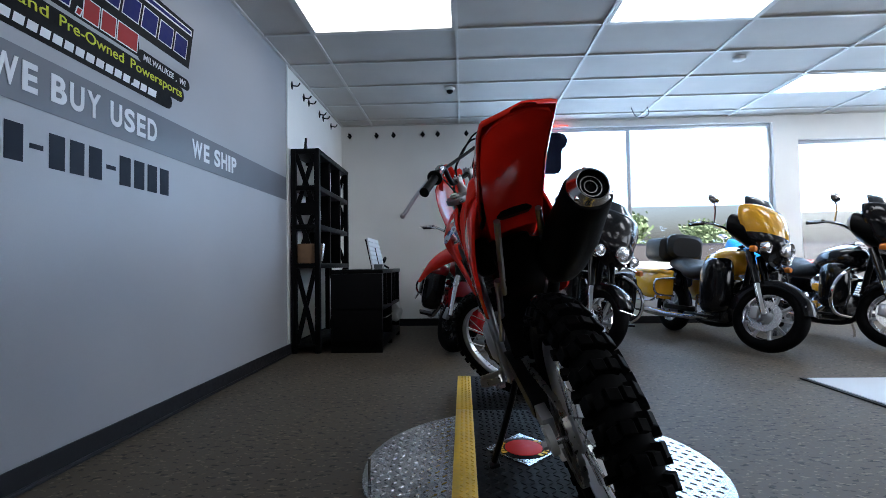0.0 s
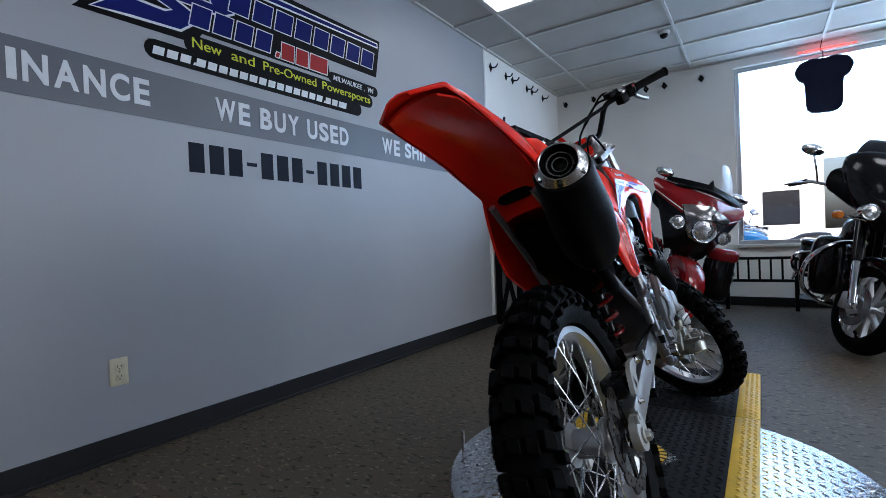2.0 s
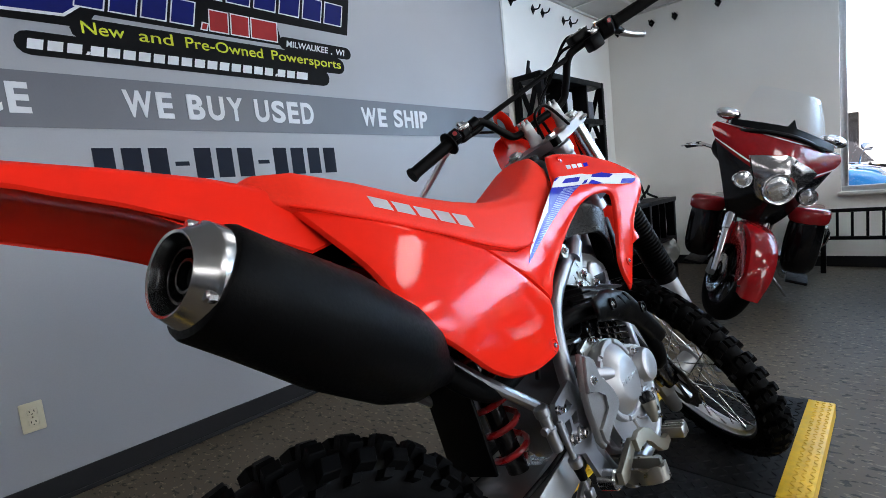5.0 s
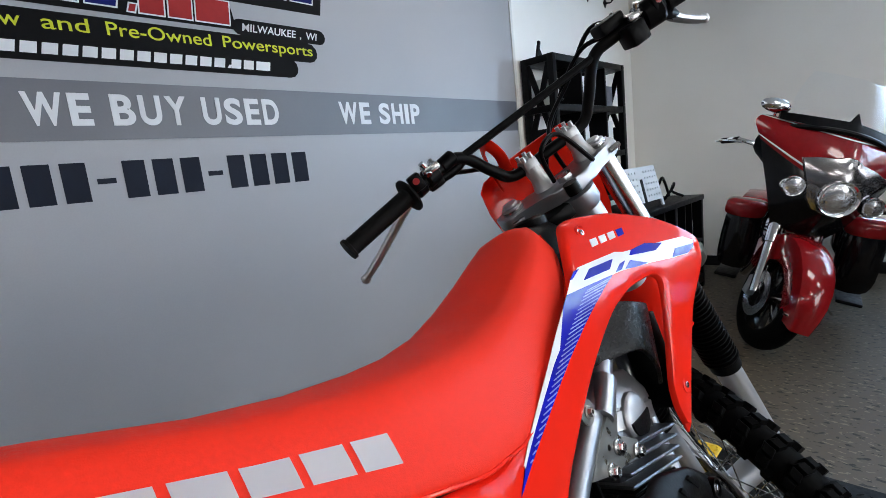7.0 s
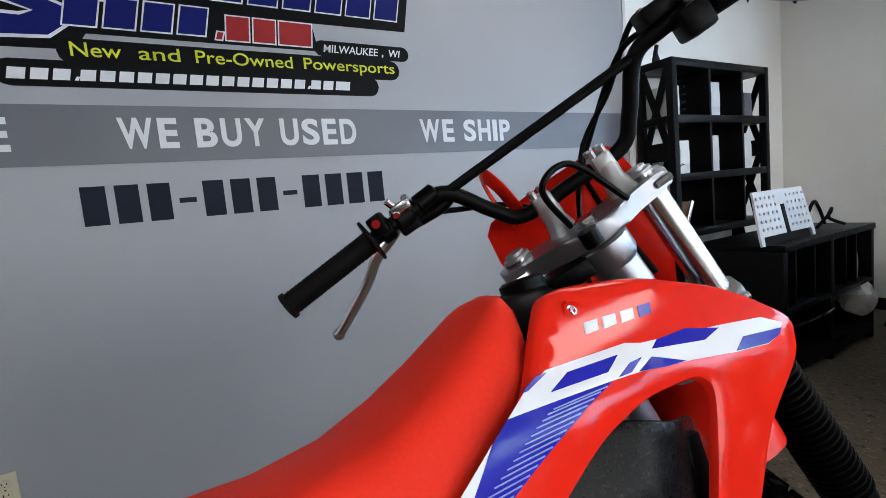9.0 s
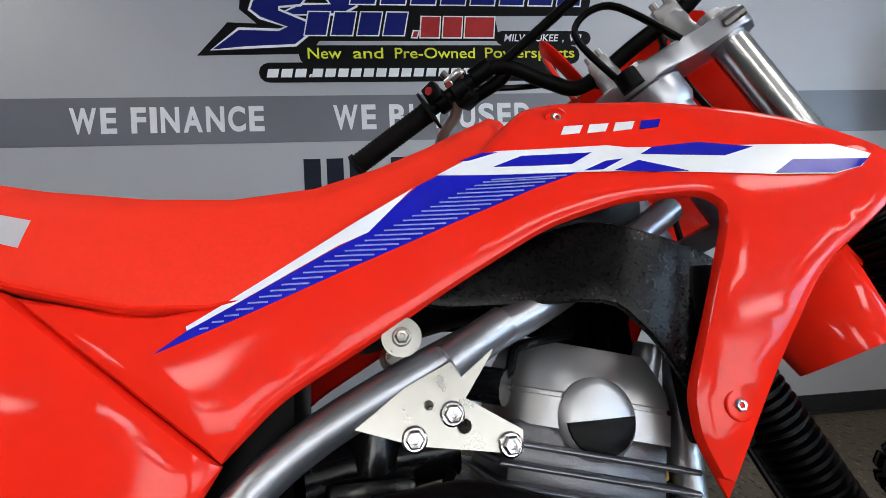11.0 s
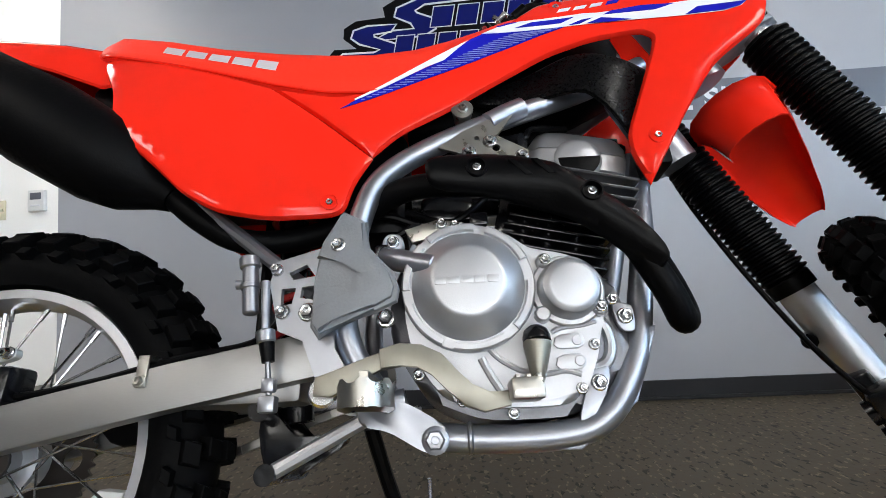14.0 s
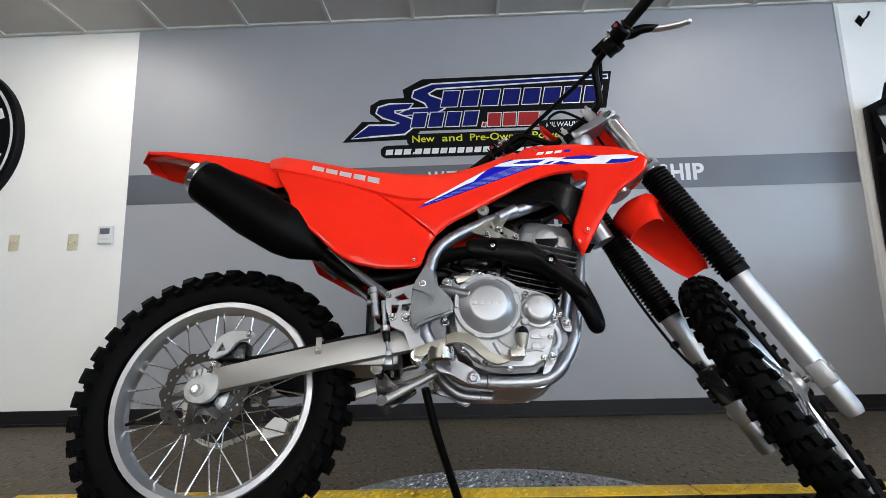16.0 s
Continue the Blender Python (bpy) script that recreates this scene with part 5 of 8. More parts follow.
    # honeycomb air deflector
    wing = rounded([(0.690, 0.850), (0.760, 0.876), (0.838, 0.905), (0.868, 0.909), (0.940, 0.884), (1.015, 0.868), (0.995, 0.815), (0.950, 0.735), (0.905, 0.796), (0.876, 0.830), (0.797, 0.836), (0.73, 0.838)], 3, 0.012)
    bm = sheet(bmesh.new(), wing, lambda x, z: -0.086 - 0.040 * math.exp(-(max(0.0, abs(x - 0.905 - 0.35 * (z - 0.85)) - 0.01) / 0.075) ** 2), 0.004, 0.005, 0.015)
    part("air_deflector", mirrored(bm) if s < 0 else bm, M["honeycomb"], bike, "black honeycomb-textured air deflector")

# seat
SEAT = [  # x, crown height, edge height, half width, top half width
    (0.045, 1.030, 1.010, 0.050, 0.036), (0.065, 1.040, 0.992, 0.075, 0.055), (0.11, 1.036, 0.968, 0.104, 0.074), (0.20, 1.014, 0.938, 0.115, 0.081), (0.30, 0.985, 0.905, 0.122, 0.085), (0.40, 0.966, 0.868, 0.128, 0.088), (0.48, 0.958, 0.845, 0.130, 0.088),
    (0.55, 0.957, 0.842, 0.128, 0.085), (0.62, 0.967, 0.866, 0.120, 0.080), (0.68, 0.990, 0.896, 0.114, 0.072), (0.73, 1.016, 0.926, 0.106, 0.062), (0.775, 1.042, 0.968, 0.096, 0.053), (0.805, 1.060, 1.005, 0.080, 0.043), (0.822, 1.064, 1.035, 0.055, 0.03)]
bm = bmesh.new()
rows = []
for i in range(len(SEAT) * 3 - 2):
    q = i / 3
    k = min(int(q), len(SEAT) - 2)
    t = q - k
    x, zt, zb, w, wt = (float(np.interp(q, range(len(SEAT)), [r[c] for r in SEAT])) for c in range(5))
    h = zt - zb
    half = [(0.0, zt + 0.003), (wt * 0.5, zt + 0.0015), (wt * 0.86, zt - h * 0.03), (mixed(wt, w, 0.25), zt - h * 0.10), (mixed(wt, w, 0.48), zt - h * 0.28), (mixed(wt, w, 0.72), zt - h * 0.52), (mixed(wt, w, 0.92), zt - h * 0.78), (w, zb + 0.008), (w - 0.002, zb), (w - 0.016, zb - 0.004)]
    ring = [(x, -y, z) for y, z in half] + [(x, y, z) for y, z in reversed(half[1:])]
    rows.append(ring)
loft(bm, rows)
seat = part("seat", bm, M["red_matte"], bike, "red vinyl saddle with a pale maker's mark", smooth=60)
for s in (1, -1):
    bm = bmesh.new()
    pts = []
    for i in range(40):
        q = 1.5 + i * 0.27
        x, zt, zb, w, wt = (float(np.interp(q, range(len(SEAT)), [r[c] for r in SEAT])) for c in range(5))
        pts.append((x, -s * (w - 0.001), zb + 0.001))
    tube(bm, pts, 0.0022, 6, 1)
    part("seam", bm, M["red"], seat)
    for i in range(5):      # maker's mark as plain blocks
        bm = bmesh.new()
        x0 = 0.206 + i * 0.0405

        def on_seat(x, f):
            k = float(np.interp(x, [r[0] for r in SEAT], range(len(SEAT))))
            _, zt, zb, w, wt = (float(np.interp(k, range(len(SEAT)), [r[c] for r in SEAT])) for c in range(5))
            h = zt - zb
            yy = [mixed(wt, w, 0.25), mixed(wt, w, 0.48), mixed(wt, w, 0.72), mixed(wt, w, 0.92)]
            zz = [zt - h * 0.10, zt - h * 0.28, zt - h * 0.52, zt - h * 0.78]
            z = zb + h * f
            return -s * (float(np.interp(-z, [-v for v in zz], yy)) + 0.0012), z
        vs = []
        for a in range(4):
            x = x0 + a * 0.0113
            vs.append([bm.verts.new((x, *on_seat(x, f))) for f in (0.32, 0.45, 0.58)])
        for a in range(3):
            for b in range(2):
                bm.faces.new((vs[a][b], vs[a + 1][b], vs[a + 1][b + 1], vs[a][b + 1]))
        bmesh.ops.solidify(bm, geom=bm.faces[:], thickness=0.0006)
        part("maker_mark", bm, M["decal_white"], seat)

# rear fender
FEN = [  # x, crown, half width at top, skirt, half width at skirt
    (0.20, 0.985, 0.070, 0.03, 0.085), (0.10, 1.012, 0.074, 0.080, 0.090), (0.0, 1.034, 0.080, 0.056, 0.088), (-0.095, 1.049, 0.081, 0.032, 0.084), (-0.17, 1.058, 0.081, 0.018, 0.083), (-0.245, 1.066, 0.080, 0.009, 0.081), (-0.302, 1.069, 0.076, 0.004, 0.076), (-0.345, 1.064, 0.026, 0.002, 0.026)]
bm = bmesh.new()
outer, inner = [], []
for i in range(len(FEN) * 3 - 2):
    x, zc, w, sk, ws = (float(np.interp(i / 3, range(len(FEN)), [r[c] for r in FEN])) for c in range(5))
    dr = float(np.interp(x, [-0.322, -0.284, -0.15, 0.2], [0.004, 0.007, 0.014, 0.014]))
    prof = [(-ws, zc - dr - sk), (-mixed(w, ws, 0.5), zc - dr - sk * 0.45), (-w, zc - dr), (-w * 0.92, zc - dr * 0.3), (-w * 0.55, zc + 0.002), (0, zc + 0.004), (w * 0.55, zc + 0.002), (w * 0.92, zc - dr * 0.3), (w, zc - dr), (mixed(w, ws, 0.5), zc - dr - sk * 0.45), (ws, zc - dr - sk)]
    th = 0.0035
    back_ = [(y * (1 - th / 0.08), z - th) for y, z in reversed(prof)]
    outer.append([(x, y, z) for y, z in prof + back_])
loft(bm, outer)
fender = part("rear_fender", bm, M["red"], bike, "glossy red upswept rear fender", smooth=50)
bm = bmesh.new()
rows = []
for x, z, w in ((-0.305, 1.053, 0.055), (-0.262, 1.049, 0.072), (-0.165, 1.028, 0.075), (-0.08, 0.998, 0.076), (0.0, 0.955, 0.076), (0.06, 0.905, 0.076), (0.095, 0.865, 0.074)):
    rows.append([(x, y * w, z + 0.012 * (1 - y * y)) for y in (-1, -0.7, -0.35, 0, 0.35, 0.7, 1)] + [(x + 0.003, y * w, z - 0.004 + 0.012 * (1 - y * y)) for y in (1, 0.7, 0.35, 0, -0.35, -0.7, -1)])
loft(bm, rows)
part("inner_fender", bm, M["red"], fender)
bm = bmesh.new()
rows = []
for x, z, w in ((0.15, 0.83, 0.066), (0.175, 0.78, 0.064), (0.21, 0.735, 0.062), (0.27, 0.69, 0.058), (0.34, 0.66, 0.055)):
    rows.append([(x, y * w, z + 0.012 * (1 - y * y)) for y in (-1, -0.5, 0, 0.5, 1)] + [(x + 0.004, y * w, z - 0.004) for y in (1, 0.5, 0, -0.5, -1)])
loft(bm, rows)
part("shock_guard", boxed(0.366, 0.374, -0.015, 0.095, 0.48, 0.72, 0.003), M["black_plastic"], bike, "black plastic splash guard before the rear shock")
part("mud_flap", bm, M["black_plastic"], bike, "black plastic inner mudguard over the rear tyre")
for s in (1, -1):
    bm = bmesh.new()
    tube(bm, [(0.03, 0.055 * s, 0.90), (0.13, 0.062 * s, 0.815), (0.26, 0.07 * s, 0.70)], 0.009, 8, 4)
    part("subframe_tube", bm, M["frame"], bike)
bm = bmesh.new()
box(bm, 0.27, 0.42, 0.060, 0.118, 0.76, 0.88, 0.02)
part("battery_cover", bm, M["black_plastic"], bike)

# --- front end ---
for s in (1, -1):
    y = -0.105 * s
    bm = bmesh.new()
    rod(bm, (0, y, -0.32), (0, y, -0.022), 0.0225, seg=24)
    leg = fork_part("fork_tube", bm, M["steel"], None, "bright chromed fork tube")
    bm = bmesh.new()
    lathe(bm, (0, y, -0.024), (0, 0, 1), [(0, 0.021), (0.006, 0.021), (0.007, 0.015), (0.012, 0.015), (0.013, 0.009)], 20)
    fork_part("fork_cap", bm, M["cast"], leg)
    bm = bmesh.new()
    prof = [(0, 0.030)]
    n = 30
    for i in range(n):
        q = 0.005 + 0.345 * i / n
        prof += [(q + 0.001, 0.0335), (q + 0.0040, 0.0400), (q + 0.0075, 0.0400), (q + 0.0105, 0.0335)]
    prof += [(0.352, 0.036), (0.375, 0.035)]
    lathe(bm, (0, y, -0.268), (0, 0, -1), prof, 28)
    fork_part("fork_gaiter", bm, M["black_plastic"], leg, "black ribbed rubber fork gaiter")
    bm = bmesh.new()
    lathe(bm, (0, y, -0.63), (0, 0, -1), [(0, 0.0285), (0.02, 0.0290), (0.26, 0.0285), (0.30, 0.0250), (0.40, 0.0245), (0.415, 0.020)], 24)
    box(bm, -0.03, 0.030, y - 0.022, y + 0.022, -0.965, -0.905, 0.006)
    rod(bm, (0.0, y - 0.03, -0.934), (0.0, y + 0.03, -0.934), 0.014, seg=14)
    fork_part("fork_slider", bm, M["cast"], leg, "silver cast lower fork leg")
for z, th, name in ((-0.042, 0.026, "top_yoke"), (-0.246, 0.024, "lower_yoke")):
    bm = bmesh.new()
    pts = []
    for x, yy in rounded([(-0.075, -0.03), (-0.075, 0.03), (-0.045, 0.075), (-0.03, 0.135), (0.03, 0.142), (0.036, 0.10), (0.014, 0.055), (0.014, -0.055), (0.036, -0.10), (0.03, -0.142), (-0.03, -0.135), (-0.045, -0.075)], 3, 0.05):
        pts.append((x, yy))
    a = [bm.verts.new((x, yy, z - th / 2)) for x, yy in pts]
    b = [bm.verts.new((x, yy, z + th / 2)) for x, yy in pts]
    fa = [bm.faces.new(a), bm.faces.new(b)]
    for i in range(len(a)):
        bm.faces.new((a[i], a[(i + 1) % len(a)], b[(i + 1) % len(a)], b[i]))
    bmesh.ops.bevel(bm, geom=[e for f in fa for e in f.edges], offset=0.004, segments=2, affect="EDGES", profile=0.5)
    yoke = fork_part(name, bm, M["frame"] if name == "top_yoke" else M["guard"], None, "cast silver triple clamp")
    for yy in (-0.118, 0.118):
        fork_part("pinch_bolt", rod(bmesh.new(), (-0.036, yy - 0.012, z), (-0.036, yy + 0.012, z), 0.006, seg=8), M["steel"], yoke)
    fork_part("stem_nut", rod(bmesh.new(), (-0.045, 0, z + th / 2), (-0.045, 0, z + th / 2 + 0.010), 0.016, seg=6), M["steel"], yoke)
bm = bmesh.new()
rod(bm, (-0.045, 0, -0.285), (-0.045, 0, -0.06), 0.033, seg=24)
lathe(bm, (-0.045, 0, -0.056), (0, 0, -1), [(0, 0.034), (0.004, 0.039), (0.03, 0.039), (0.04, 0.034)], 24)
fork_part("head_tube", bm, M["frame"], None)
for yy in (-0.05, 0.05):
    bm = bmesh.new()
    lathe(bm, (-0.004, yy, -0.036), (0.20, 0, 1), [(0, 0.027), (0.010, 0.022), (0.030, 0.0165), (0.044, 0.0175), (0.052, 0.0165)], 18)
    box(bm, -0.008, 0.032, yy - 0.0155, yy + 0.0155, 0.006, 0.036, 0.006)
    for x in (-0.002, 0.026):
        for q in (-0.008, 0.008):
            rod(bm, (x, yy + q, 0.034), (x, yy + q, 0.045), 0.0048, seg=8)
    fork_part("bar_clamp", bm, M["cast"], None, "silver handlebar clamp")
BAR = [(-0.095, 0.412, 0.120), (-0.060, 0.300, 0.124), (-0.029, 0.200, 0.126), (-0.016, 0.155, 0.116), (0.002, 0.118, 0.058), (0.012, 0.085, 0.022), (0.012, 0.0, 0.020)]
bm = bmesh.new()
tube(bm, BAR + [(x, -y, z) for x, y, z in reversed(BAR[:-1])], 0.0112, 12, 6)
bars = fork_part("handlebar", bm, M["black_metal"], None, "black braced handlebar")
bm = bmesh.new()
tube(bm, [(-0.018, 0.152, 0.118), (-0.018, 0.0, 0.118), (-0.018, -0.152, 0.118)], 0.0075, 10, 4)
fork_part("crossbar", bm, M["black_metal"], bars)
for s in (1, -1):
    a, b = Vector(BAR[0]), Vector(BAR[1])
    if s < 0:
        a.y, b.y = -a.y, -b.y
    bm = bmesh.new()
    d = (b - a).normalized()
    if s < 0:
        a -= d * 0.022
    L = 0.145
    prof = [(-0.004, 0.012), (-0.004, 0.0195), (0.002, 0.0195), (0.003, 0.0165)]
    for i in range(20):
        prof += [(0.006 + i * 0.0065, 0.0158), (0.009 + i * 0.0065, 0.0168)]
    prof += [(0.138, 0.0168), (0.139, 0.032 if s > 0 else 0.022), (0.143, 0.032 if s > 0 else 0.022), (L, 0.013)]
    lathe(bm, a, d, prof, 20)
    fork_part("grip", bm, M["grip"], bars, "black ribbed rubber grip")
    bm = bmesh.new()
    pw = [(-0.024, 0.235 * s, 0.128), (-0.006, 0.262 * s, 0.112), (-0.004, 0.300 * s, 0.100), (0.020, 0.345 * s, 0.074), (0.030, 0.415 * s, 0.042), (0.034, 0.438 * s, 0.033)] if s > 0 else [(-0.032, -0.275, 0.126), (-0.012, -0.297, 0.114), (-0.006, -0.325, 0.102), (0.012, -0.357, 0.078), (0.026, -0.405, 0.046), (0.030, -0.424, 0.038)]
    tube(bm, pw, 0.0065, 10, 5, radii=[0.009, 0.009, 0.0085, 0.0080, 0.0070], flat=1.25)
    bmesh.ops.create_uvsphere(bm, u_segments=12, v_segments=8, radius=0.0100, matrix=Matrix.Translation(pw[-1]))
    fork_part("lever", bm, M["rim"], bars, "polished aluminium lever")
    bm = bmesh.new()
    q = a + d * 0.197
    rod(bm, q - d * 0.014, q + d * 0.014, 0.018, seg=14, bevel=0.003)
    box(bm, q.x - 0.005, q.x + 0.035, q.y - 0.016, q.y + 0.016, q.z - 0.026, q.z + 0.004, 0.005)
    fork_part("lever_perch", bm, M["black_metal"], bars)
    bm = bmesh.new()
    q = a + d * 0.165
    rod(bm, q - d * 0.011, q + d * 0.011, 0.0185, seg=14, bevel=0.003)
    box(bm, q.x - 0.026, q.x - 0.004, q.y - 0.012, q.y + 0.012, q.z - 0.004, q.z + 0.026, 0.004)
    sw = fork_part("switch_housing", bm, M["black_plastic"], bars)
    bm = bmesh.new()
    rod(bm, q + Vector((-0.028, 0, 0.014)), q + Vector((-0.024, 0, 0.014)), 0.006, seg=12)
    fork_part("button", bm, M["spring"], sw, "red engine stop button")
    bm = bmesh.new()
    q = a + d * 0.203
    for k in (-0.010, 0.010):
        rod(bm, q + d * k + Vector((-0.020, 0, 0.006)), q + d * k + Vector((0.006, 0, 0.020)), 0.0062, seg=12, bevel=0.001)
    box(bm, q.x - 0.022, q.x + 0.002, q.y - 0.017, q.y + 0.017, q.z + 0.004, q.z + 0.019, 0.005)
    rod(bm, q + Vector((-0.012, 0.006 * s, 0.014)), q + Vector((-0.018, 0.010 * s, 0.030)), 0.0055, seg=10)
    fork_part("cable_adjuster", bm, M["steel"], bars)
    if s > 0:
        fork_part("cable_boot", tube(bmesh.new(), [q + Vector((0.020, 0.006, -0.016)), q + d * 0.040 + Vector((0.016, 0, -0.022)), q + d * 0.070 + Vector((0.012, 0, -0.018))], 0.0105, 12, 4), M["black_plastic"], bars)
        fork_part("bar_sleeve", rod(bmesh.new(), q + d * 0.018, q + d * 0.052, 0.0145, seg=16, bevel=0.002), M["black_plastic"], bars)
    else:
        tank_ = a + d * 0.238
        bm = bmesh.new()
        box(bm, tank_.x - 0.012, tank_.x + 0.030, tank_.y - 0.026, tank_.y + 0.026, tank_.z + 0.010, tank_.z + 0.034, 0.005)
        fork_part("brake_reservoir", bm, M["black_metal"], bars, "black brake fluid reservoir")
        bolts_ = bmesh.new()
        for k in (-0.017, 0.017):
            rod(bolts_, tank_ + Vector((0.008, k, 0.033)), tank_ + Vector((0.008, k, 0.037)), 0.0042, seg=10)
        fork_part("reservoir_screws", bolts_, M["steel"], bars)
        drum = bmesh.new()
        rod(drum, a + d * 0.150, a + d * 0.190, 0.027, seg=18, bevel=0.005)
        box(drum, q.x - 0.030, q.x + 0.014, q.y - 0.004, q.y + 0.034, q.z - 0.034, q.z + 0.006, 0.006)
        tube(drum, [Vector(v) + Vector((0, 0, 0.004)) for v in pw[:4]], 0.015, 12, 4, radii=[0.020, 0.018, 0.014, 0.010])
        fork_part("throttle_housing", drum, M["black_plastic"], bars, "black throttle housing")
for pts in ([(-0.03, 0.21, 0.130), (0.02, 0.14, 0.09), (0.06, 0.05, 0.03), (0.06, -0.02, -0.08), (-0.03, -0.03, -0.22)], [(-0.03, -0.22, 0.135), (0.03, -0.19, 0.135), (0.08, -0.12, 0.07), (0.08, -0.03, -0.02), (0.05, 0.06, -0.20), (0.045, 0.095, -0.34)],
            [(-0.04, -0.25, 0.140), (0.01, -0.22, 0.160), (0.06, -0.16, 0.10), (0.07, -0.06, 0.02), (0.0, -0.05, -0.16)], [(-0.04, 0.02, -0.02), (-0.085, 0.03, 0.05), (-0.07, -0.02, 0.055), (-0.055, -0.06, -0.03)]):
    fork_part("control_cable", tube(bmesh.new(), pts, 0.0045, 8, 7), M["black_plastic"], bars)
bm = bmesh.new()
box(bm, -0.08, -0.03, 0.03, 0.10, -0.085, -0.058, 0.005)
rod(bm, (-0.078, 0.012, -0.05), (-0.078, 0.012, -0.028), 0.014, seg=12)
fork_part("ignition_block", bm, M["black_plastic"], None)
# front number plate with its strap
bm = bmesh.new()
rows = []
for z, w, x in ((0.035, 0.105, 0.076), (0.020, 0.122, 0.080), (-0.03, 0.130, 0.084), (-0.08, 0.128, 0.088), (-0.18, 0.112, 0.090), (-0.24, 0.080, 0.084)):
    rows.append([(x + 0.030 * (1 - abs(t) ** 2.2), w * t, z) for t in (-1, -0.75, -0.5, -0.25, 0, 0.25, 0.5, 0.75, 1)] + [(x + 0.027 * (1 - abs(t) ** 2.2) - 0.004, w * t, z) for t in (1, 0.75, 0.5, 0.25, 0, -0.25, -0.5, -0.75, -1)])
loft(bm, rows)
plate = fork_part("number_plate", bm, M["red"], None, "red plastic front number plate with a strap loop")
bm = bmesh.new()
tube(bm, [(0.080, 0.078, 0.00), (0.058, 0.082, 0.055), (0.036, 0.080, 0.098), (0.012, 0.074, 0.104), (0.004, 0.066, 0.074), (0.04, 0.060, 0.030)], 0.013, 10, 6, flat=0.25)
fork_part("strap", bm, M["red"], plate)
# front fender
FF = [(0.455, -0.535, 0.034), (0.40, -0.480, 0.056), (0.31, -0.403, 0.072), (0.16, -0.335, 0.080), (0.0, -0.308, 0.074), (-0.05, -0.320, 0.066), (-0.09, -0.356, 0.058), (-0.11, -0.41, 0.050)]
bm = bmesh.new()
line = smooth_line([(x, 0, z) for x, z, w in FF], 3)
rows = []
for i, p in enumerate(line):
    w = float(np.interp(i / 3, range(len(FF)), [r[2] for r in FF]))
    d = (line[min(i + 1, len(line) - 1)] - line[max(i - 1, 0)]).normalized()
    nrm = Vector((d.z, 0, -d.x))
    if nrm.z < 0 and i < 18:
        nrm = -nrm
    prof = [(-1, -0.045), (-0.97, -0.020), (-0.8, -0.006), (-0.4, 0.004), (0, 0.007), (0.4, 0.004), (0.8, -0.006), (0.97, -0.020), (1, -0.045)]
    low = min(1.0, 0.25 + i / 9)
    rows.append([p + Vector((0, w * a, 0)) + nrm * (b * low) for a, b in prof] + [p + Vector((0, w * a * 0.96, 0)) + nrm * (b * low - 0.004) for a, b in reversed(prof)])
loft(bm, rows)
fork_part("front_fender", bm, M["red"], None, "glossy red front fender", smooth=50)
# front caliper on the left leg
bm = bmesh.new()
box(bm, -0.085, -0.03, 0.075, 0.125, -0.90, -0.80, 0.010)
rod(bm, (-0.06, 0.07, -0.83), (-0.06, 0.135, -0.83), 0.018, seg=16)
rod(bm, (-0.06, 0.07, -0.87), (-0.06, 0.135, -0.87), 0.018, seg=16)
box(bm, -0.05, 0.0, 0.10, 0.13, -0.88, -0.78, 0.006)
fork_part("front_caliper", bm, M["fin"], None)
bm = bmesh.new()
tube(bm, [(-0.06, 0.12, -0.80), (-0.055, 0.135, -0.72), (-0.03, 0.145, -0.55), (0.02, 0.14, -0.36), (0.05, 0.10, -0.22)], 0.0045, 8, 6)
rod(bm, (-0.035, 0.135, -0.715), (0.0, 0.135, -0.715), 0.012, seg=10)
fork_part("brake_hose", bm, M["black_plastic"], None)
bm = bmesh.new()
rod(bm, (0, -0.135, -0.934), (0, 0.14, -0.934), 0.008, seg=12)
fork_part("axle", bm, M["steel"], None)

# ---- turntable under the bike ----
def tread_plate(bm, test, x0, x1, y0, y1, z, pitch=0.028):
    """Raised lozenges in alternate directions, as on tread plate."""
    nx, ny = int((x1 - x0) / pitch), int((y1 - y0) / pitch)
    for i in range(nx):
        for j in range(ny):
            x, y = x0 + (i + 0.5) * pitch, y0 + (j + 0.5) * pitch
            if not test(x, y):
                continue
            a = radians(45 if (i + j) % 2 else -45)
            c, s = math.cos(a), math.sin(a)
            L, w = pitch * 0.52, pitch * 0.13
            base = [bm.verts.new((x + c * u - s * v, y + s * u + c * v, z)) for u, v in ((-L, 0), (0, -w), (L, 0), (0, w))]
            top = [bm.verts.new((x + c * u - s * v, y + s * u + c * v, z + 0.0040)) for u, v in ((-L * 0.6, 0), (L * 0.6, 0))]
            bm.faces.new((base[0], base[1], top[0]))
            bm.faces.new((base[1], top[1], top[0]))
            bm.faces.new((base[1], base[2], top[1]))
            bm.faces.new((base[2], base[3], top[1]))
            bm.faces.new((base[3], top[0], top[1]))
            bm.faces.new((base[3], base[0], top[0]))
    return bm


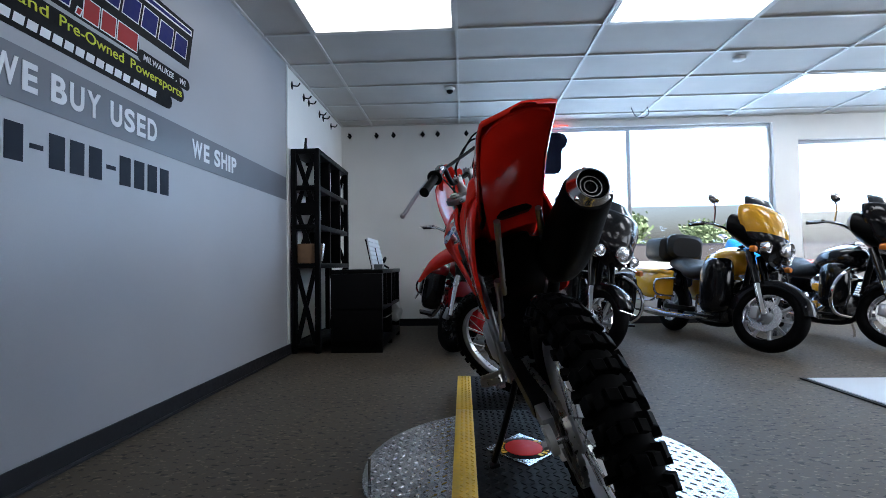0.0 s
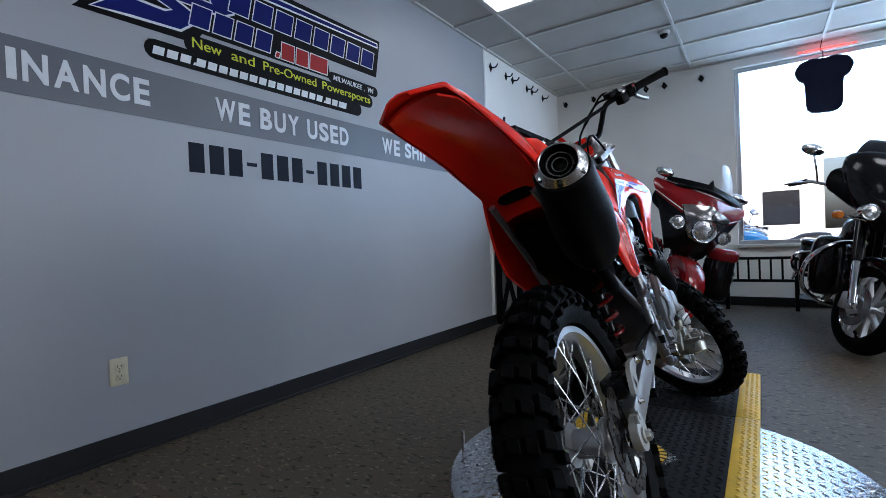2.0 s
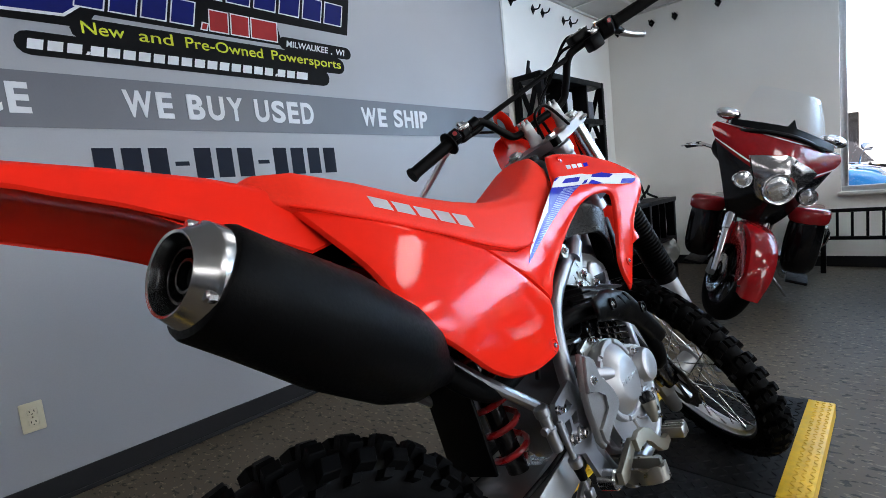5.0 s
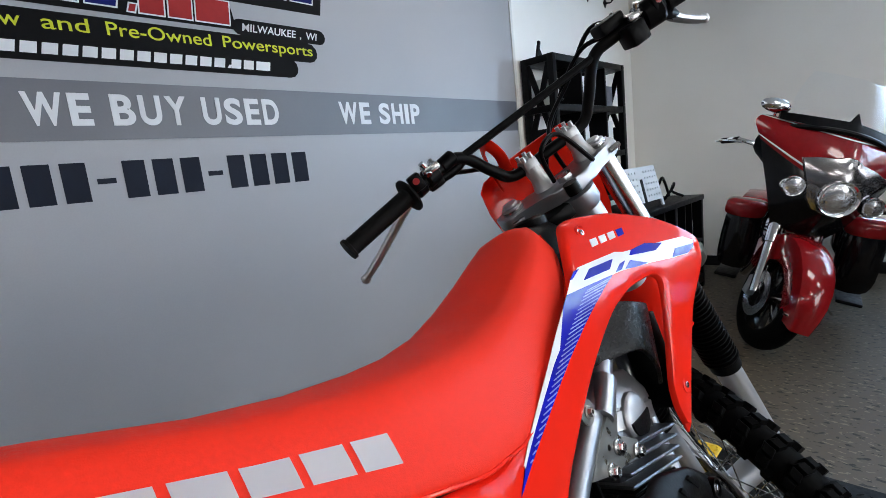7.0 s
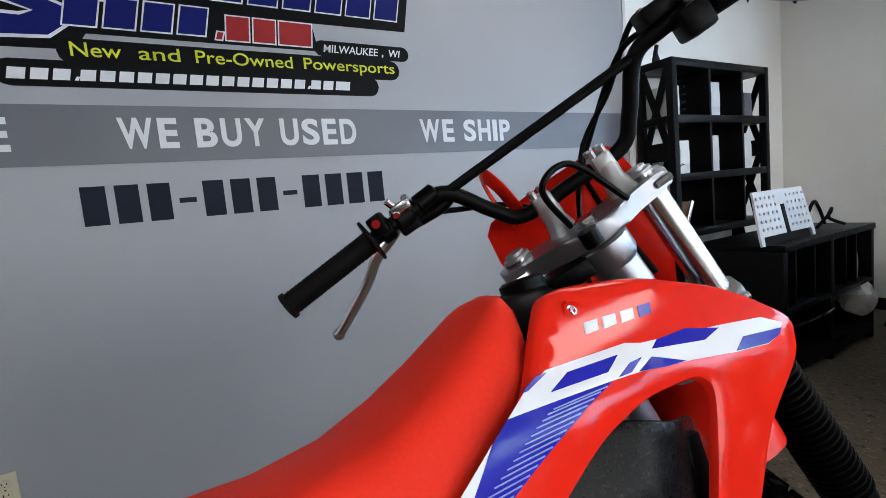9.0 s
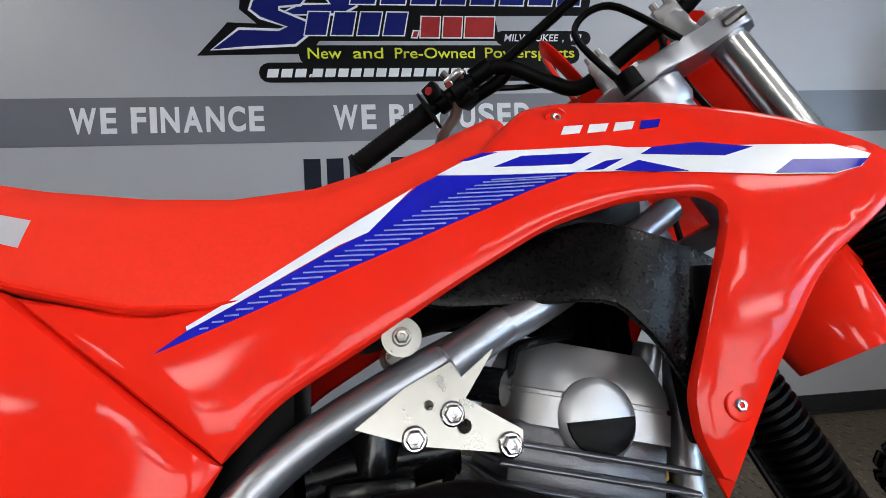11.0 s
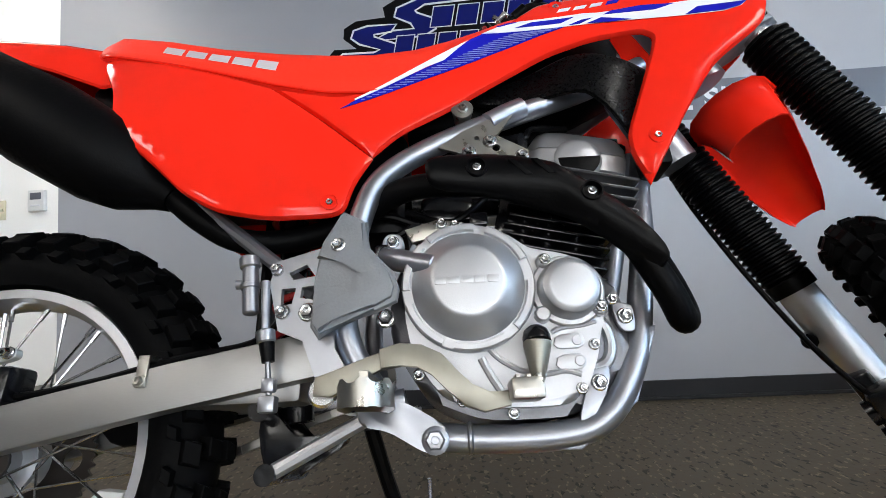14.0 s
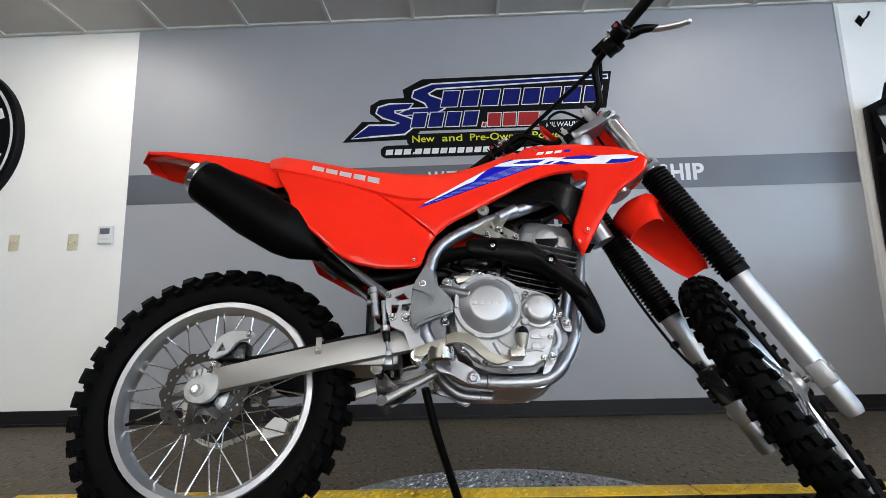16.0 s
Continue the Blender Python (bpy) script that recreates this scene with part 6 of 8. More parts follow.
DX, DY, DR, DZ = 0.73, 0.035, 0.677, 0.052
RY0, RY1, RX0, RX1, RZ = -0.283, 0.362, -0.80, 2.04, 0.094
table = thing("turntable", pose(0, 0, 0), "round tread-plate display turntable with a black and yellow ramp", "turntable")
bm = bmesh.new()
lathe(bm, (DX, DY, 0.03), (0, 0, 1), [(0, DR - 0.01), (0.003, DR), (DZ - 0.034, DR), (DZ - 0.03, DR - 0.004)], 96)
lathe(bm, (DX, DY, 0.0), (0, 0, 1), [(0, DR - 0.12), (0.031, DR - 0.12)], 64)
disc = part("disc", bm, M["plate"], table, "bright aluminium tread-plate disc", smooth=30)
bm = tread_plate(bmesh.new(), lambda x, y: (x - DX) ** 2 + (y - DY) ** 2 < (DR - 0.02) ** 2 and not (RY0 - 0.01 < y < RY1 + 0.01), DX - DR, DX + DR, DY - DR, DY + DR, DZ - 0.001, 0.030)
tagged(part("tread", bm, M["plate"], disc), kind="stuff")
for nm, xa, xb in (("ramp_deck", RX0, 1.297), ("ramp_extension", 1.304, RX1)):
    bm = bmesh.new()
    box(bm, xa, xb, RY0 + 0.005, RY1 - 0.005, DZ + 0.001, RZ - 0.003, 0.003)
    if xa > 1:
        box(bm, xb - 0.03, xb, RY0 + 0.01, RY1 - 0.01, 0.0, DZ, 0.003)
    deck = part(nm, bm, M["deck"], table, "black painted tread-plate ramp")
    bm = tread_plate(bmesh.new(), lambda x, y: True, xa + 0.01, xb - 0.01, RY0 + 0.09, RY1 - 0.09, RZ - 0.004, 0.030)
    tagged(part("tread", bm, M["deck"], deck), kind="stuff")
    for y0, y1 in ((RY0, RY0 + 0.085), (RY1 - 0.085, RY1)):
        bm = boxed(xa, xb, y0, y1, RZ - 0.012, RZ, 0.003)
        box(bm, xa, xb, y0 if y0 < 0 else y1 - 0.004, y0 + 0.004 if y0 < 0 else y1, DZ - 0.01, RZ - 0.005)
        edge = part("edge_strip", bm, M["yellow"], deck, "safety yellow painted edge strip")
        bm = tread_plate(bmesh.new(), lambda x, y: True, xa + 0.005, xb - 0.005, y0 + 0.004, y1 - 0.002, RZ - 0.001, 0.020)
        tagged(part("tread", bm, M["yellow"], edge), kind="stuff")
for x in (-0.80, 2.0):
    part("foot", boxed(x, x + 0.05, RY0 + 0.05, RY1 - 0.05, 0.0, DZ, 0.003), M["black_metal"], table)
# maker's plate, its lettering as plain shapes
bm = bmesh.new()
mt = Matrix.Translation((0.76, 0.085, RZ)) @ Matrix.Rotation(radians(0), 4, "Z")
a = [(-0.17, 0.0), (0.0, -0.15), (0.17, 0.0), (0.0, 0.15)]
lo = [bm.verts.new(mt @ Vector((x, y, 0.0))) for x, y in a]
hi = [bm.verts.new(mt @ Vector((x, y, 0.003))) for x, y in a]
bm.faces.new(hi)
for i in range(4):
    bm.faces.new((lo[i], lo[(i + 1) % 4], hi[(i + 1) % 4], hi[i]))
M["emblem_red"] = material("red enamel", (0.55, 0.02, 0.015), 0.45, vary=0.05, spec=0.2)
badge = part("maker_plate", bm, M["plate"], table, "diamond-shaped plate with a round red and yellow emblem")
for r, dz, mat in ((0.098, 0.0045, M["black_plastic"]), (0.074, 0.0075, M["emblem_red"])):
    bm = bmesh.new()
    lathe(bm, (0, 0, 0.001), (0, 0, 1), [(0, r), (dz - 0.0015, r), (dz - 0.001, r - 0.001)], 48)
    bmesh.ops.transform(bm, matrix=mt @ Matrix.Diagonal((1.12, 1, 1, 1)), verts=bm.verts)
    part("emblem", bm, mat, badge)
bm = bmesh.new()
for i in range(5):
    t = radians(60 + i * 15)
    box(bm, -0.011, 0.011, -0.008, 0.008, 0.0052, 0.0062, m=mt @ Matrix.Rotation(t, 4, "Z") @ Matrix.Translation((0.092, 0, 0)))
for i in range(7):
    t = radians(218 + i * 17)
    box(bm, -0.011, 0.011, -0.008, 0.008, 0.0052, 0.0062, m=mt @ Matrix.Rotation(t, 4, "Z") @ Matrix.Translation((0.092, 0, 0)))
tagged(part("emblem_marks", bm, M["yellow"], badge), kind="stuff")
bm = rod(bmesh.new(), (0.545, 0.66, DZ), (0.545, 0.66, DZ + 0.09), 0.006, seg=10)
part("lock_pin", bm, M["steel"], table)

# ---- lettering and emblem on the grey wall ----
M.update(
    logo_black=material("black vinyl", (0.004, 0.004, 0.005), 0.5, vary=0.1, spec=0.08),
    logo_blue=material("deep blue vinyl", (0.006, 0.010, 0.12), 0.5, vary=0.05, spec=0.10),
    logo_white=material("white vinyl", (0.74, 0.74, 0.75), 0.4, vary=0.02),
    logo_red=material("red vinyl", (0.36, 0.025, 0.025), 0.5, vary=0.05, spec=0.12),
    logo_lime=material("lime vinyl", (0.62, 0.64, 0.04), 0.5, vary=0.03, spec=0.15),
)
FACE = WALL - 0.006


def wall_text(words, x0, x1, z0, z1, mat, name="lettering", label="", shear=0.0, parent=None, lift=0.004, offset=0.0):
    """Words set to fill a box on the grey wall."""
    cu = bpy.data.curves.new(name, "FONT")
    cu.body, cu.size, cu.extrude, cu.shear, cu.offset = words, 1.0, 0.0008, shear, offset
    ob = new(name, cu)
    me = bpy.data.meshes.new_from_object(ob)
    bpy.data.objects.remove(ob)
    xs = [v.co.x for v in me.vertices]
    zs = [v.co.y for v in me.vertices]
    sx, sz = (x1 - x0) / (max(xs) - min(xs)), (z1 - z0) / (max(zs) - min(zs))
    for v in me.vertices:
        v.co = Vector((x0 + (v.co.x - min(xs)) * sx, FACE - lift - v.co.z, z0 + (v.co.y - min(zs)) * sz))
    me.materials.append(mat)
    o = new(name, me)
    if parent:
        o.parent = parent
    return o


def wall_shape(name, pts, mat, parent, lift, label=""):
    bm = bmesh.new()
    a = [bm.verts.new((x, FACE - lift, z)) for x, z in pts]
    b = [bm.verts.new((x, FACE - lift + 0.0008, z)) for x, z in pts]
    bm.faces.new(a)
    bm.faces.new(list(reversed(b)))
    for i in range(len(a)):
        bm.faces.new((a[i], a[(i + 1) % len(a)], b[(i + 1) % len(a)], b[i]))
    return part(name, bm, mat, parent, label, smooth=0)


LETTER_WIDTH = dict(W=1.38, E=0.82, B=0.95, U=0.95, Y=0.98, S=0.92, D=0.95, F=0.78, I=0.36, N=0.98, A=1.02, C=0.93, H=0.97, P=0.88)


def stripe_words(words, x0, x1, z0, z1):
    """Narrow bold capitals, each letter its own piece, spaced to fill the length."""
    t = thing("wall_lettering", pose(0, 0, 0), "pale grey capital lettering on the dark stripe", "wall lettering", "words on the stripe")
    gap, room = 0.20, 0.55
    total = sum(room if c == " " else LETTER_WIDTH[c] + gap for c in words) - gap
    k, x = (x1 - x0) / total, x0
    for c in words:
        if c == " ":
            x += room * k
            continue
        w = LETTER_WIDTH[c] * k
        wall_text(c, x, x + w, z0, z1, M["letter"], "letter", lift=0.0045, offset=0.032, parent=t)
        x += w + gap * k
    return t


for words, x0, x1 in (("WE FINANCE", -0.725, 0.115), ("WE BUY USED", 0.43, 1.377), ("WE SHIP", 1.725, 2.312)):
    stripe_words(words, x0, x1, 1.528, 1.645)
# telephone line, as plain bars
x = 0.283
for k, ch in enumerate("aaa-aaa-aaaa"):
    w, z0, z1 = (0.078, 1.25, 1.395) if ch == "a" else (0.062, 1.312, 1.332)
    bm = boxed(x, x + w, FACE - 0.002, FACE - 0.0005, z0, z1)
    o = part("wall_bar", bm, M["slate"], None, smooth=0)
    tagged(o, "dark slate vinyl bar below the stripe on the wall", "wall lettering", "bars below the stripe")
    x += w + 0.0275

sign = thing("wall_emblem", pose(0, 0, 0), "blue, white and black cut-out dealer emblem on the grey wall", "wall sign")
# swept upper and lower plates
up = [(0.10, 1.985), (0.235, 2.085), (0.235, 2.13), (0.32, 2.185), (0.33, 2.215), (0.25, 2.27), (0.40, 2.335), (1.73, 2.335), (1.70, 2.07), (1.24, 2.07), (1.20, 1.945), (0.30, 1.945), (-0.15, 1.885)]
low = [(-0.15, 1.885), (-0.02, 2.015), (0.17, 2.01), (0.06, 2.075), (0.035, 2.13), (0.11, 2.175), (0.34, 2.185), (0.40, 2.10), (1.20, 2.10), (1.22, 1.945), (0.36, 1.945), (0.34, 1.90)]


def grown(pts, d):
    cx, cz = sum(p[0] for p in pts) / len(pts), sum(p[1] for p in pts) / len(pts)
    out = []
    k = len(pts)
    area = sum(pts[i - 1][0] * pts[i][1] - pts[i][0] * pts[i - 1][1] for i in range(k))
    s = 1 if area > 0 else -1
    for i in range(k):
        a, b, c = Vector(pts[i - 1]), Vector(pts[i]), Vector(pts[(i + 1) % k])
        t = ((b - a).normalized() + (c - b).normalized())
        t = t.normalized() if t.length > 1e-6 else (c - b).normalized()
        out.append((b.x + t.y * d * s, b.y - t.x * d * s))
    return out


S_UP = [(0.30, 2.11), (0.44, 2.115), (0.42, 2.155), (0.33, 2.20), (0.345, 2.245), (0.47, 2.29), (1.71, 2.315), (1.71, 2.295), (0.50, 2.262), (0.44, 2.225), (0.455, 2.205), (0.55, 2.165), (0.555, 2.11), (0.49, 2.075), (0.20, 2.065)]
S_LOW = [(-0.10, 1.905), (0.02, 1.995), (0.20, 1.99), (0.24, 2.01), (0.12, 2.055), (0.075, 2.09), (0.09, 2.13), (0.17, 2.15), (0.33, 2.15), (0.30, 2.115), (0.20, 2.105), (0.20, 2.085), (0.33, 2.03), (0.34, 1.985), (0.27, 1.93), (0.05, 1.92)]
wall_shape("outline_plate", [(-0.17, 1.878), (-0.03, 2.03), (0.10, 2.025), (0.025, 2.09), (0.03, 2.15), (0.10, 2.19), (0.27, 2.20), (0.26, 2.26), (0.40, 2.335), (1.745, 2.345), (1.69, 2.07), (1.22, 2.065), (1.24, 1.945), (0.38, 1.945), (0.34, 1.885)], M["logo_black"], sign, 0.0015)
for S, l in ((S_UP, 0.0025), (S_LOW, 0.0032)):
    wall_shape("outline_stroke", grown(S, 0.012), M["logo_white"], sign, l)
    wall_shape("swoosh", S, M["logo_blue"], sign, l + 0.0004)
# rows of letter-sized blocks
for n, x0, x1, z0, z1 in ((8, 0.53, 1.675, 2.118, 2.235), (4, 0.315, 0.80, 1.972, 2.078)):
    w = (x1 - x0) / n
    for i in range(n):
        a = x0 + i * w
        sl = (z1 - z0) * 0.22
        pts = [(a, z0), (a + w * 0.80, z0), (a + w * 0.80 + sl, z1), (a + sl, z1)]
        wall_shape("letter_block", grown(pts, 0.008), M["logo_white"], sign, 0.0040)
        wall_shape("letter_block", pts, M["logo_blue"], sign, 0.0046)
for i, (a, w) in enumerate(((0.815, 0.022), (0.855, 0.088), (0.962, 0.088), (1.068, 0.140))):
    z1 = 2.058 if i else 1.990
    pts = [(a, 1.962), (a + w, 1.962), (a + w + 0.010, z1), (a + 0.010, z1)]
    wall_shape("letter_block", grown(pts, 0.008), M["logo_white"], sign, 0.0040)
    wall_shape("letter_block", pts, M["logo_red"], sign, 0.0046)


def pill(x0, x1, z0, z1, n=6):
    r = (z1 - z0) / 2
    pts = []
    for cx, a0 in ((x1 - r, -90), (x0 + r, 90)):
        pts += [(cx + r * math.cos(radians(a0 + 180 * i / n)), (z0 + z1) / 2 + r * math.sin(radians(a0 + 180 * i / n))) for i in range(n + 1)]
    return pts


for x0, x1, z0, z1 in ((1.22, 1.70, 1.925, 1.995), (0.285, 1.64, 1.832, 1.925), (0.10, 1.52, 1.752, 1.845)):
    wall_shape("backing_strip", pill(x0, x1, z0, z1), M["logo_black"], sign, 0.0018 + 0.0002 * (z0 < 1.8))
for words, x0, x1, z0, z1 in (("New", 0.325, 0.48, 1.862, 1.912), ("and", 0.535, 0.675, 1.862, 1.912), ("Pre-Owned", 0.73, 1.115, 1.862, 1.912), ("Powersports", 1.165, 1.612, 1.848, 1.912)):
    wall_text(words, x0, x1, z0, z1, M["logo_lime"], "slogan_word", parent=sign, lift=0.0036, offset=0.004)
x = 0.135      # web address as plain bars
for k, wd in enumerate([0.062] * 3 + [0.014] + [0.058] * 14 + [0.014] + [0.055, 0.058, 0.085]):
    z1 = 1.815 if wd > 0.02 else 1.79
    sl = 0.008
    wall_shape("letter_block", [(x, 1.776), (x + wd * 0.80, 1.776), (x + wd * 0.80 + sl, z1), (x + sl, z1)], M["logo_white"], sign, 0.0036)
    x += wd + 0.0012
for words, x0, x1, z0 in (("MILWAUKEE", 1.262, 1.535, 1.943), (",", 1.552, 1.560, 1.936), ("WI", 1.592, 1.652, 1.943)):
    wall_text(words, x0, x1, z0, 1.977 if z0 > 1.94 else 1.950, M["logo_white"], "town_name", shear=0.2, parent=sign, lift=0.0036, offset=0.006)


# ---- small fittings on the wall ----
def outlet(x, z, label, sockets):
    t = thing("wall_outlet" if sockets else "light_switch", pose(x, WALL - (0.006 if -1.69 < x < 3.345 else 0.0), z), label, "wall outlet" if sockets else "light switch", "" if sockets else "light switches")
    part("plate", boxed(-0.036, 0.036, -0.006, 0.0, -0.058, 0.058, 0.004), M["ivory"], t)
    if sockets:
        for dz in (-0.021, 0.021):
            o = part("socket", boxed(-0.017, 0.017, -0.009, -0.005, dz - 0.014, dz + 0.014, 0.005), M["ivory"], t)
            for dx in (-0.007, 0.007):
                part("slot", boxed(dx - 0.0014, dx + 0.0014, -0.0096, -0.0085, dz - 0.001, dz + 0.007), M["logo_black"], o)
            part("slot", boxed(-0.002, 0.002, -0.0096, -0.0085, dz - 0.010, dz - 0.006), M["logo_black"], o)
    else:
        for dx in (-0.018, 0.018):
            part("toggle", boxed(dx - 0.005, dx + 0.005, -0.016, -0.005, -0.009, 0.007, 0.002), M["ivory"], t)
    part("screw", rod(bmesh.new(), (0, -0.0072, 0), (0, -0.005, 0), 0.003, seg=8), M["steel"], t)


outlet(-0.065, 0.365, "ivory duplex wall outlet low on the grey wall", True)
outlet(-2.05, 1.224, "ivory double light switch on the white wall", False)
outlet(-2.47, 1.23, "ivory double light switch on the white wall", False)
t = thing("thermostat", pose(-1.81, WALL, 1.265), "white wall thermostat with a small dark display", "thermostat")
part("case", boxed(-0.05, 0.05, -0.028, 0.0, -0.062, 0.062, 0.006), M["white_plastic"], t)
part("display", boxed(-0.034, 0.034, -0.0295, -0.027, 0.005, 0.045, 0.002), M["band"], t)
part("button", boxed(-0.03, 0.03, -0.031, -0.027, -0.035, -0.025, 0.002), M["letter"], t)

# round sign on the white wall
t = thing("round_sign", pose(-3.08, WALL, 1.99), "large round black wall sign with a white centre", "wall sign")
bm = bmesh.new()
lathe(bm, (0, 0, 0), (0, -1, 0), [(0, 0.60), (0.045, 0.60), (0.055, 0.59), (0.055, 0.56), (0.047, 0.555), (0.047, 0.0)], 72)
part("disc", bm, M["logo_black"], t)
for r0, r1 in ((0.555, 0.535), (0.365, 0.345)):
    part("ring", lathe(bmesh.new(), (0, -0.046, 0), (0, -1, 0), [(0, r0), (0.003, r0), (0.003, r1), (0, r1)], 72, close=False), M["logo_white"], t)
part("centre", lathe(bmesh.new(), (0, -0.046, 0), (0, -1, 0), [(0, 0.33), (0.004, 0.33), (0.0045, 0.0)], 64), M["logo_white"], t)
for i in range(18):
    a = radians(-78 + i * 20)
    if abs(math.degrees(a) % 90 - 45) > 42:
        continue
    m = Matrix.Rotation(-a, 4, "Y") @ Matrix.Translation((0.45, -0.049, 0))
    part("letter_block", boxed(-0.05, 0.05, -0.002, 0.002, -0.038, 0.038, 0.0, m=m), M["logo_white"], t)
part("emblem", slab(bmesh.new(), [(-0.16, -0.16), (0.0, 0.20), (0.16, -0.16), (0.08, -0.16), (0.0, 0.04), (-0.08, -0.16)], -0.056, -0.050), M["logo_black"], t)


# hooks under the ceiling
def hook(m, name="wall_hook"):
    t = thing(name, m, "small black metal wall hook under the ceiling", "wall hook", "wall hooks")
    part("plate", slab(bmesh.new(), [(0, -0.045), (0.034, 0), (0, 0.045), (-0.034, 0)], -0.008, 0.0, 0.002), M["black_metal"], t)
    part("prong", tube(bmesh.new(), [(0, -0.006, 0.0), (0, -0.06, -0.01), (0, -0.085, 0.02)], 0.007, 8, 4), M["black_metal"], t)
    return t


first = None
for x in (3.52, 3.88, 4.05, 4.45, 4.60, 4.95):
    first = hook(pose(x, WALL, 2.655)) if first is None else copy_thing(first, pose(x, WALL, 2.655))
for y in (1.88, 1.50, 1.26, 0.85, 0.64, 0.24):
    copy_thing(first, pose(FAR, y, 2.665, 0, 0, -90))

t = thing("ceiling_camera", pose(4.12, 0.43, CEIL), "small white dome camera under the ceiling", "security camera")
part("base", lathe(bmesh.new(), (0, 0, 0.002), (0, 0, -1), [(0, 0.055), (0.02, 0.055), (0.03, 0.045), (0.03, 0.0)], 24), M["white_plastic"], t)
part("dome", lathe(bmesh.new(), (0, 0, -0.026), (0, 0, -1), [(0, 0.038), (0.02, 0.034), (0.034, 0.02), (0.039, 0.0)], 20), M["logo_black"], t)
t = thing("ceiling_detector", pose(3.55, -2.4, CEIL), "round white smoke detector under the ceiling", "smoke detector")
part("body", lathe(bmesh.new(), (0, 0, 0.002), (0, 0, -1), [(0, 0.06), (0.025, 0.055), (0.035, 0.03), (0.036, 0.0)], 24), M["white_plastic"], t)
t = thing("ceiling_cable", pose(5.0, -2.06, CEIL), "loose dark cable hanging from the ceiling", "cable")
part("wire", tube(bmesh.new(), [(0, 0, 0.004), (0.0, -0.02, -0.08), (0.0, 0.06, -0.13), (0.02, 0.14, -0.10), (0.0, 0.20, 0.003)], 0.006, 8, 6), M["band"], t)
# shirt hung in the window
t = thing("hanging_shirt", pose(FAR - 0.15, -0.88, 2.32, 0, 0, 90), "dark blue short-sleeved shirt hung in front of the window", "shirt")
M["shirt"] = material("navy cloth", (0.010, 0.012, 0.03), 0.9, vary=0.2, scale=80, bump=0.3, spec=0.2)
sh_out = rounded([(-0.15, -0.28), (0.15, -0.28), (0.155, 0.05), (0.21, 0.08), (0.245, 0.17), (0.20, 0.25), (0.10, 0.282), (0, 0.265), (-0.10, 0.282), (-0.20, 0.25), (-0.245, 0.17), (-0.21, 0.08), (-0.155, 0.05)], 3, 0.03)
part("cloth", sheet(bmesh.new(), sh_out, lambda x, z: -0.03 + 0.012 * math.sin(x * 24) * (0.5 - z), 0.05, 0.01, 0.04), M["shirt"], t)
for dx in (-0.09, 0.06):
    part("print", boxed(dx - 0.035, dx + 0.035, -0.052, -0.046, 0.09, 0.11), M["letter"], t)
M["neon"] = glowing("red neon tube", (1.0, 0.05, 0.03), 1.3)
n_ = thing("neon_tube", pose(FAR - 0.05, -0.92, 2.72), "short red neon tube above the hanging shirt", "neon light")
part("tube", tube(bmesh.new(), [(0, 0.24, 0.0), (0, 0.0, 0.0), (0, -0.24, 0.0)], 0.008, 8, 2), M["neon"], n_)
for dy in (-0.2, 0.2):
    part("clip", boxed(-0.006, 0.05, dy - 0.008, dy + 0.008, -0.012, 0.012, 0.002), M["grid"], n_)
part("hanger", tube(bmesh.new(), [(0, -0.01, 0.26), (0, -0.01, 0.34), (0.02, -0.01, 0.37), (0, 0.0, CEIL - 2.32)], 0.004, 8, 4), M["black_metal"], t)

# ---- parked touring motorcycles by the windows ----
M.update(
    chrome=material("chrome", (0.80, 0.80, 0.82), 0.07, metal=1.0, vary=0.02, stain=0.02, rough_vary=0.02),
    paint_black=material("black lacquer", (0.004, 0.004, 0.005), 0.14, vary=0.05, spec=0.35, rough_vary=0.02),
    paint_yellow=material("amber yellow lacquer", (0.66, 0.33, 0.012), 0.14, vary=0.03, coat=0.6, rough_vary=0.02),
    paint_red=material("deep red lacquer", (0.21, 0.005, 0.007), 0.10, vary=0.05, spec=0.4, coat=0.2, rough_vary=0.02),
    paint_blue=material("bright blue lacquer", (0.02, 0.22, 0.55), 0.14, vary=0.04, coat=0.6, rough_vary=0.02),
    leather=material("black leather", (0.008, 0.008, 0.009), 0.5, vary=0.2, bump=0.4, scale=200, spec=0.3),
    lamp_glass=material("bright lamp lens", (0.72, 0.74, 0.78), 0.08, metal=0.9, vary=0.2, scale=60, bump=0.5, bump_scale=90),
    amber_lens=material("amber lens", (0.6, 0.16, 0.01), 0.2, vary=0.05),
    dark_shield=material("smoked windscreen", (0.006, 0.006, 0.008), 0.08, vary=0.02),
    clear_shield=clear("clear windscreen", (0.96, 0.98, 1.0), 0.0, 1.12),
)


def ring_pts(x, w, h, zc, n=24, power=0.75, yc=0.0):
    """A rounded-box ring across the bike."""
    out = []
    for i in range(n):
        a = 2 * math.pi * i / n
        c, s = math.cos(a), math.sin(a)
        out.append((x, yc + w * math.copysign(abs(c) ** power, c), zc + h * math.copysign(abs(s) ** power, s)))
    return out


def body_loft(rows, n=24, power=0.75, yc=0.0):
    return loft(bmesh.new(), [ring_pts(x, w, h, z, n, power, yc) for x, w, h, z in rows])


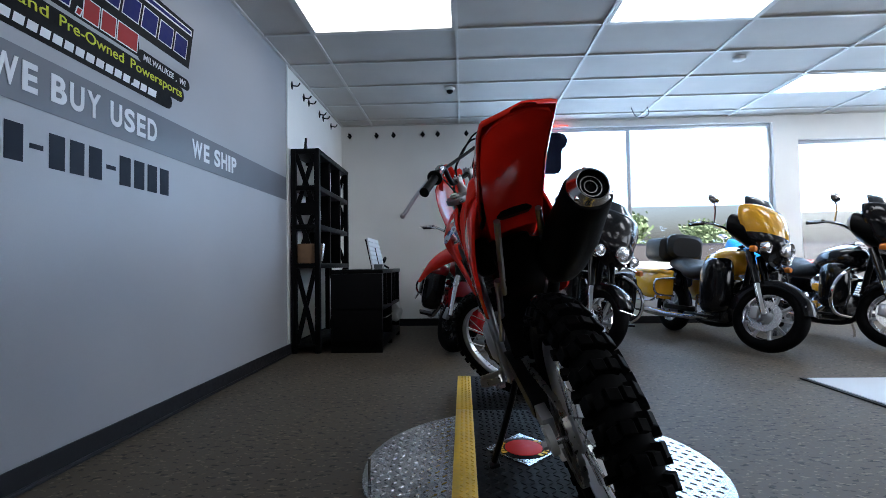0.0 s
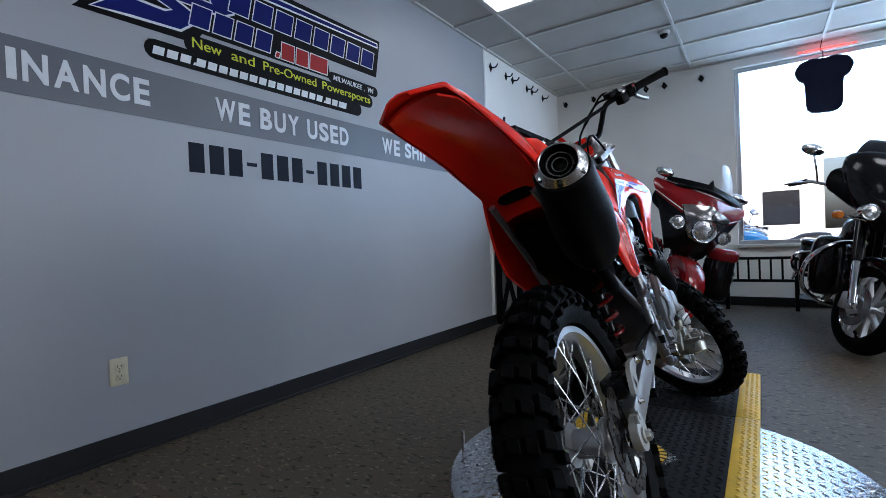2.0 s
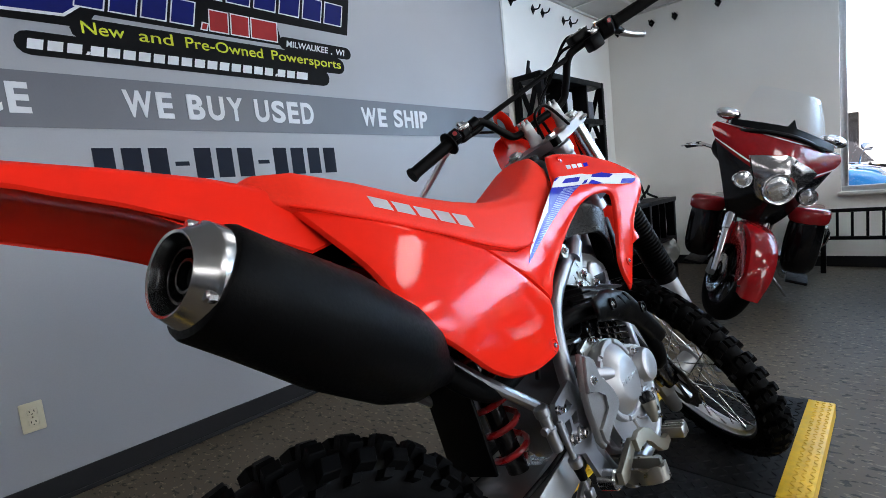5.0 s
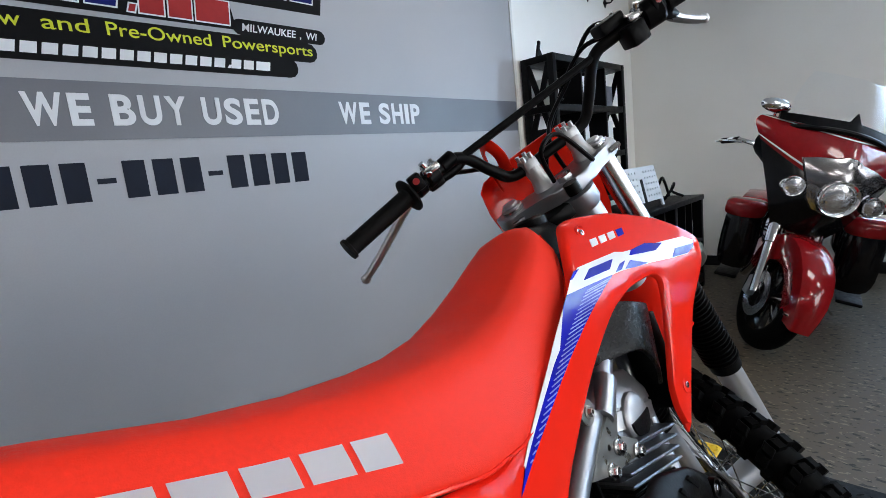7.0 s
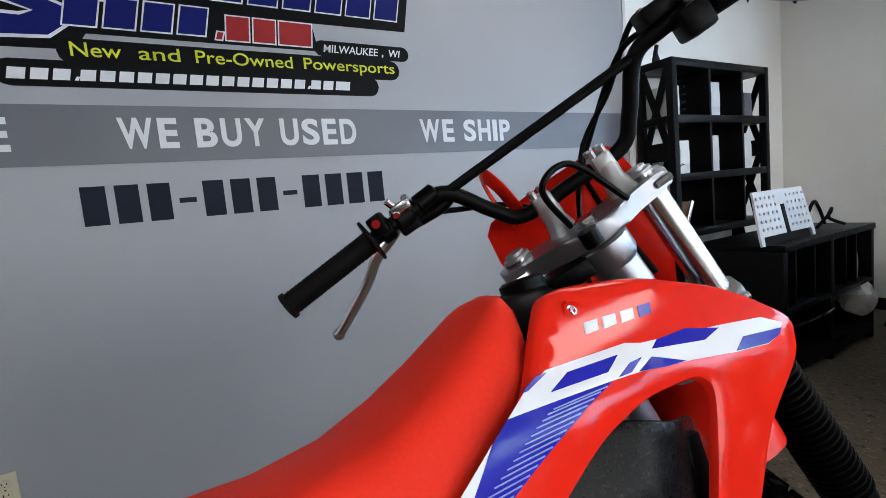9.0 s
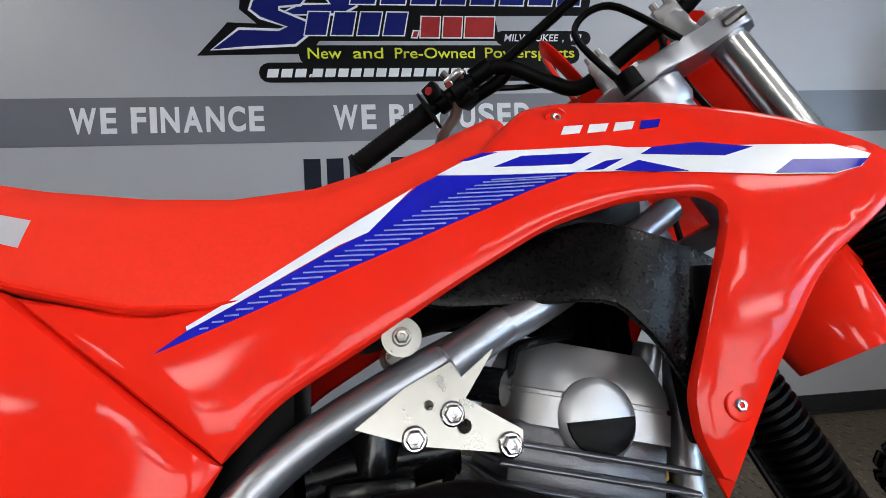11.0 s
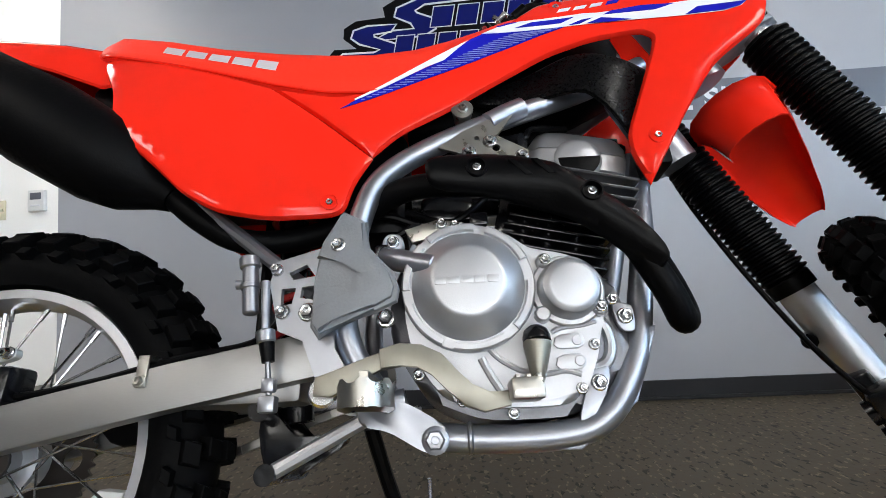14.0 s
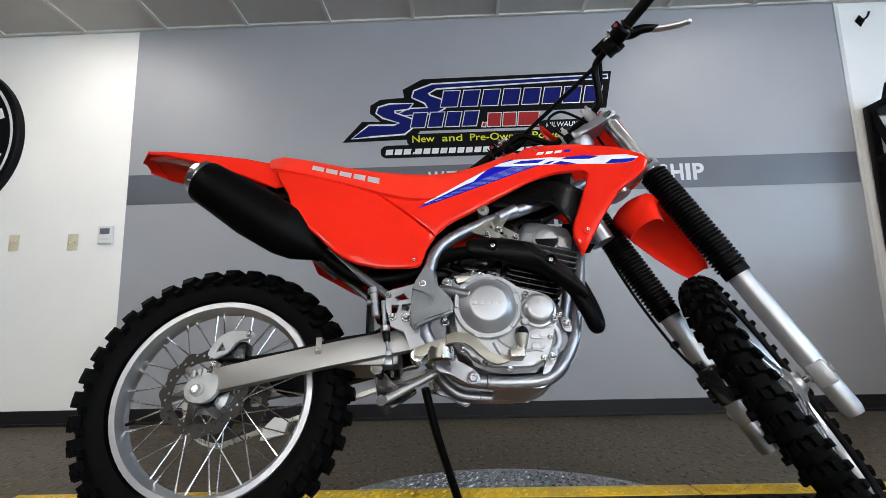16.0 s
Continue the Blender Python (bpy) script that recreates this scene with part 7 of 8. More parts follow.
def road_wheel(bike_, name, x, r, half, discs, metal="chrome"):
    bm = bmesh.new()
    rc = r - half
    prof = [(half * 1.05 * math.sin(radians(b)), rc + half * math.cos(radians(b))) for b in range(-130, 131, 20)]
    lathe(bm, (x, 0, r), (0, 1, 0), prof, 48, close=False)
    wheel = part(name, bm, M["rubber"], bike_, "black road tyre on a cast wheel")
    bm = bmesh.new()
    lathe(bm, (x, 0, r), (0, 1, 0), [(-half * 0.8, rc - half * 0.3), (-half * 0.8, rc - half * 0.62), (-0.01, rc - half * 0.9), (0.01, rc - half * 0.9), (half * 0.8, rc - half * 0.62), (half * 0.8, rc - half * 0.3)], 48, close=False)
    part("rim", bm, M[metal], wheel)
    bm = bmesh.new()
    for i in range(9):
        a = 2 * math.pi * i / 9
        m = Matrix.Translation((x, 0, r)) @ Matrix.Rotation(a, 4, "Y")
        box(bm, 0.03, rc - half * 0.75, -0.018, 0.018, -0.012, 0.012, 0.004, 1, m=m)
    lathe(bm, (x, -0.06, r), (0, 1, 0), [(0, 0.03), (0.01, 0.05), (0.11, 0.05), (0.12, 0.03)], 20)
    part("wheel_spokes", bm, M["cast" if metal == "chrome" else metal], wheel)
    for y in discs:
        bm = bmesh.new()
        lathe(bm, (x, y - 0.003, r), (0, 1, 0), [(0, 0.085), (0, 0.145), (0.006, 0.145), (0.006, 0.085), (0, 0.085)], 40, close=False)
        part("brake_disc", bm, M["steel"], wheel)
    return wheel


def nose_shield():
    """A tapering plate curved round the nose, widest at the lamp."""
    rows = []
    for z, w, x in ((0.875, 0.075, 0.850), (0.92, 0.125, 0.862), (0.98, 0.150, 0.872), (1.04, 0.190, 0.876), (1.09, 0.215, 0.868), (1.13, 0.150, 0.852), (1.17, 0.060, 0.832), (1.20, 0.020, 0.815)):
        ring = [(x - 0.55 * abs(w * t) ** 1.2, w * t, z + 0.25 * abs(w * t)) for t in (-1, -0.6, -0.2, 0.2, 0.6, 1)]
        rows.append(ring + [(p - 0.03, y, h) for p, y, h in reversed(ring)])
    return loft(bmesh.new(), rows)


M["smoked_metal"] = material("smoked metal enamel", (0.30, 0.29, 0.30), 0.15, metal=0.9, vary=0.05)


def touring_bike(m, paint, lower, trunk, screen, label, group="parked touring motorcycles", stripe=False, big_fender=False, cover=False):
    """A heavy tourer, nose along +x, its tyres on z = 0."""
    b = thing("touring_motorcycle", m, label, "motorcycle", group)
    road_wheel(b, "front_wheel", 0.82, 0.325, 0.065, (-0.10, 0.10), "fin" if stripe else "chrome")
    road_wheel(b, "rear_wheel", -0.80, 0.32, 0.075, (0.11,))
    # front fender
    rows = []
    span = (-95, 75) if big_fender else (-78, 84) if trunk else (-60, 62)
    for i in range(15):
        a = radians(90 + span[0] + (span[1] - span[0]) * i / 14)
        drop = 0.15 if big_fender else 0.055
        c, s = math.cos(a), math.sin(a)
        w = (0.086 if big_fender else 0.088) * (1 - 0.35 * (abs(i - 7) / 7) ** 3)
        g = 0.035 if big_fender else 0.0
        pr = [(-w, 0.345 + g - drop), (-w, 0.350 + g), (-w * 0.75, 0.364 + g), (0, 0.370 + g), (w * 0.75, 0.364 + g), (w, 0.350 + g), (w, 0.345 + g - drop)]
        inn = [(y * 0.95, q - 0.006) for y, q in reversed(pr)]
        rows.append([(0.82 + q * c, y, 0.325 + q * s) for y, q in pr + inn])
    fen = part("front_fender", loft(bmesh.new(), rows), paint if stripe or lower == paint else lower, b, smooth=50)
    tip = [(0.82 + 0.352 * math.cos(radians(t)), 0.0, 0.325 + 0.352 * math.sin(radians(t))) for t in range(-5 if big_fender else 28, 40, 5)]
    part("fender_trim", tube(bmesh.new(), [(0.82 + 0.33 * math.cos(radians(4 if big_fender else 26)), y, 0.325 + 0.33 * math.sin(radians(4 if big_fender else 26))) for y in (-0.085, -0.05, 0.0, 0.05, 0.085)], 0.008, 8, 3), M["chrome"], fen)
    part("fender_lamp", lathe(bmesh.new(), (0.82 + 0.36 * math.cos(radians(48)), 0, 0.325 + 0.36 * math.sin(radians(48))), (0.9, 0, 0.5), [(0, 0.03), (0.012, 0.03), (0.02, 0.015), (0.022, 0)], 16), M["chrome"], fen)
    # fork
    for s in (-1, 1):
        leg = part("fork_leg", rod(bmesh.new(), (0.82, 0.118 * s, 0.33), (0.60, 0.118 * s, 0.86), 0.031, seg=18), M["chrome"], b)
        part("fork_cover", rod(bmesh.new(), (0.70, 0.118 * s, 0.62), (0.56, 0.118 * s, 0.95), 0.038, seg=18, bevel=0.004), M["paint_black"] if not stripe else M["chrome"], leg)
        part("brake_caliper", boxed(0.70, 0.77, 0.085 * s, 0.135 * s, 0.28, 0.40, 0.012), M["cast"], leg)
    # fairing: a shell swept back from the nose, wide at the top
    slim = 0.90 if stripe else 0.86

    def shell(rows, grow=0.0):
        rings = []
        zs = smooth_line([(r[0], 0, 0) for r in rows], 4)
        for p, (w, nose, side, rise) in zip(zs, smooth_line([r[1:] for r in rows], 4)):
            z = p[0]
            outer = []
            for i in range(-10, 11):
                q = radians(8.2 * i)
                k = (1 - math.cos(q)) / (1 - math.cos(radians(82)))
                if stripe:      # wedge-shaped, with wings swept straight back
                    k = abs(i / 10) ** 1.35
                    outer.append((nose + grow - (nose - side) * k, (1.10 * w + grow) * i / 10, z - 0.04 + rise * k))
                    continue
                outer.append((nose + grow - (nose - side) * k, (slim * w + grow) * math.sin(q) / math.sin(radians(82)), z - 0.02 * k * k + rise * k))
            rings.append(outer + [(x - 0.018, y * 0.955, z) for x, y, z in reversed(outer)])
        return loft(bmesh.new(), rings)
    ROWS = [(0.86, 0.11, 0.79, 0.75, 0), (0.91, 0.17, 0.82, 0.71, 0), (0.98, 0.235, 0.84, 0.65, 0), (1.05, 0.295, 0.835, 0.60, 0), (1.11, 0.335, 0.815, 0.555, 0), (1.18, 0.370, 0.800, 0.535, 0), (1.25, 0.392, 0.775, 0.515, 0), (1.32, 0.395, 0.740, 0.50, 0), (1.375, 0.375, 0.700, 0.49, 0), (1.40, 0.335, 0.668, 0.49, 0)]
    if stripe:
        ROWS = [(0.76, 0.14, 0.72, 0.66, 0), (0.84, 0.195, 0.79, 0.67, 0.02), (0.93, 0.255, 0.84, 0.64, 0.06), (1.00, 0.310, 0.855, 0.60, 0.11), (1.06, 0.355, 0.845, 0.56, 0.16), (1.13, 0.385, 0.82, 0.535, 0.14), (1.21, 0.400, 0.79, 0.515, 0.09), (1.28, 0.400, 0.75, 0.50, 0.05), (1.335, 0.380, 0.71, 0.49, 0.02), (1.365, 0.340, 0.68, 0.49, 0.0)]
    fairing = part("fairing", shell(ROWS[4:]), paint, b, "glossy painted handlebar fairing", smooth=60)
    part("lower_fairing", shell(ROWS[:5]), lower, fairing, smooth=60)
    if stripe:
        part("pinstripe", shell([(1.085, 0.366, 0.837, 0.552, 0.155), (1.095, 0.370, 0.834, 0.548, 0.153)], 0.003), M["letter"], fairing)
        part("pinstripe", shell([(1.335, 0.380, 0.71, 0.49, 0.02), (1.342, 0.378, 0.706, 0.49, 0.018)], 0.003), M["letter"], fairing)
    part("inner_fairing", body_loft([(0.66, 0.20, 0.13, 1.08), (0.56, 0.31, 0.15, 1.12), (0.43, 0.37, 0.13, 1.17), (0.38, 0.30, 0.08, 1.18)], 24, 0.7), M["black_plastic"], fairing)
    if stripe:
        part("nose_trim", nose_shield(), M["smoked_metal"], fairing, "smoked metal nose shield")
        bm = slab(bmesh.new(), [(0.83, 1.07), (0.78, 1.15), (0.70, 1.225), (0.69, 1.25), (0.72, 1.245), (0.80, 1.165), (0.86, 1.075)], -0.03, 0.03, 0.01)
        part("nose_crest", bm, M["chrome"], fairing)
    lamps = ((0.0, 0.985, 0.098 if stripe else 0.085, 0.866 if stripe else 0.845), (-0.21, 0.985 if stripe else 0.965, 0.056, 0.80 if stripe else 0.755), (0.21, 0.985 if stripe else 0.965, 0.056, 0.80 if stripe else 0.755))
    for y, z, r, x in lamps:
        part("lamp_ring", lathe(bmesh.new(), (x - 0.03, y, z), (1, 0, 0.0), [(0, r * 0.95), (0.045, r * 1.05), (0.058, r), (0.05, r * 0.88), (0.045, r * 0.86)], 28, close=False), M["chrome"], fairing)
        part("lamp_lens", lathe(bmesh.new(), (x + 0.012, y, z), (1, 0, 0.0), [(0, r * 0.88), (0.010, r * 0.75), (0.016, r * 0.4), (0.018, 0)], 28), M["lamp_glass"], fairing)
    for s in (() if stripe else (-1, 1)):
        part("turn_signal", lathe(bmesh.new(), (0.70, 0.36 * s, 0.90), (1, 0, 0), [(0, 0.028), (0.04, 0.03), (0.05, 0.022), (0.052, 0)], 16), M["amber_lens"], fairing)
        part("signal_arm", rod(bmesh.new(), (0.68, 0.10 * s, 0.92), (0.70, 0.35 * s, 0.90), 0.012, seg=10), M["chrome"], fairing)
    # windscreen
    rows = []
    hgt = 0.30 if screen == "tall" else 0.13
    for k in range(6):
        q = k / 5
        w = 0.30 - 0.09 * q * q
        ring = [(0.675 - 0.20 * q * (hgt / 0.3) - 0.13 * t * t, w * t, (1.335 if stripe else 1.37) + hgt * q - 0.05 * t * t * (1 - q)) for t in (-1, -0.7, -0.4, 0, 0.4, 0.7, 1)]
        rows.append(ring + [(x - 0.003, y, z) for x, y, z in reversed(ring)])
    shield_ = part("windscreen", loft(bmesh.new(), rows), M["clear_shield"] if screen == "tall" else M["dark_shield"], b, "clear windscreen" if screen == "tall" else "low smoked windscreen", smooth=50)
    part("screen_trim", tube(bmesh.new(), [(0.69 - 0.13 * t * t, 0.305 * t, (1.33 if stripe else 1.37) - 0.05 * t * t) for t in (-1, -0.6, -0.2, 0.2, 0.6, 1)], 0.016, 10, 4), M["black_plastic"], shield_)
    if stripe:     # black cowl along the screen's foot, with a peak in its middle
        rows = []
        for t in (-1, -0.75, -0.5, -0.25, -0.08, 0, 0.08, 0.25, 0.5, 0.75, 1):
            hh = 0.066 + (0.05 if t == 0 else 0.0) - 0.025 * abs(t)
            x, y, z = 0.695 - 0.13 * t * t, 0.345 * t, 1.325 - 0.01 * t * t
            rows.append([(x, y, z), (x - 0.02 - hh * 0.4, y, z + hh), (x - 0.035 - hh * 0.4, y, z + hh), (x - 0.03, y, z)])
        part("screen_cowl", loft(bmesh.new(), rows), M["black_plastic"], shield_)
    # bars, grips, mirrors
    bar = part("handlebar", tube(bmesh.new(), [(0.10, -0.44, 1.10), (0.22, -0.40, 1.14), (0.36, -0.25, 1.13), (0.42, 0.0, 1.08), (0.36, 0.25, 1.13), (0.22, 0.40, 1.14), (0.10, 0.44, 1.10)], 0.014, 10, 5), M["chrome"], b)
    for s in (-1, 1):
        part("grip", rod(bmesh.new(), (0.23, 0.395 * s, 1.14), (0.09, 0.445 * s, 1.10), 0.020, seg=12, bevel=0.003), M["grip"], bar)
        part("lever", tube(bmesh.new(), [(0.28, 0.385 * s, 1.13), (0.22, 0.44 * s, 1.12), (0.12, 0.49 * s, 1.09)], 0.008, 8, 4), M["chrome"], bar)
        mx, my, mz = (0.47, 0.36, 1.385) if stripe else (0.31, 0.47, 1.37)
        part("mirror_stem", tube(bmesh.new(), [(0.45, 0.33 * s, 1.22), (0.47, 0.34 * s, 1.30), (mx, my * s, mz)] if stripe else [(0.30, 0.36 * s, 1.15), (0.32, 0.42 * s, 1.26), (0.31, 0.46 * s, 1.34)], 0.008, 8, 4), M["chrome"], bar)
        part("mirror", loft(bmesh.new(), [[(mx + dx, my * s + 0.085 * k * math.cos(a), mz + 0.045 * k * math.sin(a)) for a in (2 * math.pi * i / 20 for i in range(20))] for dx, k in ((-0.018, 0.95), (-0.012, 1.0), (0.012, 0.92), (0.032, 0.55), (0.038, 0.15))]), M["chrome"], bar, "chrome mirror")
    # tank, seat, trunk and bags
    part("fuel_tank", body_loft([(0.42, 0.07, 0.05, 0.86), (0.36, 0.15, 0.115, 0.87), (0.22, 0.205, 0.145, 0.86), (0.06, 0.20, 0.135, 0.84), (-0.06, 0.14, 0.10, 0.81), (-0.10, 0.06, 0.05, 0.79)], 28, 0.8), paint, b, "glossy painted fuel tank", smooth=60)
    part("tank_console", tube(bmesh.new(), [(0.34, 0, 0.985), (0.20, 0, 1.003), (0.02, 0, 0.972), (-0.06, 0, 0.90)], 0.035, 10, 4, flat=1.4), M["chrome"], b)
    part("seat", body_loft([(0.02, 0.07, 0.05, 0.78), (-0.06, 0.15, 0.08, 0.76), (-0.22, 0.20, 0.085, 0.74), (-0.36, 0.20, 0.10, 0.765), (-0.46, 0.17, 0.10, 0.82), (-0.62, 0.16, 0.085, 0.855), (-0.76, 0.12, 0.06, 0.86)], 24, 0.7), M["leather"], b, "black stitched leather seat", smooth=60)
    for s in (-1, 1):
        bag = part("saddlebag", body_loft([(-0.42, 0.07, 0.10, 0.57), (-0.45, 0.105, 0.165, 0.565), (-0.70, 0.125, 0.175, 0.57), (-0.98, 0.115, 0.165, 0.585), (-1.06, 0.085, 0.12, 0.60)], 24, 0.5, 0.335 * s), paint if trunk else lower, b, "glossy hard saddlebag", smooth=60)
        part("bag_lid", body_loft([(-0.43, 0.06, 0.02, 0.725), (-0.47, 0.112, 0.035, 0.725), (-0.98, 0.122, 0.035, 0.735), (-1.05, 0.07, 0.02, 0.735)], 20, 0.5, 0.335 * s), paint, bag, smooth=60)
        part("bag_rail", tube(bmesh.new(), [(-0.42, 0.46 * s, 0.44), (-0.45, 0.48 * s, 0.38), (-0.70, 0.485 * s, 0.36), (-0.98, 0.48 * s, 0.38)], 0.012, 8, 4), M["chrome"], bag)
        part("exhaust_pipe", tube(bmesh.new(), [(0.25, 0.20 * s, 0.42), (0.10, 0.26 * s, 0.26), (-0.3, 0.29 * s, 0.23), (-0.6, 0.30 * s, 0.23), (-1.12, 0.31 * s, 0.25)], 0.045, 14, 4, radii=[0.024, 0.026, 0.03, 0.048, 0.048]), M["chrome"], b, "chrome exhaust silencer")
        part("leg_shield", body_loft([(0.53, 0.05, 0.18, 0.62), (0.48, 0.125, 0.27, 0.62), (0.34, 0.135, 0.29, 0.60), (0.26, 0.10, 0.25, 0.59)] if trunk else [(0.50, 0.05, 0.14, 0.60), (0.46, 0.105, 0.22, 0.59), (0.36, 0.115, 0.24, 0.58), (0.30, 0.10, 0.22, 0.58)], 20, 0.55, (0.325 if stripe else 0.275) * s), lower, b, "glossy lower leg fairing", smooth=60)
        if stripe:
            part("leg_cap", body_loft([(0.52, 0.05, 0.04, 0.775), (0.48, 0.115, 0.058, 0.785), (0.36, 0.128, 0.064, 0.785), (0.28, 0.105, 0.05, 0.78)], 20, 0.55, 0.325 * s), paint, b, "red top of the leg fairing", smooth=60)
        if not stripe and not trunk:
            part("crash_bar", tube(bmesh.new(), [(0.45, 0.06 * s, 0.78), (0.52, 0.25 * s, 0.76), (0.53, 0.40 * s, 0.62), (0.50, 0.42 * s, 0.42), (0.44, 0.30 * s, 0.30), (0.40, 0.10 * s, 0.27)], 0.017, 10, 5), M["chrome"], b, "chrome engine guard bar")
        part("floorboard", boxed(0.08, 0.40, 0.28 * s, 0.42 * s, 0.27, 0.295, 0.01), M["black_metal"], b)
        part("rear_bar", tube(bmesh.new(), [(-0.40, 0.25 * s, 0.45), (-0.40, 0.47 * s, 0.46), (-0.41, 0.48 * s, 0.62), (-0.40, 0.25 * s, 0.66)], 0.013, 8, 4), M["chrome"], b)
    part("rear_fender", body_loft([(-0.62, 0.11, 0.10, 0.66), (-0.80, 0.115, 0.11, 0.70), (-1.02, 0.11, 0.13, 0.62), (-1.14, 0.09, 0.15, 0.52), (-1.17, 0.05, 0.10, 0.50)], 20, 0.6), lower, b, smooth=60)
    part("tail_lamp", boxed(-1.20, -1.16, -0.06, 0.06, 0.60, 0.66, 0.012), M["spring"], b)
    if trunk:
        tr = part("trunk", body_loft([(-0.70, 0.20, 0.10, 1.03), (-0.74, 0.285, 0.155, 1.03), (-1.08, 0.28, 0.155, 1.04), (-1.18, 0.20, 0.10, 1.04)], 24, 0.5), M["leather"] if not cover else paint, b, "black luggage trunk behind the seat", smooth=60)
        part("backrest", body_loft([(-0.60, 0.18, 0.12, 1.06), (-0.65, 0.23, 0.16, 1.07), (-0.72, 0.21, 0.15, 1.09)], 20, 0.6), M["leather"], tr)
        part("trunk_rack", boxed(-1.12, -0.80, -0.14, 0.14, 0.90, 0.915, 0.004), M["chrome"], tr)
    # engine
    eng = part("engine", boxed(-0.14, 0.30, -0.16, 0.16, 0.22, 0.50, 0.03), M["fin"], b, "dark V-twin engine with chrome covers")
    for a, x in ((22, 0.16), (-22, 0.02)):
        mt = Matrix.Translation((x, 0, 0.45)) @ Matrix.Rotation(radians(a), 4, "Y")
        part("cylinder", boxed(-0.06, 0.06, -0.07, 0.07, 0, 0.24, 0.01, m=mt), M["fin"], eng)
        for i in range(7):
            part("cylinder_fin", boxed(-0.085, 0.085, -0.095, 0.095, 0.03 + i * 0.027, 0.038 + i * 0.027, m=mt), M["fin"], eng)
        part("rocker_cover", boxed(-0.085, 0.085, -0.09, 0.09, 0.235, 0.285, 0.02, m=mt), M["chrome"], eng)
    part("air_cleaner", lathe(bmesh.new(), (0.09, -0.14, 0.60), (0, -1, 0), [(0, 0.10), (0.05, 0.10), (0.065, 0.085), (0.07, 0)], 28), M["chrome"], eng)
    for s in (-1, 1):
        part("side_cover", lathe(bmesh.new(), (0.06, 0.15 * s, 0.34), (0, s, 0), [(0, 0.11), (0.04, 0.10), (0.05, 0.06), (0.052, 0)], 28), M["chrome"], eng)
    part("frame", tube(bmesh.new(), [(0.52, 0, 0.95), (0.44, 0, 0.60), (0.36, 0, 0.26), (0.0, 0, 0.18), (-0.40, 0, 0.24), (-0.55, 0, 0.50), (-0.62, 0, 0.70)], 0.028, 10, 4), M["black_metal"], b)
    part("swingarm", boxed(-0.82, -0.30, -0.13, 0.13, 0.28, 0.34, 0.02), M["black_metal"], b)
    part("side_stand", tube(bmesh.new(), [(0.10, 0.20, 0.22), (0.05, 0.30, 0.10), (-0.02, 0.36, 0.012), (-0.10, 0.38, 0.010)], 0.012, 8, 4), M["chrome"], b)
    # forks, fairing and bars turned to the left, as on the side stand
    axis = Vector((-0.48, 0, 1)).normalized()
    turn = Matrix.Translation((0.62, 0, 0.90)) @ Matrix.Rotation(radians(27 if stripe else 29), 4, axis) @ Matrix.Translation((-0.62, 0, -0.90))
    for ob in b.children:
        if ob.name.split(".")[0] in ("front_wheel", "front_fender", "fork_leg", "fairing", "windscreen", "handlebar"):
            for o in (ob, *ob.children):
                o.data.transform(turn)
    size = Matrix.Diagonal((0.97, 0.95, 0.94, 1))
    for ob in b.children:
        for o in (ob, *ob.children):
            o.data.transform(size)
    return b


touring_bike(pose(4.172, 0.48, 0, -13, 0, 186), M["paint_red"], M["paint_black"], False, "tall", "dark red and black touring motorcycle with a clear windscreen", stripe=True, big_fender=True)
touring_bike(pose(3.937, -0.92, 0, -7, 0, 177), M["paint_black"], M["paint_black"], False, "low", "glossy black touring motorcycle with a handlebar fairing")
touring_bike(pose(4.03, -2.30, 0, -6, 0, 187), M["paint_yellow"], M["paint_black"], True, "low", "yellow and black touring motorcycle with a luggage trunk")
touring_bike(pose(4.12, -3.50, 0, -6, 0, 186), M["paint_black"], M["paint_black"], False, "low", "black touring motorcycle parked beside the yellow one")

# ---- black steel shelf unit in the corner ----
SX0, SX1, SY0, SY1, SH = 3.42, 4.62, 1.70, 1.98, 1.99
shelf = thing("shelf_unit", pose(0, 0, 0), "tall black open steel shelf unit with braced sides, half full", "shelf")
for x in (SX0, SX1 - 0.05):
    for y in (SY0, SY1 - 0.05):
        part("post", boxed(x, x + 0.05, y, y + 0.05, 0.0, SH, 0.003), M["black_metal"], shelf)
for z in (0.06, 0.82, 1.20, 1.58, SH - 0.05):
    part("shelf_board", boxed(SX0 + 0.002, SX1 - 0.002, SY0 + 0.003, SY1 - 0.003, z, z + 0.05 if z > 0.5 else z + 0.03, 0.003), M["black_metal"], shelf)
for x in (SX0 + 0.42, SX0 + 0.83):
    for z0, z1 in ((0.87, 1.20), (1.25, 1.58), (1.63, SH - 0.05)):
        part("divider", boxed(x, x + 0.025, SY0 + 0.01, SY1 - 0.01, z0, z1, 0.002), M["black_metal"], shelf)
for x in (SX0 + 0.012, SX1 - 0.028):
    for z0, z1 in ((0.09, 0.82), (0.87, 1.40), (1.40, SH - 0.05)):
        for k in (0, 1):
            ya, yb = (SY0 + 0.05, SY1 - 0.05) if k == 0 else (SY1 - 0.05, SY0 + 0.05)
            bm = bmesh.new()
            d = Vector((0, yb - ya, z1 - z0))
            mt = Matrix.Translation((x, ya, z0)) @ Matrix.Rotation(math.atan2(-(yb - ya), z1 - z0), 4, "X")
            box(bm, 0.0 + 0.005 * k, 0.012 + 0.005 * k, -0.022, 0.022, 0.0, d.length, 0.0, m=mt)
            part("brace", bm, M["black_metal"], shelf)
    part("gusset", boxed(x - 0.002, x + 0.016, SY0 + 0.05, SY1 - 0.05, 1.34, 1.46), M["black_metal"], shelf)
bench = thing("display_bench", pose(0, 0, 0), "low black open metal bench in front of the shelf unit", "bench")
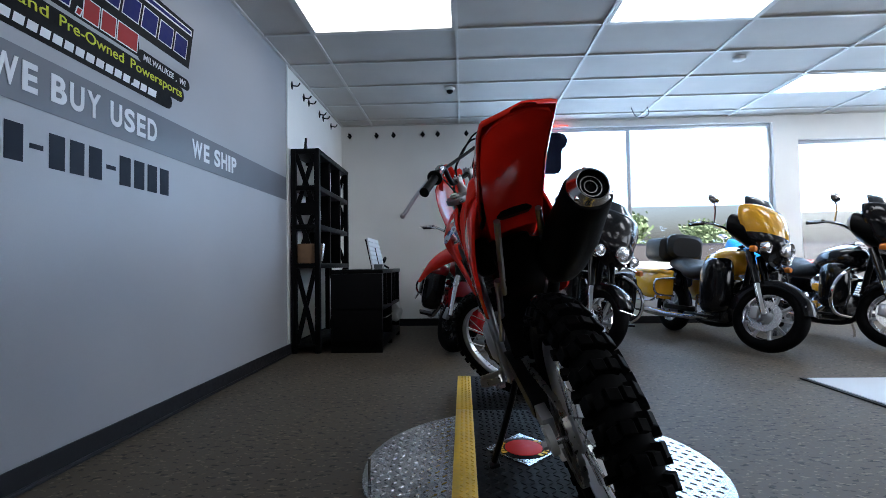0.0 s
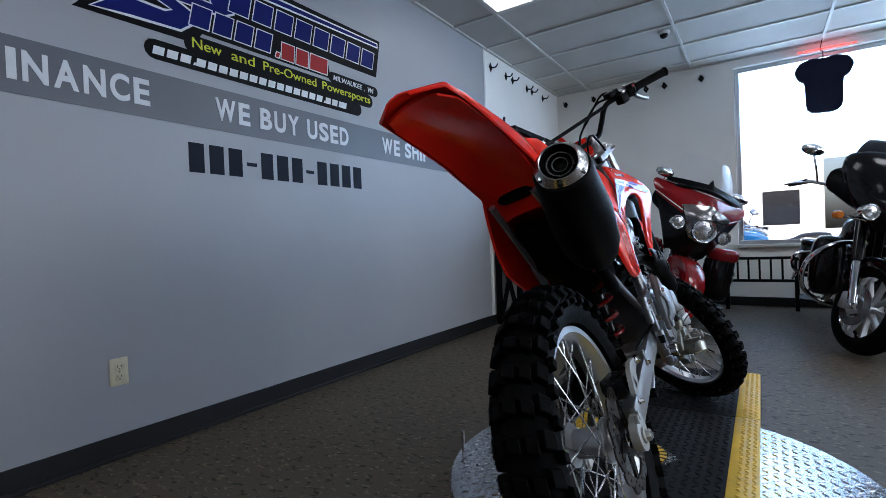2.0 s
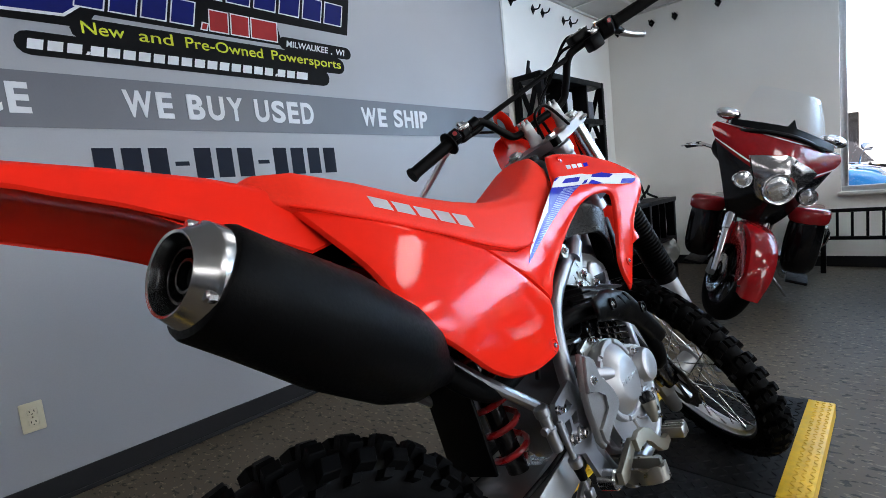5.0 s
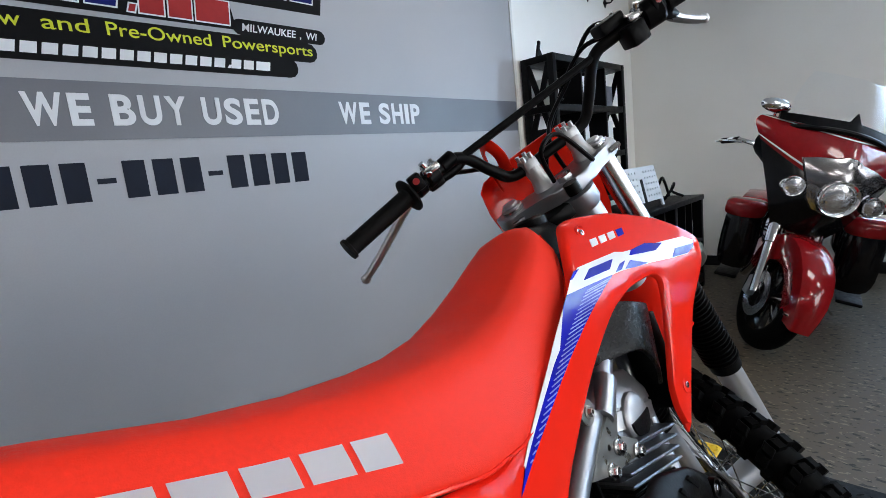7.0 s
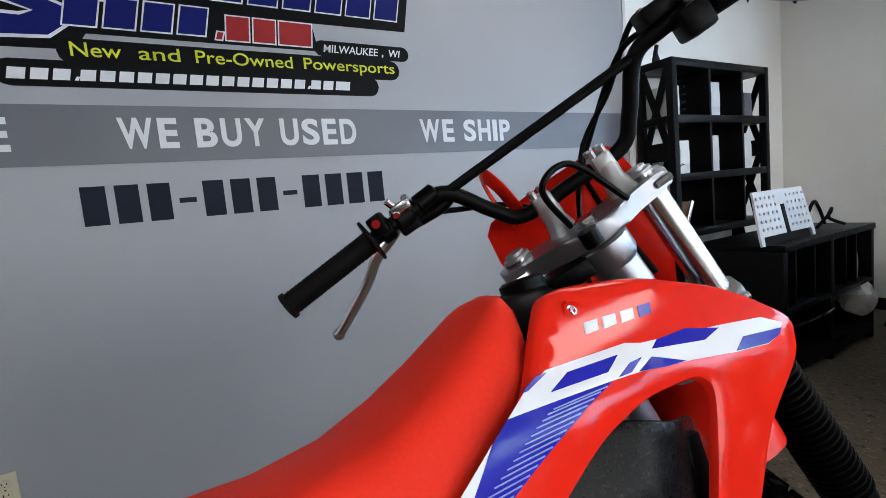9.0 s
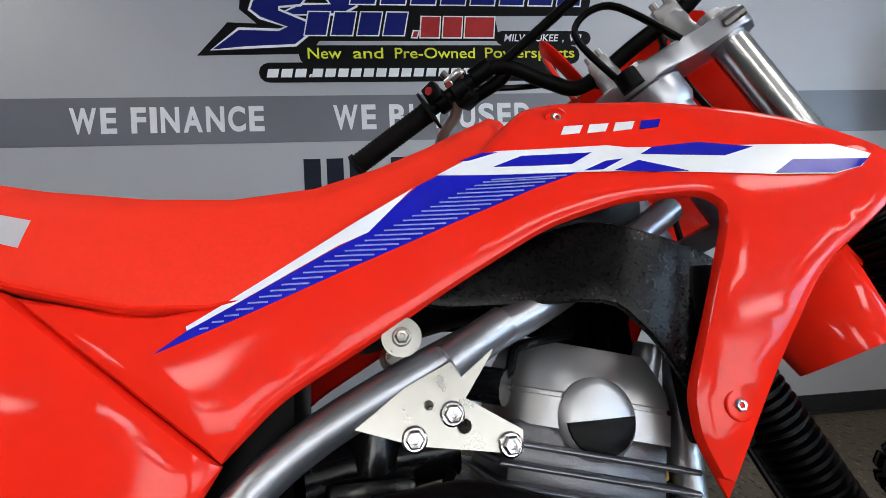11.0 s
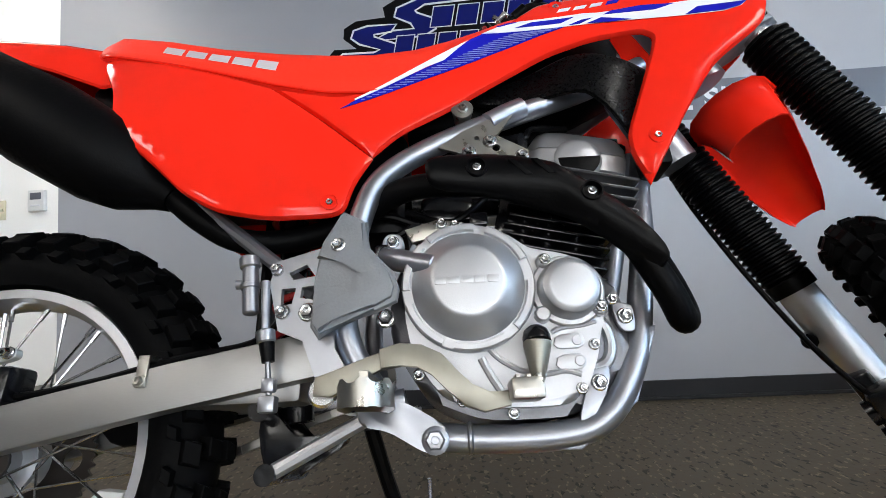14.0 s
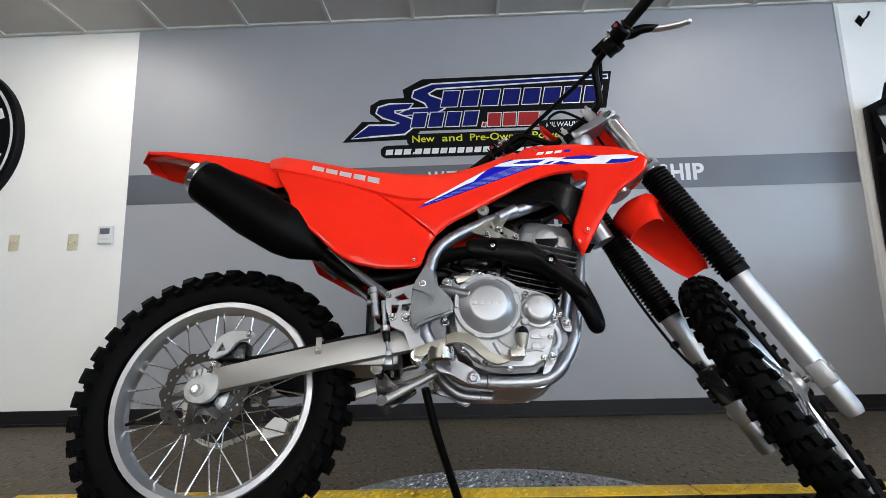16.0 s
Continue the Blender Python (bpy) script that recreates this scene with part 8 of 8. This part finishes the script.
part("top", boxed(SX0 + 0.02, 4.70, 1.09, 1.60, 0.76, 0.80, 0.004), M["black_metal"], bench)
part("base", boxed(SX0 + 0.02, 4.70, 1.10, 1.60, 0.04, 0.12, 0.004), M["black_metal"], bench)
for x in (SX0 + 0.02, 4.03, 4.65):
    part("upright", boxed(x, x + 0.05, 1.10, 1.60, 0.0, 0.76, 0.003), M["black_metal"], bench)
for z in (0.40,):
    part("shelf_board", boxed(SX0 + 0.02, 4.70, 1.10, 1.60, z, z + 0.03, 0.003), M["black_metal"], bench)
part("rod", tube(bmesh.new(), [(SX0 + 0.06, 1.095, 0.33), (SX0 + 0.20, 1.085, 0.325), (3.90, 1.085, 0.325), (4.05, 1.095, 0.33)], 0.007, 8, 3), M["chrome"], bench)
for x in (3.62, 3.86, 4.30, 4.46):
    part("divider", boxed(x, x + 0.02, 1.12, 1.59, 0.43, 0.76, 0.002), M["black_metal"], bench)


def shelf_thing(name, bm, mat, label, category):
    return tagged(part(name, bm, mat, None), label, category)


bm = bmesh.new()
tube(bm, [(3.66 + 0.04 * math.cos(t), 1.82 + 0.04 * math.sin(t), 1.64 + 0.008 * t) for t in (i * 0.6 for i in range(50))], 0.007, 8, 1)
shelf_thing("coil_spring", bm, M["black_metal"], "black coil spring standing on the shelf", "spring")
for x, z, h, mat, lab in ((3.47, 1.63, 0.20, M["white_plastic"], "pale box standing on the shelf"), (3.95, 1.63, 0.24, M["letter"], "grey parts carton on the shelf"), (3.56, 1.25, 0.22, M["white_plastic"], "white carton on the shelf"), (3.92, 1.25, 0.25, M["letter"], "pale grey carton on the shelf"), (4.36, 1.25, 0.26, M["white_plastic"], "white carton on the shelf"), (4.38, 1.63, 0.18, M["band"], "dark carton on the shelf")):
    bm = boxed(x, x + 0.11, 1.76, 1.93, z, z + h, 0.004)
    box(bm, x + 0.005, x + 0.105, 1.757, 1.7605, z + h * 0.3, z + h * 0.7)
    shelf_thing("parts_box", bm, mat, lab, "box")
bm = bmesh.new()
tube(bm, [(3.45, 1.80, 1.258), (3.50, 1.76, 1.29), (3.58, 1.76, 1.31), (3.66, 1.80, 1.30), (3.68, 1.84, 1.256)], 0.011, 10, 5)
rod(bm, (3.50, 1.76, 1.29), (3.50, 1.80, 1.255), 0.008)
rod(bm, (3.66, 1.80, 1.30), (3.66, 1.84, 1.255), 0.008)
shelf_thing("chrome_part", bm, M["chrome"], "bent chrome accessory rail on the shelf", "motorcycle part")
M["card"] = material("brown cardboard", (0.20, 0.115, 0.06), 0.85, vary=0.1, scale=30)
bm = boxed(3.43, 3.62, 1.74, 1.92, 0.871, 1.06, 0.004)
shelf_thing("cardboard_box", bm, M["card"], "small brown cardboard box on the shelf", "box")
bm = bmesh.new()
rod(bm, (3.52, 1.715, 0.885), (3.60, 1.715, 1.06), 0.016, seg=12)
shelf_thing("chrome_bar", bm, M["chrome"], "short chrome bar leaning against the carton", "motorcycle part")
# perforated board leaning on the bench
t = thing("notice_board", pose(3.67, 1.16, 0.803, -12, 0, 0), "pale perforated notice board leaning on the low bench", "notice board")
holes = [circle(-0.27 + 0.049 * i, 0.09 + 0.045 * j, 0.010, 8) for i in range(12) for j in range(5) if not 5 <= i <= 6]
part("board", pierced(bmesh.new(), [(-0.32, 0.05), (-0.32, 0.0), (-0.29, 0.0), (-0.28, 0.05), (0.28, 0.05), (0.29, 0.0), (0.32, 0.0), (0.32, 0.05), (0.29, 0.31), (-0.29, 0.31)], holes, 0.0, 0.012), M["letter"], t)
part("slot", boxed(-0.02, 0.02, -0.003, 0.002, 0.05, 0.22), M["logo_black"], t)
part("back", boxed(-0.275, 0.275, 0.014, 0.03, 0.0, 0.30), M["black_plastic"], t)
t = thing("plastic_bag", pose(4.58, 1.16, 0.30), "crumpled white plastic bag hung on the bench", "bag")
bm = bmesh.new()
bmesh.ops.create_icosphere(bm, subdivisions=3, radius=0.11)
for v in bm.verts:
    v.co *= 1 + 0.28 * noise.noise(v.co * 14)
    v.co.z *= 1.1
part("film", bm, M["white_plastic"], t, smooth=20)
part("strap", tube(bmesh.new(), [(0.0, 0.0, 0.10), (-0.01, -0.01, 0.25), (-0.03, 0.0, 0.385)], 0.006, 6, 3), M["white_plastic"], t)
for k, pts in enumerate(([(4.22, 1.25, 0.81), (4.28, 1.20, 0.90), (4.37, 1.22, 0.93), (4.44, 1.26, 0.86), (4.52, 1.20, 0.81)], [(4.15, 1.30, 0.81), (4.20, 1.26, 0.98), (4.33, 1.28, 0.95), (4.48, 1.30, 0.82)])):
    shelf_thing("cable_coil", tube(bmesh.new(), pts, 0.011, 8, 6), M["black_plastic"], "loose black cable coil on the low bench", "cable")
shelf_thing("shelf_ornament", slab(bmesh.new(), [(3.44, SH), (3.52, SH), (3.51, SH + 0.03), (3.485, SH + 0.06), (3.505, SH + 0.115), (3.48, SH + 0.12), (3.46, SH + 0.06)], 1.84, 1.856, 0.002), M["black_metal"], "small black metal hook standing on the shelf unit", "ornament")

# ---- low rack, floor plate ----
t = thing("metal_rack", pose(5.15, 0.02, 0), "low black metal rack under the window", "rack")
for y in (0.0, -0.62):
    part("post", boxed(-0.02, 0.02, y - 0.02, y + 0.02, 0, 0.56, 0.003), M["black_metal"], t)
for z in (0.30, 0.54):
    part("rail", boxed(-0.015, 0.015, -0.60, -0.02, z, z + 0.03, 0.003), M["black_metal"], t)
for i in range(5):
    part("upright", boxed(-0.01, 0.01, -0.11 - i * 0.10, -0.09 - i * 0.10, 0.33, 0.54, 0.002), M["black_metal"], t)
t = thing("floor_plate", pose(1.66, -2.64, 0), "bright metal display plate with a dark edge lying on the floor", "floor plate")
part("plate", boxed(-0.60, 0.60, -0.60, 0.60, 0.002, 0.016, 0.004), M["letter"], t)
part("edge", boxed(-0.63, 0.63, -0.63, 0.63, 0.0, 0.010, 0.003), M["black_metal"], t)

# ---- outside the windows ----
def tree(x, y, h, seed):
    rnd = random.Random(seed)
    t = thing("tree", pose(x, y, -0.15), "leafy green street tree beyond the parking lot", "tree", "street trees")
    bm = bmesh.new()
    tube(bm, [(0, 0, 0), (0.05, 0.02, h * 0.3), (0, 0.08, h * 0.55), (0.1, 0.0, h * 0.8)], 0.2, 8, 3, radii=[0.22, 0.16, 0.10, 0.04])
    tips = []
    for i in range(9):
        a, q = rnd.uniform(0, 6.28), rnd.uniform(0.35, 0.75)
        L = h * rnd.uniform(0.18, 0.34)
        e = (math.cos(a) * L, math.sin(a) * L, h * q + L * 0.7)
        tube(bm, [(0, 0, h * q), (e[0] * 0.5, e[1] * 0.5, h * q + L * 0.25), e], 0.05, 6, 3, radii=[0.07, 0.05, 0.02])
        tips.append(e)
    part("trunk", bm, M["bark"], t)
    vs, fs = [], []
    for i in range(2600):
        e = rnd.choice(tips)
        c = Vector(e) + Vector((rnd.gauss(0, 1), rnd.gauss(0, 1), rnd.gauss(0, 0.8))) * h * 0.11
        u = Vector((rnd.gauss(0, 1), rnd.gauss(0, 1), rnd.gauss(0, 1))).normalized() * 0.20
        v = u.orthogonal().normalized() * 0.12
        k = len(vs)
        vs += [c - u, c + v, c + u, c - v]
        fs.append((k, k + 1, k + 2, k + 3))
    me = bpy.data.meshes.new("crown")
    me.from_pydata([tuple(v) for v in vs], [], fs)
    me.materials.append(M["leaf"])
    o = new("crown", me)
    o.parent = t
    return t


for k, (x, y, h) in enumerate(((30, -9.5, 6.0), (36, 0.5, 4.0), (44, -22, 7.0))):
    tree(x, y, h * 0.6, k)


def car(m, paint, label):
    c = thing("parked_car", m, label, "car", "parked cars")
    rows = [(-2.15, 0.70, 0.25, 0.62), (-2.05, 0.84, 0.36, 0.66), (-1.0, 0.88, 0.38, 0.70), (0.8, 0.88, 0.38, 0.68), (1.8, 0.84, 0.33, 0.62), (2.15, 0.70, 0.22, 0.55)]
    part("body", body_loft(rows, 24, 0.45), paint, c, smooth=60)
    part("cabin", loft(bmesh.new(), [[(sx * a, sy * b, z) for sx, sy in ((-1, -1), (-0.5, -1), (0.5, -1), (1, -1), (1, 1), (0.5, 1), (-0.5, 1), (-1, 1))] for a, b, z in ((1.35, 0.80, 0.98), (1.05, 0.68, 1.38), (0.85, 0.60, 1.44))]), M["dark_shield"], c)
    for x in (-1.35, 1.35):
        for s in (-1, 1):
            w = part("wheel", lathe(bmesh.new(), (x, 0.72 * s, 0.32), (0, s, 0), [(0, 0.30), (0.02, 0.32), (0.16, 0.32), (0.18, 0.29), (0.18, 0.2)], 24), M["rubber"], c)
            part("hubcap", lathe(bmesh.new(), (x, 0.88 * s, 0.32), (0, s, 0), [(0, 0.2), (0.025, 0.18), (0.03, 0)], 18), M["cast"], w)
    for s in (-1, 1):
        part("headlight", boxed(2.02, 2.12, 0.50 * s, 0.74 * s, 0.60, 0.72, 0.02), M["lamp_glass"], c)
    return c


car(pose(11.5, -3.2, -0.15, 0, 0, 95), M["letter"], "silver car parked outside the shop window")
car(pose(12.0, -5.9, -0.15, 0, 0, 88), M["paint_blue"], "blue car parked outside the shop window")
car(pose(12.4, 1.2, -0.15, 0, 0, 92), M["white_plastic"], "white car parked outside the shop window")
car(pose(13.0, -9.5, -0.15, 0, 0, 90), M["paint_red"], "dark red car parked outside the shop window")
touring_bike(pose(6.9, -0.30, -0.08, -5, 0, 95), M["paint_blue"], M["paint_blue"], False, "low", "bright blue touring motorcycle parked outside the window", "motorcycles outside")
touring_bike(pose(7.5, -4.9, -0.15, -5, 0, 110), M["paint_blue"], M["paint_blue"], False, "low", "blue touring motorcycle parked outside the window", "motorcycles outside")
t = thing("street_sign", pose(13.5, -3.6, -0.15), "tall red street sign on a grey pole", "street sign")
part("pole", rod(bmesh.new(), (0, 0, 0), (0, 0, 4.4), 0.06), M["alu"], t)
part("panel", boxed(-0.04, 0.04, -0.10, 0.06, 3.95, 4.4, 0.02), M["logo_red"], t)
b = thing("brick_building", pose(34, 6, -0.15), "low brick building across the street, colour lifted for daylight glare", "building")
part("wall", boxed(-4, 4, -9, 9, 0, 4.6), M["brick"], b)
part("roof", boxed(-4.2, 4.2, -9.2, 9.2, 4.6, 4.9, 0.05), M["band"], b)
for i in range(6):
    w = part("window", boxed(-4.04, -3.99, -8 + i * 2.8, -6.4 + i * 2.8, 1.2, 3.0), M["dark_shield"], b)
    part("frame", boxed(-4.07, -4.03, -8.1 + i * 2.8, -6.3 + i * 2.8, 1.1, 1.2), M["letter"], w)
